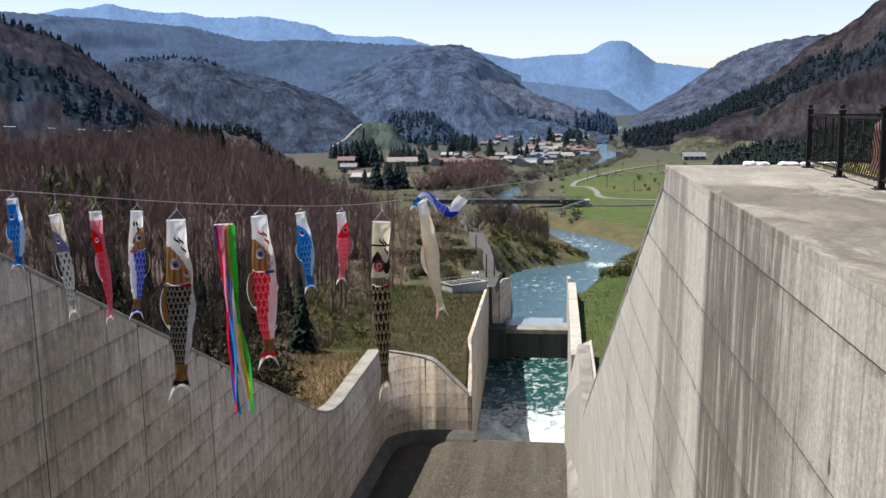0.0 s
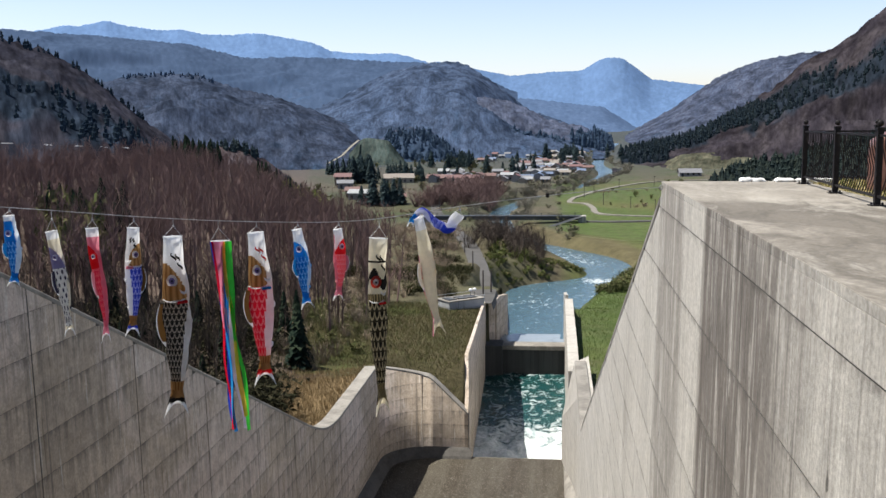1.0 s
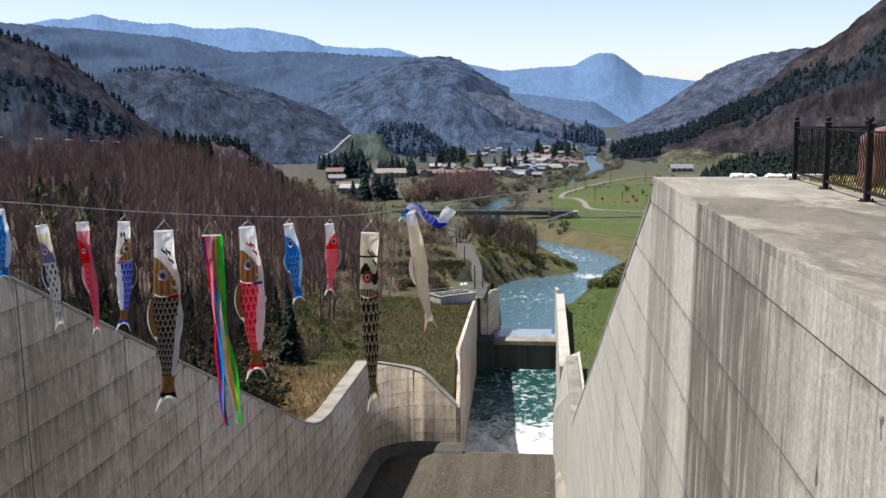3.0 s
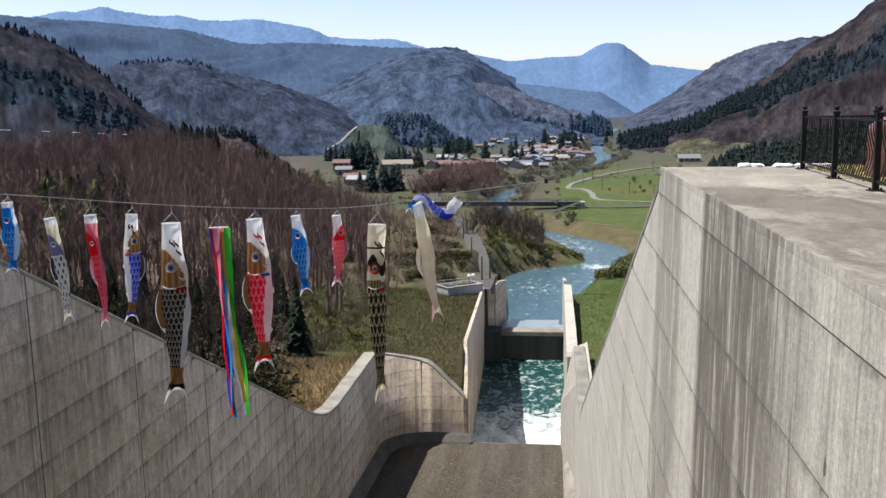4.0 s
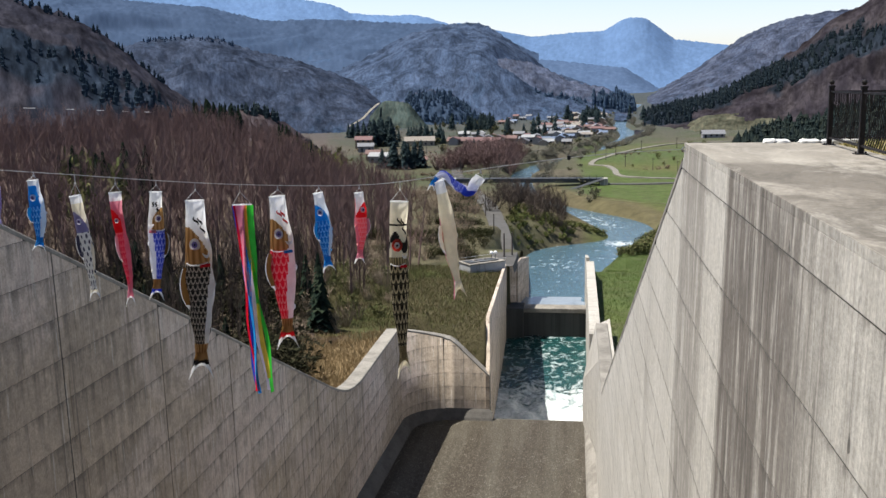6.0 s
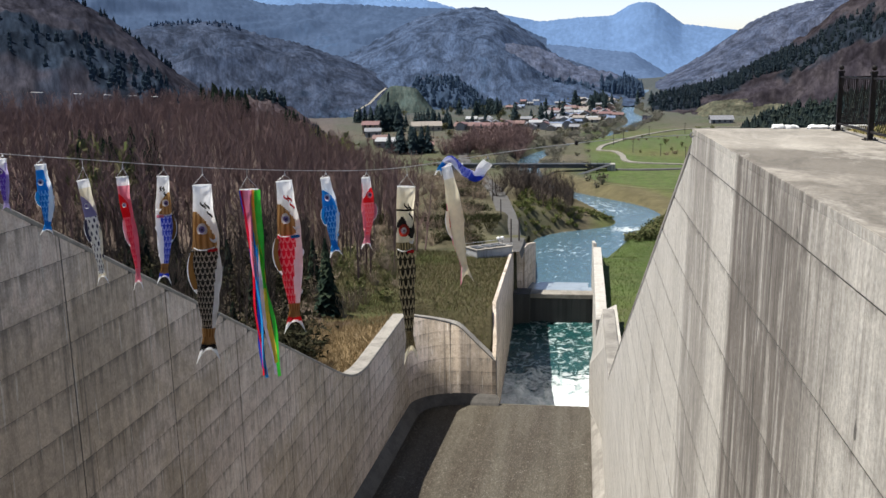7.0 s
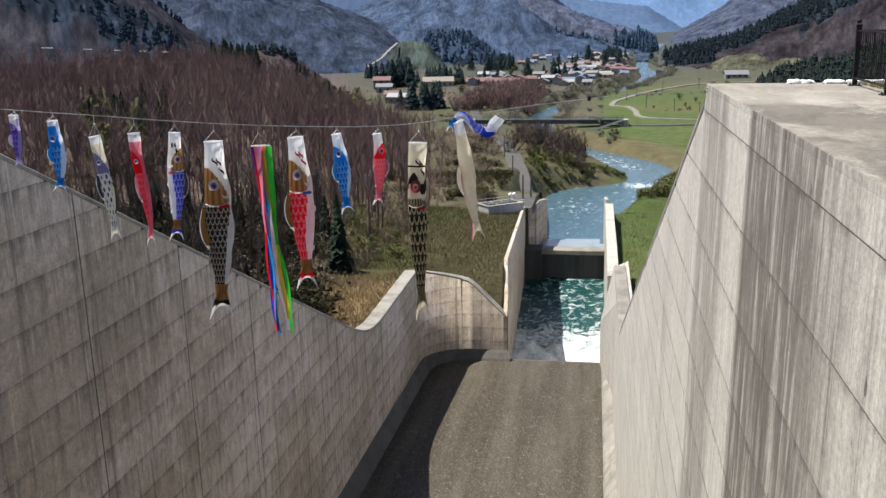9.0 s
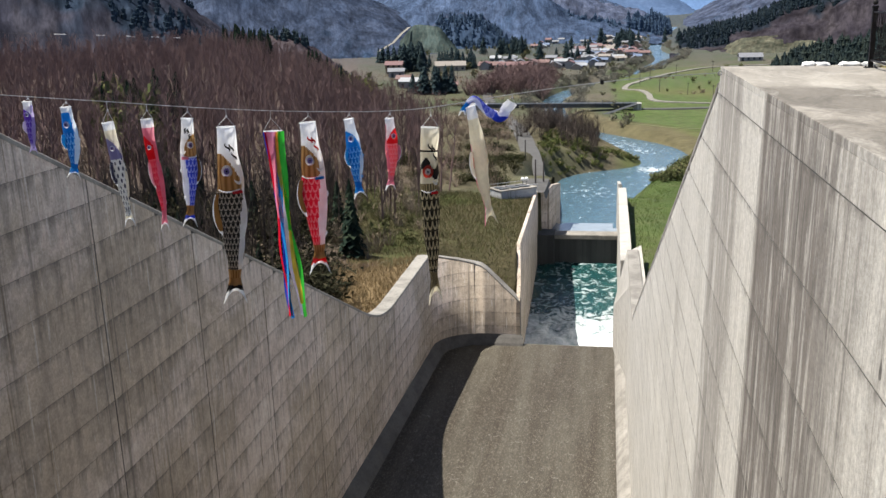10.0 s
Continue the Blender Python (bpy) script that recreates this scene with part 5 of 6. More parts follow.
        pts = [surf(0.285 + 0.02 * math.sin(3.1 * q), math.pi / 2 + belly * (-0.3 - 0.7 * q), 0.01) for q in [i / 8 for i in range(9)]]
        part("cheek_mark", tube(pts, [0.005 + 0.022 * math.sin(3.14 * i / 8) for i in range(9)], 6), WHITE, thing)
    if fin:
        for sgn, t0, ln, wd in ((-belly, 0.36, 0.24, 0.26), (belly, 0.44, 0.05, 0.07), (belly, 0.70, 0.04, 0.06)):
            bm = bmesh.new()
            a = 0.0 if sgn > 0 else math.pi
            rows = []
            for j in range(9):
                q = j / 8
                t = t0 + ln * q
                p, sd, _ = at(t)
                w_here = np.interp(t, [x for x, _ in prof], [x for _, x in prof]) / 2
                bulge = wd * w_body * math.sin(math.pi * min(1, q * 0.92 + 0.08)) ** 0.8
                row = []
                for e in (0.75, 1.0, 1.0 + 0.85 * bulge / w_here, 1.0 + bulge / w_here):
                    pt = p + sd * (w_here * e * sgn)
                    row.append(bm.verts.new(wp(pt[0], pt[1], 0.03 - 0.02 * q) - base))
                rows.append(row)
            for j in range(8):
                for k in range(3):
                    f = bm.faces.new((rows[j][k], rows[j][k + 1], rows[j + 1][k + 1], rows[j + 1][k]))
                    f.material_index = 1 if (k == 2 or j == 7) else 0
            bmesh.ops.solidify(bm, geom=bm.faces[:], thickness=0.008)
            ob = part("fin", bm, look_of(0.83 if sgn == -belly else 0.5, math.pi / 2 - 0.3 * belly), thing)
            ob.data.materials.append(WHITE)
    return thing


def scheme(head, scales, tail, belly_mat=WHITE, belly=1, brow=WHITE, ped=None, tip=WHITE, cut=0.35):
    """Where each cloth goes: brow, head, scaled back, pale belly, tail root, tail and its tips."""
    def fn(t, a):
        c = math.cos(a) * belly
        if t < 0.07:
            return WHITE
        if t > 0.972 - 0.045 * abs(math.cos(a)) ** 4:
            return tip
        if t > 0.912 - 0.02 * math.cos(2 * a):
            return tail
        if t > 0.79:
            return ped or tail
        if c > cut + 0.25 * math.sin(t * 7):
            return belly_mat
        if t < 0.14 + 0.09 * (c + 1) ** 2 * 0.5:
            return brow
        if t < 0.34:
            return head
        return scales
    return fn


koi("small violet carp streamer with a pale belly", [(-0.31, -0.05), (-0.31, -0.31), (-0.30, -0.57), (-0.31, -0.86)], 0.13, 0.15, scheme(VIOLET, S_VIO, LILAC, LILAC, tip=LILAC), eye=True)
koi("sky-blue carp streamer with a white belly", [(0.23, -0.16), (0.25, -0.47), (0.28, -0.74), (0.27, -0.96), (0.23, -1.28)], 0.155, 0.225, scheme(SKYB, S_SKY, SKYB, brow=SKYB))
koi("white carp streamer with black-spotted scales", [(0.82, -0.43), (0.87, -0.77), (0.92, -1.13), (0.97, -1.59), (1.0, -2.14)], 0.17, 0.20, scheme(cloth("dusk_cloth", (0.28, 0.26, 0.42)), S_GREY, CREAM, CREAM, brow=CREAM, ped=S_GREY, cut=0.8))
koi("slim crimson carp streamer with a pink belly", [(1.41, -0.41), (1.43, -0.8), (1.49, -1.26), (1.54, -1.73), (1.53, -2.28)], 0.18, 0.17, scheme(RED, S_PINK, PINK, PINK, brow=PINK, cut=0.2))
koi("royal-blue carp streamer with a gold head", [(2.03, -0.43), (2.01, -0.84), (2.0, -1.3), (1.97, -1.76), (1.93, -2.22)], 0.18, 0.265, scheme(GOLD, S_BLUE, BLUE, belly=-1, ped=GOLD), belly=-1, marks=BLACK, gill=PINK)
koi("large black carp streamer with a gold head and grey scales", [(2.63, -0.6), (2.63, -1.15), (2.64, -1.81), (2.63, -2.48), (2.60, -2.95), (2.56, -3.63)], 0.29, 0.45, scheme(GOLD, S_BLACK, BLACK, ped=GOLD, cut=0.62), marks=BLACK, gill=RED)
koi("large red carp streamer with a gold head", [(3.96, -0.6), (4.0, -1.24), (4.02, -1.92), (4.04, -2.51), (4.03, -3.25)], 0.26, 0.42, scheme(GOLD, S_RED, RED, ped=GOLD, cut=0.3), marks=RED, gill=SKYB)
koi("blue carp streamer with a pale belly", [(4.65, -0.58), (4.7, -0.9), (4.75, -1.29), (4.77, -1.68), (4.8, -1.96)], 0.16, 0.26, scheme(SKYB, S_SKY, SKYB, brow=WHITE, cut=0.6))
koi("rose-red carp streamer with a white brow", [(5.35, -0.61), (5.38, -0.93), (5.38, -1.23), (5.36, -1.52), (5.33, -1.86)], 0.15, 0.22, scheme(RED, S_ROSE, PINK, PINK, belly=-1, cut=0.7), belly=-1)
OCHRE = striped_cloth("ochre_stripes", (0.03, 0.025, 0.02), (0.50, 0.42, 0.24), 40)


def ochre_look(t, a):
    if t < 0.115 or 0.13 < t < 0.19 - 0.03 * math.cos(3 * a):
        return CREAM
    if t < 0.13 or t < 0.25 + 0.03 * math.sin(2 * a):
        return BLACK
    if t < 0.345:
        return OCHRE if math.sin(a) > -2 and t > 0.30 else CREAM
    return S_YELL if t < 0.80 else (OCHRE if t < 0.93 else CREAM)


koi("large black and ochre carp streamer with a red eye", [(6.07, -0.8), (6.04, -1.27), (6.03, -1.77), (6.04, -2.38), (6.06, -3.09), (6.10, -4.03)], 0.31, 0.32, ochre_look, eye_mat=WHITE, fin=False, hang=True, eye_size=1.55,
    marks=BLACK, gill=RED)
def cream_look(t, a):
    """Undyed belly cloth with a sliver of the pink flank at one edge."""
    if 0.36 < t < 0.5 and math.cos(a) < -0.9:
        return RED
    if t > 0.3 and math.cos(a) < -0.96:
        return PINK
    return WHITE if t < 0.1 else CREAM


koi("faded cream carp streamer turned belly out", [(6.80, -0.48), (6.9, -0.92), (6.97, -1.43), (7.04, -1.95), (7.12, -2.31), (7.17, -2.63)], 0.18, 0.285, cream_look, eye=False, fin=True, belly=1)
koi("blue carp streamer blown over and wrapped round the wire", [(7.56, -0.44), (7.47, -0.58), (7.33, -0.68), (7.20, -0.63), (7.05, -0.50), (6.88, -0.36), (6.72, -0.46), (6.64, -0.66)], 0.17, 0.15,
    scheme(BLUE, S_BLUE, SKYB, brow=WHITE, cut=0.2), eye=False, fin=False, twist=11.0, crumple=0.24)

# five-colour ribbon streamer
stream = tagged(empty("ribbon_streamer", wp(3.38, -0.71)), "long ribbon streamer of red, blue, yellow, green and pink strips", "ribbon streamer")
base = stream.location
hoop = [wp(3.38 + 0.155 * math.cos(a), -0.71, 0.07 * math.sin(a)) - base for a in [2 * math.pi * k / 16 for k in range(17)]]
part("hoop", tube(hoop, 0.008, 6), WHITE, stream)
knot = wp(3.36, wire_z(3.36)) - base
for h in (hoop[0], hoop[8]):
    part("string", tube([knot + Vector((0, 0, -0.12)), h], 0.004, 4), STEEL, stream)
part("string", tube([knot, knot + Vector((0, 0, -0.12))], 0.005, 4), STEEL, stream)
# colour, sideways place at the top, middle and end, width, how far out, length
STRIPS = [((0.03, 0.07, 0.60), (-0.12, -0.10, -0.09), 0.10, 0.05, 0.97), ((0.80, 0.012, 0.04), (-0.10, -0.09, -0.15), 0.10, 0.065, 0.985), ((0.88, 0.28, 0.42), (-0.03, -0.03, 0.0), 0.17, 0.10, 0.45),
          ((0.92, 0.60, 0.07), (0.03, 0.03, 0.11), 0.12, 0.09, 0.92), ((0.03, 0.38, 0.90), (-0.03, -0.04, -0.07), 0.11, 0.085, 1.0), ((0.92, 0.74, 0.82), (0.0, 0.01, 0.03), 0.14, 0.075, 0.99),
          ((0.05, 0.55, 0.05), (0.12, 0.09, 0.14), 0.12, 0.095, 1.0)]
sp = [(3.38, -0.71), (3.43, -1.49), (3.48, -2.36), (3.54, -3.15), (3.60, -3.95)]
fr, ts, total = frame_on(sp)
for i, (c, offs, wd, lay, ln) in enumerate(STRIPS):
    bm = bmesh.new()
    rows = []
    for j in range(61):
        t = ln * j / 60
        k = np.interp(t, ts, range(len(ts)))
        q = min(int(k), len(fr) - 2)
        p = fr[q][0] + (fr[q + 1][0] - fr[q][0]) * (k - q)
        off = np.interp(t, (0, 0.12, 0.5, 1), (offs[0], offs[0] * 0.9, offs[1] * 0.8, offs[2])) + (0.03 * math.sin(5.5 * t + i * 1.7) + 0.02 * math.sin(13 * t + i * 2.9)) * min(1, 3 * t)
        turn = 0.9 * math.sin(4.0 * t + i * 2.1) * min(1, 2 * t)
        out = lay + 0.03 * math.sin(6 * t + i) * t
        half = wd * 0.5 * (1.0 - 0.35 * min(1, 2.5 * t)) * (0.95 + 0.12 * math.sin(7 * t + i))
        row = []
        for e in (-1, -0.33, 0.33, 1):
            row.append(bm.verts.new(wp(p[0] + off + half * e * math.cos(turn), p[1], out + half * e * math.sin(turn) + 0.012 * math.cos(2 * e + 9 * t)) - base))
        rows.append(row)
    for j in range(60):
        for k in range(3):
            bm.faces.new((rows[j][k], rows[j][k + 1], rows[j + 1][k + 1], rows[j + 1][k]))
    part("ribbon", bm, cloth("ribbon_cloth", c, 0.45), stream, smooth=True)


# ---- roads, bridge, buildings ----
ROAD = plain("worn_asphalt", (0.075, 0.072, 0.068), 0.9, 0, 0.2, 0.8)
PATHM = plain("pale_gravel", (0.19, 0.178, 0.152), 0.95, 0, 0.2, 0.8)


def road(name, label, pts, half, mat, lift=0.25, smooth=8):
    line = smooth_line(pts, smooth)
    hs = {}
    for i, p in enumerate(line):
        hs[i] = float(ground_z(np.array([p[0]]), np.array([p[1]]))[0])
    keys = sorted(hs)
    zs = np.convolve(np.pad([hs[k] for k in keys], 2, "edge"), np.ones(5) / 5, "valid")
    v, f = [], []
    for i, p in enumerate(line):
        a, b = line[max(0, i - 1)][:2], line[min(len(line) - 1, i + 1)][:2]
        d = (b - a) / np.linalg.norm(b - a)
        o = np.array((-d[1], d[0])) * half
        for e, dz in ((-1.15, -0.9), (-1, 0), (1, 0), (1.15, -0.9)):
            q = p[:2] + o * e
            v.append((q[0], q[1], zs[i] + lift + dz))
    for i in range(len(line) - 1):
        for k in range(3):
            a = i * 4 + k
            f.append((a, a + 4, a + 5, a + 1))
    return tagged(obj(name, v, f, mat), label, "road", kind="structure")


road("road_ramp", "worn asphalt ramp road down from the outlet", [(-9.6, 119), (-9.6, 130), (-11.6, 153), (-15.5, 185), (-20.6, 217), (-27, 255), (-33, 288), (-43, 343), (-45, 405), (-40, 470)], 1.7, ROAD, 0.35)
road("road_park", "pale winding park road on the right bank", [(34, 300), (15, 304), (13.2, 330), (11, 347), (6.0, 353), (6.4, 366), (10, 381), (24, 427), (49, 464), (80, 470), (140, 475)], 0.95, PATHM, 0.3)
road("path_bank", "pale gravel path along the bank", [(13.6, 228), (14.5, 224), (17.7, 209), (22, 195)], 0.3, PATHM, 0.12)
road("path_meadow", "faint worn track over the meadow", [(0, 262), (10, 250), (24, 245), (50, 270)], 0.3, plain("worn_turf", (0.13, 0.135, 0.06), 0.95), 0.1)



def bearing0(azd, elev, r):
    a = radians(azd)
    return Vector((r * math.sin(a), r * math.cos(a), 1.2 + elev * r))


DARKSTEEL = plain("dark_girder", (0.045, 0.05, 0.055), 0.6, 0.2)
bridge = tagged(empty("bridge", (-17, 288, -28.5)), "dark steel girder footbridge on a concrete pier", "bridge")
for nm, d, mt in (("girder", (-44, 8, 286.2, 286.6, -28.6, -27.6), DARKSTEEL), ("girder", (-44, 8, 289.4, 289.8, -28.6, -27.6), DARKSTEEL), ("bridge_deck", (-44, 8, 286.0, 290.0, -27.6, -27.35), DARKSTEEL),
                  ("pier", (-15.2, -13.9, 287, 289, -34, -28.6), C_COPING), ("pier", (-33, -31.7, 287, 289, -34, -28.6), C_COPING), ("abutment", (7.2, 9.5, 285.8, 290.2, -33, -27.4), C_SILL),
                  ("railing", (-44, 8, 286.0, 286.08, -26.75, -26.68), DARKSTEEL), ("railing", (-44, 8, 289.9, 289.98, -26.75, -26.68), DARKSTEEL)):
    ob = part(nm, box_bm(*d, 0.03), mt, bridge)
    ob.location = -bridge.location
for i in range(27):
    for y in (286.04, 289.94):
        ob = part("railing_post", box_bm(-43.9 + i * 2, -43.8 + i * 2, y - 0.04, y + 0.04, -27.35, -26.68), DARKSTEEL, bridge)
        ob.location = -bridge.location
v = [(7.4, 286, -27.4), (9.0, 286, -27.4), (-6, 276, -31.3), (-7.6, 276, -31.3)]
v += [(x, y + 0.8, z) for x, y, z in v] 
tagged(obj("wall_bank", v, [(0, 1, 2, 3), (4, 5, 6, 7), (0, 3, 7, 4), (1, 2, 6, 5)], DARKSTEEL), "dark sloping retaining kerb beside the bridge", "wall", kind="structure")
road_dam = road("road_meadow", "grey lane from the bridge across the meadow", [(8, 288), (22, 288), (60, 289), (120, 292)], 1.3, ROAD, 0.3)

ROOFS = [plain("roof_red", (0.15, 0.080, 0.080), 0.7), plain("roof_rust", (0.15, 0.088, 0.080), 0.7), plain("roof_grey", (0.17, 0.175, 0.19), 0.6), plain("roof_blue", (0.12, 0.16, 0.24), 0.55),
         plain("roof_white", (0.30, 0.31, 0.32), 0.5), plain("roof_tan", (0.22, 0.195, 0.17), 0.7)]
WALLS = [plain("wall_white", (0.24, 0.24, 0.235), 0.8), plain("wall_cream", (0.25, 0.225, 0.185), 0.8), plain("wall_brown", (0.20, 0.15, 0.11), 0.8), plain("wall_greyish", (0.2, 0.2, 0.205), 0.8)]
PANE = plain("dark_pane", (0.03, 0.04, 0.05), 0.15, 0, 0.2)
names_roof = ["red", "rust-red", "grey", "blue-grey", "white", "tan"]
names_wall = ["white", "cream", "brown", "grey"]


def house(x, y, rot, w, d, h, pitch, ri, wi, z=None, kind="house"):
    z = (gz(x, y) if z is None else z) - 0.15
    th = tagged(empty(kind, (x, y, z)), f"{names_wall[wi]} village {kind} under a {names_roof[ri]} gable roof", kind, "houses of the village")
    th.rotation_euler = (0, 0, radians(rot))
    rh = d / 2 * pitch
    v = [(-w / 2, -d / 2, -1), (w / 2, -d / 2, -1), (w / 2, d / 2, -1), (-w / 2, d / 2, -1), (-w / 2, -d / 2, h), (w / 2, -d / 2, h), (w / 2, d / 2, h), (-w / 2, d / 2, h), (-w / 2, 0, h + rh), (w / 2, 0, h + rh)]
    obj("wall", v, [(0, 1, 5, 4), (1, 2, 6, 9, 5), (2, 3, 7, 6), (3, 0, 4, 8, 7)], WALLS[wi], th)
    e, t = 0.5, 0.18
    v = []
    for dz in (0, t):
        v += [(-w / 2 - e, -d / 2 - e, h - e * pitch + dz), (w / 2 + e, -d / 2 - e, h - e * pitch + dz), (w / 2 + e, 0, h + rh + dz + 0.02), (-w / 2 - e, 0, h + rh + dz + 0.02),
              (w / 2 + e, d / 2 + e, h - e * pitch + dz), (-w / 2 - e, d / 2 + e, h - e * pitch + dz)]
    obj("roof", v, [(6, 7, 8, 9), (9, 8, 10, 11), (0, 3, 2, 1), (3, 5, 4, 2), (0, 1, 7, 6), (4, 5, 11, 10), (1, 2, 8, 7), (2, 4, 10, 8), (0, 6, 9, 3), (3, 9, 11, 5)], ROOFS[ri], th)
    n = max(2, int(w / 2.6))
    for i in range(n):
        xx = -w / 2 + w * (i + 0.5) / n
        part("window" if i else "door", box_bm(xx - 0.55, xx + 0.55, -d / 2 - 0.04, -d / 2 + 0.05, 0.9 if i else 0, 2.1, 0.02), PANE, th)
    if h > 4:
        for i in range(n):
            xx = -w / 2 + w * (i + 0.5) / n
            part("window", box_bm(xx - 0.55, xx + 0.55, -d / 2 - 0.04, -d / 2 + 0.05, 3.4, 4.5, 0.02), PANE, th)
    return th


v = []
for a, e, r in ((-13.6, -0.0425, 668), (-12.7, -0.034, 680), (-12.15, -0.0245, 700), (-11.7, -0.0185, 728)):
    p = bearing0(a, e, r)
    v += [p + Vector((-1.0, 0, 0)), p + Vector((1.0, 0, 0))]
tagged(obj("path_field", v, [(0, 1, 3, 2), (2, 3, 5, 4), (4, 5, 7, 6)], PATHM), "pale track up the terraced field", "path", kind="structure")
rng = np.random.default_rng(11)
house(-46, 479, -6, 17, 6, 2.4, 0.5, 0, 0)
house(-59, 487, -4, 12, 6, 2.4, 0.5, 1, 1)
house(-80, 486, 12, 15, 9, 3.0, 0.42, 5, 1, kind="barn")
house(-104, 463, 4, 8, 6, 4.6, 0.5, 0, 2)
house(-98, 440, 10, 7, 5, 3, 0.5, 2, 3)
house(-78, 379, -8, 9, 6, 3.0, 0.4, 4, 3)
house(-84, 392, 6, 6, 5, 3.0, 0.5, 1, 2)
house(-60, 352, 8, 9, 6, 2.8, 0.4, 1, 2)
house(-37.5, 276, 3, 4.5, 2.6, 2.2, 0.25, 4, 0, kind="shed")
house(70, 508, 2, 11, 7, 2.2, 0.5, 2, 3)
spots = []
tries = 0
while len(spots) < 150 and tries < 4000:
    tries += 1
    if rng.random() < 0.45:
        x, y = rng.uniform(-62, -2), rng.uniform(478, 540)
    elif rng.random() < 0.75:
        x, y = rng.uniform(-24, 22), rng.uniform(520, 720)
    else:
        x, y = rng.uniform(-60, 30), rng.uniform(720, 960)
    d, hw = line_dist(np.array([x]), np.array([y]), RIV)
    if d[0] < hw[0] + 9 or any((x - a) ** 2 + (y - b) ** 2 < 46 for a, b in spots):
        continue
    spots.append((x, y))
for x, y in spots:
    house(x, y, rng.choice([-8, 82, 0, 90]) + rng.normal() * 4, rng.uniform(4, 7), rng.uniform(3.6, 5), rng.choice([1.9, 1.9, 3.4]), 0.45, int(rng.choice([0, 1, 2, 2, 2, 3, 4, 5])), int(rng.integers(0, 4)))

# low concrete valve pit with lamps on the terrace above the outlet
pit = tagged(empty("valve_house", (-11.6, 116.5, -21.2)), "low grey concrete valve house with railed hatches", "valve house")
pit.rotation_euler = (0, 0, radians(38))
C_PIT = concrete("concrete_pit", (0.42, 0.43, 0.44), (0.28, 0.28, 0.28))
part("body", box_bm(-2.6, 2.6, -1.5, 1.5, -1.0, 0.40, 0.04), C_PIT, pit)
part("roof", box_bm(-2.7, 2.7, -1.6, 1.6, 0.40, 0.5, 0.03), C_COPING, pit)
for x in (-1.7, -0.1, 1.4):
    part("hatch", box_bm(x - 0.6, x + 0.6, -0.9, 0.7, 0.5, 0.6, 0.02), DARKSTEEL, pit)
for y in (-1.5, 1.5):
    part("rail", tube([(-2.6, y, 0.85), (2.6, y, 0.85)], 0.03, 6), C_PIT, pit)
    for x in (-2.6, -1.3, 0, 1.3, 2.6):
        part("rail_post", tube([(x, y, 0.5), (x, y, 0.85)], 0.025, 6), C_PIT, pit)
LAMPW = plain("lamp_white", (0.85, 0.85, 0.83), 0.3)
for x in (1.6, 2.2):
    bm = bmesh.new()
    bmesh.ops.create_uvsphere(bm, u_segments=14, v_segments=10, radius=0.24, matrix=Matrix.Translation((x, 0.2, 1.3)))
    post = part("lamp_post", tube([(x, 0.2, 0.5), (x, 0.2, 1.1)], 0.04, 6), DARKSTEEL, pit)
    part("lamp", bm, LAMPW, post, "round white globe lamp", smooth=True)

POLE = plain("dark_pole", (0.06, 0.05, 0.045), 0.8)


def pole(x, y, h, label, arms=0):
    z = gz(x, y)
    th = tagged(empty("utility_pole", (x, y, z)), label, "utility pole", "poles along the roads")
    part("shaft", tube([(0, 0, -0.6), (0, 0, h)], [0.13, 0.09], 7), POLE, th)
    for k in range(arms):
        part("crossarm", box_bm(-0.7, 0.7, -0.05, 0.05, h - 0.5 - 0.5 * k, h - 0.38 - 0.5 * k, 0.01), POLE, th)


for x, y, h in ((-10.4, 139, 3.6), (-13.6, 158, 3.4), (-18, 190, 4.5), (-9.4, 125, 3.3), (-8.4, 126, 3.3)):
    pole(x, y, h, "slim dark pole beside the ramp road")
for x, y, h in ((11.5, 372, 5), (16, 392, 5), (17.5, 345, 4.2), (26, 330, 4.2), (33, 318, 4), (40, 350, 4), (8, 395, 4.4), (-27, 340, 6), (-40, 330, 6), (-52, 395, 6), (-66, 420, 6), (28, 420, 5), (45, 440, 5)):
    pole(x, y, h, "grey timber utility pole in the valley", 1)

# overhead cable with white sleeves above the wooded hill
cable = tagged(empty("marker_cable", (-150, 220, -3)), "thin overhead cable with white marker sleeves", "cable")


cable_pts = [bearing0(a, e, 262) for a, e in ((-40, -0.006), (-36, -0.0115), (-31.4, -0.0162), (-29, -0.0188), (-26.5, -0.0215), (-24.3, -0.0238), (-21.8, -0.026))]
ob = part("strand", tube(cable_pts, 0.02, 4), POLE, cable)
ob.location = -cable.location
for a0, a1 in ((-31.5, -30.9), (-29.35, -28.9), (-27.75, -27.35), (-26.4, -26.0), (-25.2, -24.85)):
    p = [bearing0(a, float(np.interp(a, [-31.4, -24.3], [-0.0160, -0.0236])), 262) for a in (a0, a1)]
    ob = part("sleeve", tube(p, 0.09, 6), LAMPW, cable)
    ob.location = -cable.location
for p in (cable_pts[0], cable_pts[-1]):
    ob = part("mast", tube([Vector((p.x, p.y, gz(p.x, p.y) - 0.5)), p + Vector((0, 0, 0.3))], 0.12, 6), POLE, cable)
    ob.location = -cable.location


# ---- vegetation ----
class Soup:
    """Gathers triangles and quads with numpy, for large plant meshes."""

    def __init__(self):
        self.v, self.f, self.n = [], [], 0

    def add(self, v, f):
        self.v.append(np.asarray(v, float))
        self.f += [tuple(i + self.n for i in q) for q in f]
        self.n += len(v)

    def arrays(self):
        return np.concatenate(self.v), self.f


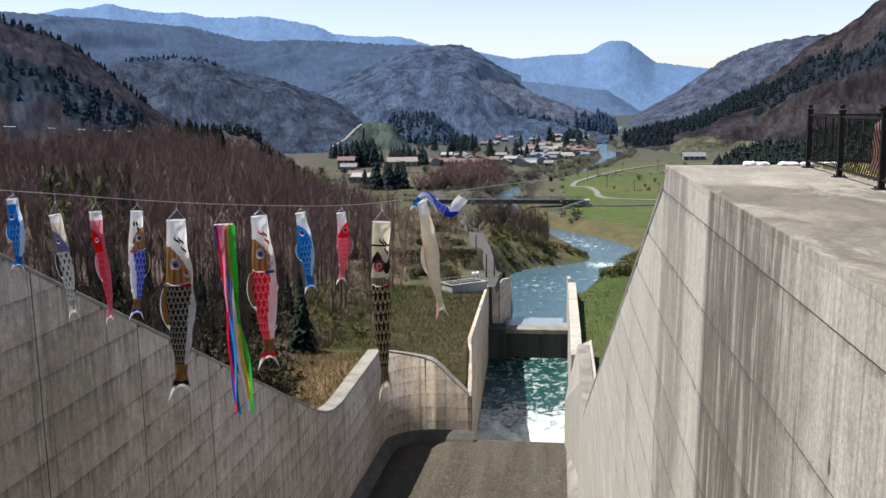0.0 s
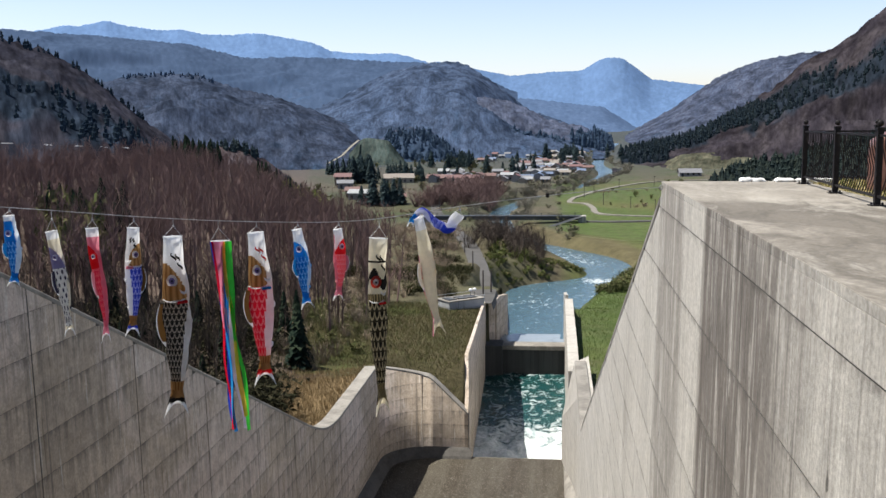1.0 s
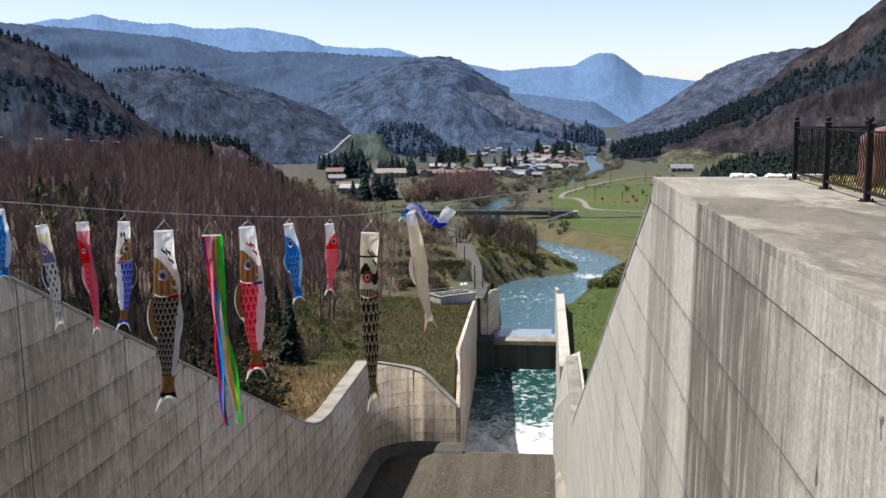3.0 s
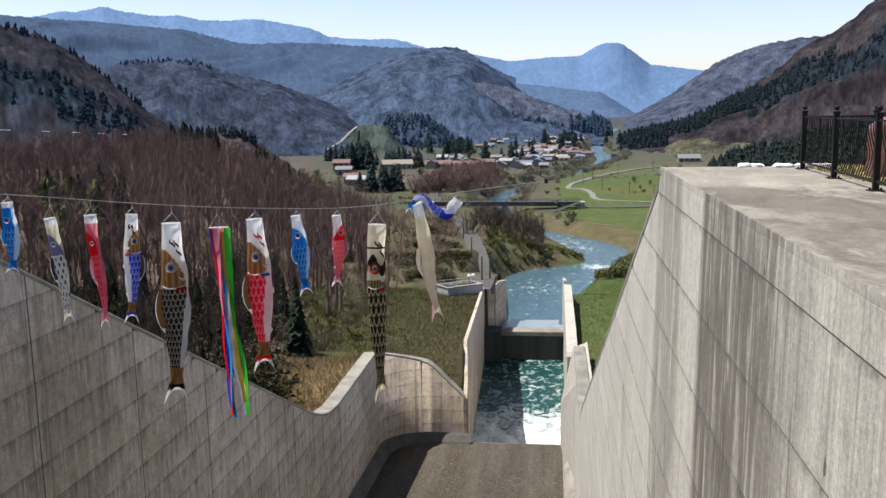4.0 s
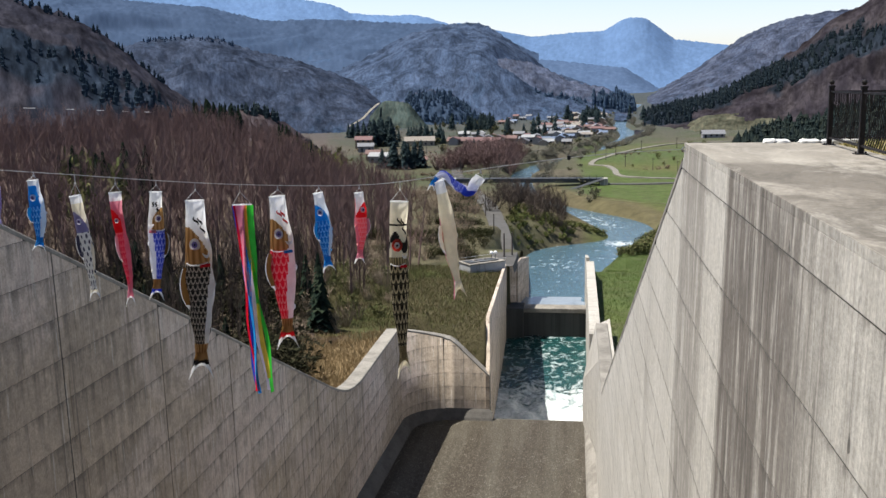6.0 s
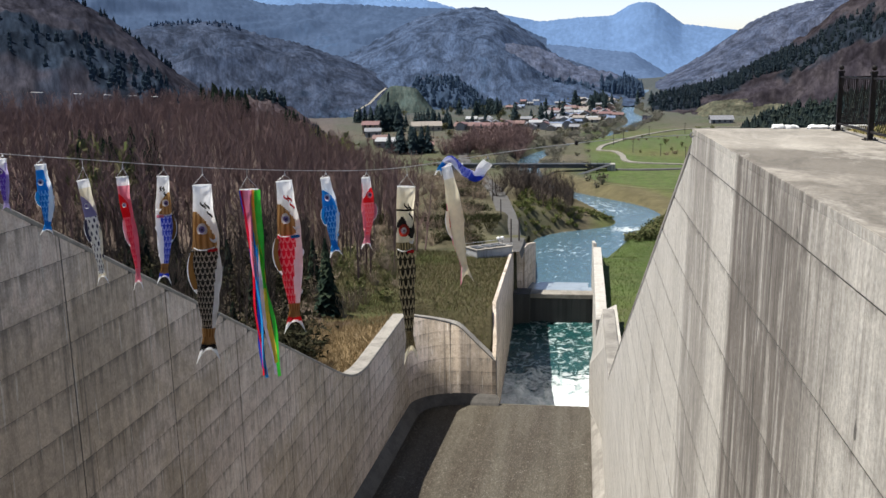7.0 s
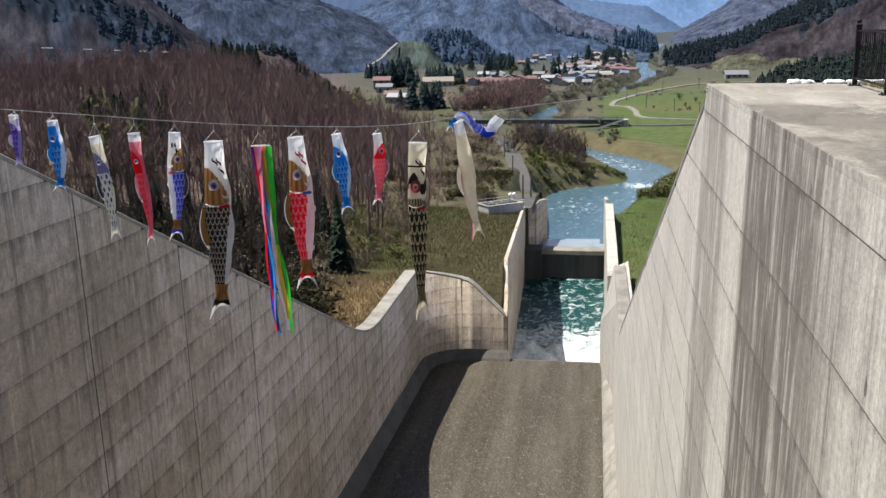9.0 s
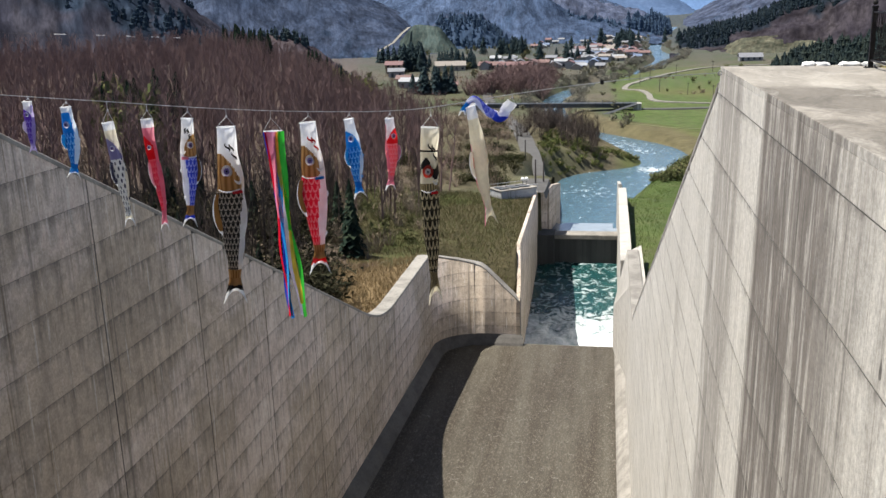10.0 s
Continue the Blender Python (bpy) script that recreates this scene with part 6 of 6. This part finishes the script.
def sliver(soup, p, q, w):
    p, q = np.asarray(p, float), np.asarray(q, float)
    d = q - p
    s = np.cross(d, (0.3, 0.5, 0.8))
    s = s / (np.linalg.norm(s) + 1e-9) * w
    soup.add([p - s, p + s, q], [(0, 1, 2)])


def prism(soup, p, q, r0, r1):
    p, q = np.asarray(p, float), np.asarray(q, float)
    d = (q - p) / (np.linalg.norm(q - p) + 1e-9)
    a = np.cross(d, (0.2, 0.9, 0.1))
    a /= np.linalg.norm(a)
    b = np.cross(d, a)
    ang = (0, 2.094, 4.189)
    soup.add([p + r0 * (a * math.cos(t) + b * math.sin(t)) for t in ang] + [q + r1 * (a * math.cos(t) + b * math.sin(t)) for t in ang], [(0, 1, 4, 3), (1, 2, 5, 4), (2, 0, 3, 5)])


def bare_tree(seed, h=1.0, twigs=8):
    """A leafless tree of unit height: trunk, rising limbs, twigs."""
    rg = np.random.default_rng(seed)
    s = Soup()
    bend = rg.normal(size=2) * 0.04
    prism(s, (0, 0, -0.05), (bend[0], bend[1], 0.5), 0.014, 0.009)
    prism(s, (bend[0], bend[1], 0.5), (bend[0] * 1.6, bend[1] * 1.6, 0.95), 0.009, 0.003)
    for k in range(13):
        t = 0.22 + 0.7 * rg.random()
        a = rg.random() * 6.28
        ln = (0.34 - 0.22 * t) * (0.7 + 0.6 * rg.random())
        o = np.array((bend[0] * t * 1.6, bend[1] * t * 1.6, t))
        e = o + ln * np.array((math.cos(a) * 0.5, math.sin(a) * 0.5, 0.95))
        prism(s, o, e, 0.005, 0.002)
        for _ in range(twigs):
            q = o + (e - o) * (0.3 + 0.7 * rg.random())
            tip = q + rg.normal(size=3) * (0.04, 0.04, 0.03) + (0, 0, 0.11)
            sliver(s, q, tip, 0.0019)
    return s.arrays()


def conifer_tree(seed):
    """A conifer of unit height: trunk and drooping tiers of boughs."""
    rg = np.random.default_rng(seed)
    s = Soup()
    prism(s, (0, 0, -0.05), (0, 0, 0.97), 0.016, 0.003)
    tiers = 13
    for k in range(tiers):
        t = 0.08 + 0.9 * k / tiers
        rad = 0.20 * (1 - t) ** 0.85 + 0.012
        n = 9
        a0 = rg.random() * 6
        for i in range(n):
            a = a0 + 6.283 * i / n + rg.normal() * 0.12
            r = rad * (0.7 + 0.55 * rg.random())
            c = np.array((math.cos(a), math.sin(a), 0))
            sd = np.array((-c[1], c[0], 0)) * rad * 0.42
            o = np.array((0, 0, t + 0.05))
            tip = c * r + (0, 0, t - 0.035 * (1 + rg.random()))
            m = c * r * 0.55 + (0, 0, t + 0.012)
            s.add([o, m - sd, tip, m + sd], [(0, 1, 2), (0, 2, 3)])
    return s.arrays()


def shrub(seed, leafy, leaf=0.05):
    """A bush of unit height: many thin stems, with small leaves where it has them."""
    rg = np.random.default_rng(seed)
    s = Soup()
    for _ in range(26):
        a, sp = rg.random() * 6.28, rg.random() ** 0.6
        tip = np.array((math.cos(a) * 0.62 * sp, math.sin(a) * 0.62 * sp, 0.55 + 0.45 * rg.random() * (1.2 - 0.6 * sp)))
        o = np.array((tip[0] * 0.15, tip[1] * 0.15, -0.05))
        m = (o + tip) / 2 + rg.normal(size=3) * 0.05
        sliver(s, o, tip, 0.012)
        for _ in range(4):
            q = o + (tip - o) * (0.35 + 0.6 * rg.random())
            sliver(s, q, q + rg.normal(size=3) * 0.12 + (0, 0, 0.08), 0.009)
        for _ in range(leafy):
            q = o + (tip - o) * (0.35 + 0.65 * rg.random()) + rg.normal(size=3) * 0.06
            u, w = rg.normal(size=3) * leaf, rg.normal(size=3) * leaf
            s.add([q - u, q - w, q + u, q + w], [(0, 1, 2, 3)] if leaf > 0.04 else [(0, 1, 2)])
    return s.arrays()


def plant_mat(name, cols, rough=0.95):
    m = crown_mat(name, cols)
    return m


def scatter(name, label, variants, places, mat, category="woods", seed=1):
    """Copies of plant variants over places (x, y, z, height, spread) in one mesh."""
    rg = np.random.default_rng(seed)
    vs, fs, n = [], [], 0
    for x, y, z, h, w in places:
        v, f = variants[int(rg.integers(len(variants)))]
        a = rg.random() * 6.28
        c, s = math.cos(a), math.sin(a)
        q = np.empty_like(v)
        q[:, 0] = (v[:, 0] * c - v[:, 1] * s) * w + x
        q[:, 1] = (v[:, 0] * s + v[:, 1] * c) * w + y
        q[:, 2] = v[:, 2] * h + z
        vs.append(q)
        fs += [tuple(i + n for i in k) for k in f]
        n += len(v)
    me = bpy.data.meshes.new(name)
    me.from_pydata(np.concatenate(vs).tolist(), [], fs)
    me.update()
    me.materials.append(mat)
    return tagged(new(name, me), label, category, kind="stuff")


def polar(rg, a0, a1, r0, r1, n, power=0.75):
    a = np.radians(rg.uniform(a0, a1, n))
    r = r0 + (r1 - r0) * rg.random(n) ** power
    return r * np.sin(a), r * np.cos(a)


BARE = [bare_tree(i) for i in range(7)]
CONI = [conifer_tree(i + 20) for i in range(5)]
SHRUB = [shrub(i + 40, 0) for i in range(5)]
LEAFY = [shrub(i + 60, 5) for i in range(5)]
DENSE = [shrub(i + 80, 11, 0.033) for i in range(5)]
M_BARE = plant_mat("bare_bark", [(0.148, 0.100, 0.095), (0.126, 0.087, 0.084), (0.170, 0.120, 0.110), (0.108, 0.076, 0.075), (0.140, 0.091, 0.086)])
# darker copy of the bark, with the near thicket's shade in its colour
M_BARE_SHADED = plant_mat("shaded_bark", [(0.075, 0.060, 0.052), (0.055, 0.044, 0.039), (0.10, 0.08, 0.068), (0.042, 0.034, 0.030)])
M_SCRUB = plant_mat("scrub_stems", [(0.20, 0.158, 0.122), (0.245, 0.196, 0.15), (0.15, 0.121, 0.094), (0.29, 0.23, 0.17)])
M_CONI = plant_mat("conifer_needles", [(0.017, 0.027, 0.020), (0.023, 0.035, 0.024), (0.013, 0.021, 0.017), (0.029, 0.040, 0.026)])
M_DRY = plant_mat("dry_stems", [(0.17, 0.135, 0.10), (0.22, 0.175, 0.13), (0.13, 0.105, 0.08), (0.27, 0.21, 0.15)])
M_OLIVE = plant_mat("olive_leaves", [(0.085, 0.098, 0.04), (0.12, 0.118, 0.055), (0.07, 0.082, 0.034), (0.15, 0.138, 0.07)])
M_SPRING = plant_mat("spring_leaves", [(0.20, 0.20, 0.07), (0.16, 0.18, 0.06), (0.24, 0.22, 0.10), (0.13, 0.14, 0.06)])

rng = np.random.default_rng(5)


def on_ground(xs, ys, h0, h1, spread, keep=None):
    zs = ground_z(xs, ys)
    out = []
    for x, y, z in zip(xs, ys, zs):
        if z < -31.4 or (keep and not keep(x, y)):
            continue
        h = rng.uniform(h0, h1)
        out.append((x, y, z, h, h * spread * rng.uniform(0.8, 1.2)))
    return out


def in_wood(x, y, slack=1.2):
    r = math.hypot(x, y)
    return math.degrees(math.atan2(x, y)) < wood_side(r) + rng.normal() * slack and x < -18.5


xs, ys = polar(rng, -37, -9.5, 95, 350, 3400)
pl = [p for p in on_ground(xs, ys, 5.5, 9.5, 1.05, in_wood) if math.hypot(p[0], p[1]) < np.interp(math.degrees(math.atan2(p[0], p[1])), [-37, -21, -17, -13, -9], [300, 340, 365, 330, 200])]
scatter("bare_wood", "dense leafless brown woodland on the hillside", BARE, pl, M_BARE, seed=2)
xs, ys = polar(rng, -42, -15.5, 48, 110, 650, 0.9)
scatter("bare_thicket", "young leafless brown trees behind the spillway wall", BARE, on_ground(xs, ys, 4.0, 7.5, 0.8, lambda x, y: x < -24), M_BARE_SHADED, seed=3)
xs, ys = polar(rng, -42, -17.2, 40, 100, 400, 0.8)
# the shade behind the wall is put into these near-black leaf colours
M_SHADE = plant_mat("shaded_evergreen_leaves", [(0.026, 0.027, 0.016), (0.036, 0.035, 0.021), (0.018, 0.018, 0.012), (0.046, 0.042, 0.027)])
scatter("evergreen_thicket", "evergreen thicket behind the spillway wall, leaves darkened as if in shade", DENSE, on_ground(xs, ys, 1.8, 4.0, 1.25, lambda x, y: x < -18.5 - 0.12 * (70 - min(y, 70))), M_SHADE, "thicket", seed=41)
xs, ys = polar(rng, -40, -9.5, 75, 150, 1000, 0.9)
scatter("dry_shrubs", "tangled dry brown undergrowth behind the wall", SHRUB, on_ground(xs, ys, 1.0, 3.0, 0.9, lambda x, y: in_wood(x, y, 1.6)), M_SCRUB, "shrubs", seed=4)
# evergreens in the hillside wood
pl = []
for a0, a1, r0, r1, n, h0, h1 in ((-30, -25, 130, 175, 26, 6, 9), (-22.5, -19.8, 300, 330, 34, 9, 12), (-18, -15, 300, 350, 22, 7, 11), (-34, -19, 80, 100, 16, 4, 6.5), (-26, -20, 70, 85, 12, 3.5, 5.5), (-16.6, -15.6, 78, 90, 3, 5.5, 7)):
    xs, ys = polar(rng, a0, a1, r0, r1, n, 1)
    pl += on_ground(xs, ys, h0, h1, 1.0, in_wood)
scatter("hillside_conifers", "dark green conifers among the bare wood", CONI, pl, M_CONI, seed=6)
xs, ys = polar(rng, -29.5, -26.5, 125, 160, 40, 1)
scatter("hillside_pines", "dull green young pines among the bare wood", LEAFY, on_ground(xs, ys, 5, 8, 0.7), M_OLIVE, seed=7)
xs, ys = polar(rng, -16.6, -13.8, 300, 350, 60, 1)
scatter("willows", "pale yellow-green budding willows at the wood's edge", LEAFY, on_ground(xs, ys, 4, 8, 0.7), M_SPRING, seed=8)
# mounds and hedges beside the ramp
xs, ys = rng.uniform(-46, -14, 800), rng.uniform(122, 260, 800)
scatter("bank_shrubs", "grey-brown leafless shrubs on the terraced bank", SHRUB, on_ground(xs, ys, 1.0, 2.8, 0.95, lambda x, y: x < -14 - (y - 130) * 0.09 and fnoise(np.array([x]), np.array([y]), 0.16)[0] > -0.35), M_SCRUB, "shrubs", seed=9)
xs, ys = rng.uniform(-34, -13, 260), rng.uniform(119, 150, 260)
scatter("hedge", "dark evergreen hedges along the terrace", DENSE, on_ground(xs, ys, 1.2, 2.6, 1.1, lambda x, y: abs((y - 124) - (x + 12) * -0.25) < 2.2 or abs((y - 140) - (x + 14) * -0.4) < 2.5), plant_mat("terrace_leaves", [(0.046, 0.048, 0.024), (0.062, 0.060, 0.032), (0.034, 0.036, 0.018), (0.08, 0.072, 0.04)]), "hedge", seed=10)
xs, ys = rng.uniform(-40, -16, 240), rng.uniform(84, 122, 240)
scatter("slope_shrubs", "low olive and brown shrubs on the grassy slope", SHRUB + LEAFY[:1], on_ground(xs, ys, 0.6, 1.8, 1.0, lambda x, y: x < -19 + 0.12 * (100 - y)), M_OLIVE, "shrubs", seed=12)
pl = []
for x0, y0, x1, y1, n, h in ((-22, 142, -13.2, 153, 44, 1.9), (-20, 128, -14.5, 126, 26, 1.2), (-27, 197, -19.5, 196, 26, 2.2), (-31, 222, -24, 221, 24, 2.2), (-13.2, 196, -11.6, 222, 28, 1.3), (-26, 168, -17, 171, 30, 2.0)):
    t = rng.random(n)
    pl += on_ground(x0 + (x1 - x0) * t + rng.normal(size=n) * 0.4, y0 + (y1 - y0) * t + rng.normal(size=n) * 0.5, h * 0.6, h, 1.2)
scatter("clipped_hedge", "dark clipped evergreen hedges along the terraces", DENSE, pl, plant_mat("hedge_leaves", [(0.030, 0.034, 0.016), (0.040, 0.044, 0.02), (0.022, 0.026, 0.013), (0.05, 0.05, 0.024)]), "hedge", seed=33)
# hedge lines and weeds between the fields
pl = []
for x0, y0, x1, y1, n in ((-95, 420, -45, 430, 38), (-90, 400, -60, 402, 26), (-75, 360, -40, 366, 32), (-60, 320, -25, 330, 34), (-60, 300, -36, 300, 40), (-55, 270, -32, 262, 40), (-48, 250, -24, 240, 45), (-50, 455, -20, 470, 28), (-110, 445, -60, 452, 30),
                          (-40, 520, -10, 530, 40), (20, 330, 70, 352, 40), (15, 400, 60, 420, 30)):
    t = rng.random(n)
    pl += on_ground(x0 + (x1 - x0) * t + rng.normal(size=n) * 0.8, y0 + (y1 - y0) * t + rng.normal(size=n) * 1.2, 0.6, 1.8, 1.4)
scatter("field_hedges", "dull brown hedges and weeds between the fields", SHRUB + LEAFY[:1], pl, M_DRY, "hedge", seed=31)
# trees on the river spit and banks
xs, ys = rng.uniform(-18, -2, 150), rng.uniform(196, 232, 150)
d, hw = line_dist(xs, ys, RIV)
keepers = [(d[i] > hw[i] + 0.3) for i in range(len(xs))]
pl = on_ground(xs[keepers], ys[keepers], 3.5, 6.0, 0.9)
scatter("spit_trees", "bushy leafless trees on the river spit", SHRUB + BARE, pl, plant_mat("spit_bark", [(0.075, 0.060, 0.052), (0.058, 0.047, 0.041), (0.095, 0.076, 0.064)]), seed=13)
xs, ys = rng.uniform(-14, 7, 240), rng.uniform(180, 206, 240)
scatter("spit_reeds", "dry straw-brown and green reeds along the spit", LEAFY, on_ground(xs, ys, 0.6, 1.6, 1.1), plant_mat("reed_leaves", [(0.085, 0.115, 0.032), (0.12, 0.125, 0.05), (0.065, 0.09, 0.026), (0.14, 0.12, 0.06)]), "reeds", seed=14)
xs, ys = rng.uniform(8, 22, 260), rng.uniform(160, 208, 260)
scatter("bank_bushes", "olive-brown bushes along the river bank", LEAFY, on_ground(xs, ys, 0.8, 2.4, 1.1, lambda x, y: abs(x - np.interp(y, [160, 190, 208], [9, 14, 19])) < 3.2), M_OLIVE, "bushes", seed=15)
xs, ys = rng.uniform(-52, -22, 420), rng.uniform(340, 440, 420)
scatter("valley_grove", "leafless brown grove beside the river", BARE + SHRUB, on_ground(xs, ys, 5, 8, 1.3, lambda x, y: x > -50 + (y - 340) * 0.05), M_BARE, seed=16)
xs, ys = rng.uniform(-50, 80, 700), rng.uniform(250, 900, 700)
d, hw = line_dist(xs, ys, RIV)
k = (d > hw + 4) & (d < np.where(xs > 5, hw + 9, hw + 24))
scatter("riverside_trees", "pale budding trees and bushes along the river", LEAFY + SHRUB, on_ground(xs[k], ys[k], 1.2, 3.0, 1.5), plant_mat("riverside_leaves", [(0.15, 0.145, 0.10), (0.12, 0.10, 0.08), (0.18, 0.17, 0.12), (0.11, 0.12, 0.075)]), seed=17)
pick = rng.integers(0, len(RIV) - 1, 2600)
side = np.where(rng.random(2600) < 0.55, -1.0, 1.0)
step = RIV[pick + 1, :2] - RIV[pick, :2]
step = step / np.linalg.norm(step, axis=1)[:, None]
out = (RIV[pick, 2] + 4.5 + rng.random(2600) * 5)[:, None] * side[:, None]
place = RIV[pick, :2] + step * rng.random(2600)[:, None] * 8 + np.stack([step[:, 1], -step[:, 0]], 1) * out
place = place[(place[:, 1] > 300) & (place[:, 1] < 760)][:190]
scatter("bank_willows", "pale pinkish and grey-green budding bushes along the far river", DENSE, on_ground(place[:, 0], place[:, 1], 1.4, 3.6, 1.5),
        plant_mat("bud_leaves", [(0.15, 0.14, 0.115), (0.125, 0.13, 0.10), (0.18, 0.155, 0.135), (0.11, 0.115, 0.095)]), seed=51)
# conifer groups in the village
pl = []
for cx, cy, sx, sy, n, h0, h1 in ((-97, 478, 4, 5, 12, 12, 16), (-80, 500, 12, 5, 16, 6, 10), (-63, 343, 4.5, 4, 11, 8, 11), (-70, 352, 3, 3, 4, 7, 9), (-72, 505, 8, 5, 10, 8, 12), (-120, 560, 14, 6, 16, 8, 13), (-28, 560, 12, 8, 7, 7, 12), (20, 760, 20, 30, 20, 8, 14),
                                  (-44, 420, 4, 3, 3, 6, 8), (-10, 690, 20, 20, 12, 8, 13), (-62, 640, 14, 8, 16, 8, 13), (-115, 350, 8, 8, 8, 7, 10)):
    pl += on_ground(rng.normal(cx, sx * 0.8, n), rng.normal(cy, sy * 0.8, n), h0, h1, 1.5)
# needle colours are lifted and blued to hold the haze at this distance
scatter("village_conifers", "dark cedar groups around the village", CONI, pl, plant_mat("hazed_cedar_needles", [(0.030, 0.047, 0.052), (0.038, 0.057, 0.060), (0.025, 0.040, 0.046), (0.044, 0.062, 0.062)]), seed=18)
xs, ys = rng.uniform(-120, 12, 260), rng.uniform(400, 880, 260)
scatter("village_bushes", "garden trees and bushes between the village houses", LEAFY + BARE, on_ground(xs, ys, 2, 5, 0.9), plant_mat("garden_leaves", [(0.10, 0.10, 0.05), (0.07, 0.06, 0.045), (0.13, 0.12, 0.06), (0.045, 0.06, 0.03)]), seed=19)
xs, ys = rng.uniform(14, 90, 14), rng.uniform(300, 460, 14)
scatter("meadow_trees", "small scattered trees on the meadow", LEAFY, on_ground(xs, ys, 1.2, 3.0, 0.8), M_OLIVE, seed=20)


def blades(name, label, xs, ys, h0, h1, mat, seed, level=None):
    rg = np.random.default_rng(seed)
    zs = ground_z(xs, ys) if level is None else np.full(len(xs), level)
    v, f = [], []
    for x, y, z in zip(xs, ys, zs):
        if z < -30:
            continue
        h = rg.uniform(h0, h1)
        dx, dy = rg.normal(size=2) * 0.35 * h
        w = 0.014 + 0.016 * rg.random()
        a = rg.random() * 3.14
        b = len(v)
        v += [(x - w * math.cos(a), y - w * math.sin(a), z - 0.05), (x + w * math.cos(a), y + w * math.sin(a), z - 0.05), (x + dx, y + dy, z + h)]
        f.append((b, b + 1, b + 2))
    me = bpy.data.meshes.new(name)
    me.from_pydata(v, [], f)
    me.update()
    me.materials.append(mat)
    return tagged(new(name, me), label, "grass", kind="stuff")


n = 22000
xs, ys = rng.uniform(-24, -15.4, n), rng.uniform(40, 76, n)
blades("straw_grass", "dry straw-coloured grass behind the low wall", xs, ys, 0.2, 0.6, plant_mat("straw", [(0.25, 0.185, 0.10), (0.19, 0.14, 0.075), (0.31, 0.24, 0.14), (0.13, 0.10, 0.055)]), 21)
n = 42000
xs, ys = rng.uniform(-32, -8.3, n), rng.uniform(79, 118, n)
blades("slope_grass", "olive and brown grass on the slope above the basin", xs, ys, 0.15, 0.5, plant_mat("olive_grass", [(0.085, 0.088, 0.036), (0.118, 0.10, 0.054), (0.068, 0.084, 0.028), (0.152, 0.122, 0.071)]), 22)
n = 20000
xs, ys = rng.uniform(2.3, 14, n), rng.uniform(60, 185, n)
blades("bank_grass", "bright green spring grass on the river bank", xs, ys, 0.12, 0.35, plant_mat("green_grass", [(0.072, 0.115, 0.026), (0.09, 0.132, 0.034), (0.060, 0.10, 0.022), (0.115, 0.125, 0.042)]), 23)

n = 9000
xs, ys = rng.uniform(4.74, 9.5, n), rng.uniform(7, 19.2, n)
blades("terrace_grass", "short dry yellow-green grass behind the terrace fence", xs, ys, 0.03, 0.10, plant_mat("dry_grass", [(0.26, 0.22, 0.09), (0.20, 0.19, 0.07), (0.32, 0.26, 0.12), (0.14, 0.15, 0.05)]), 24, -0.02)
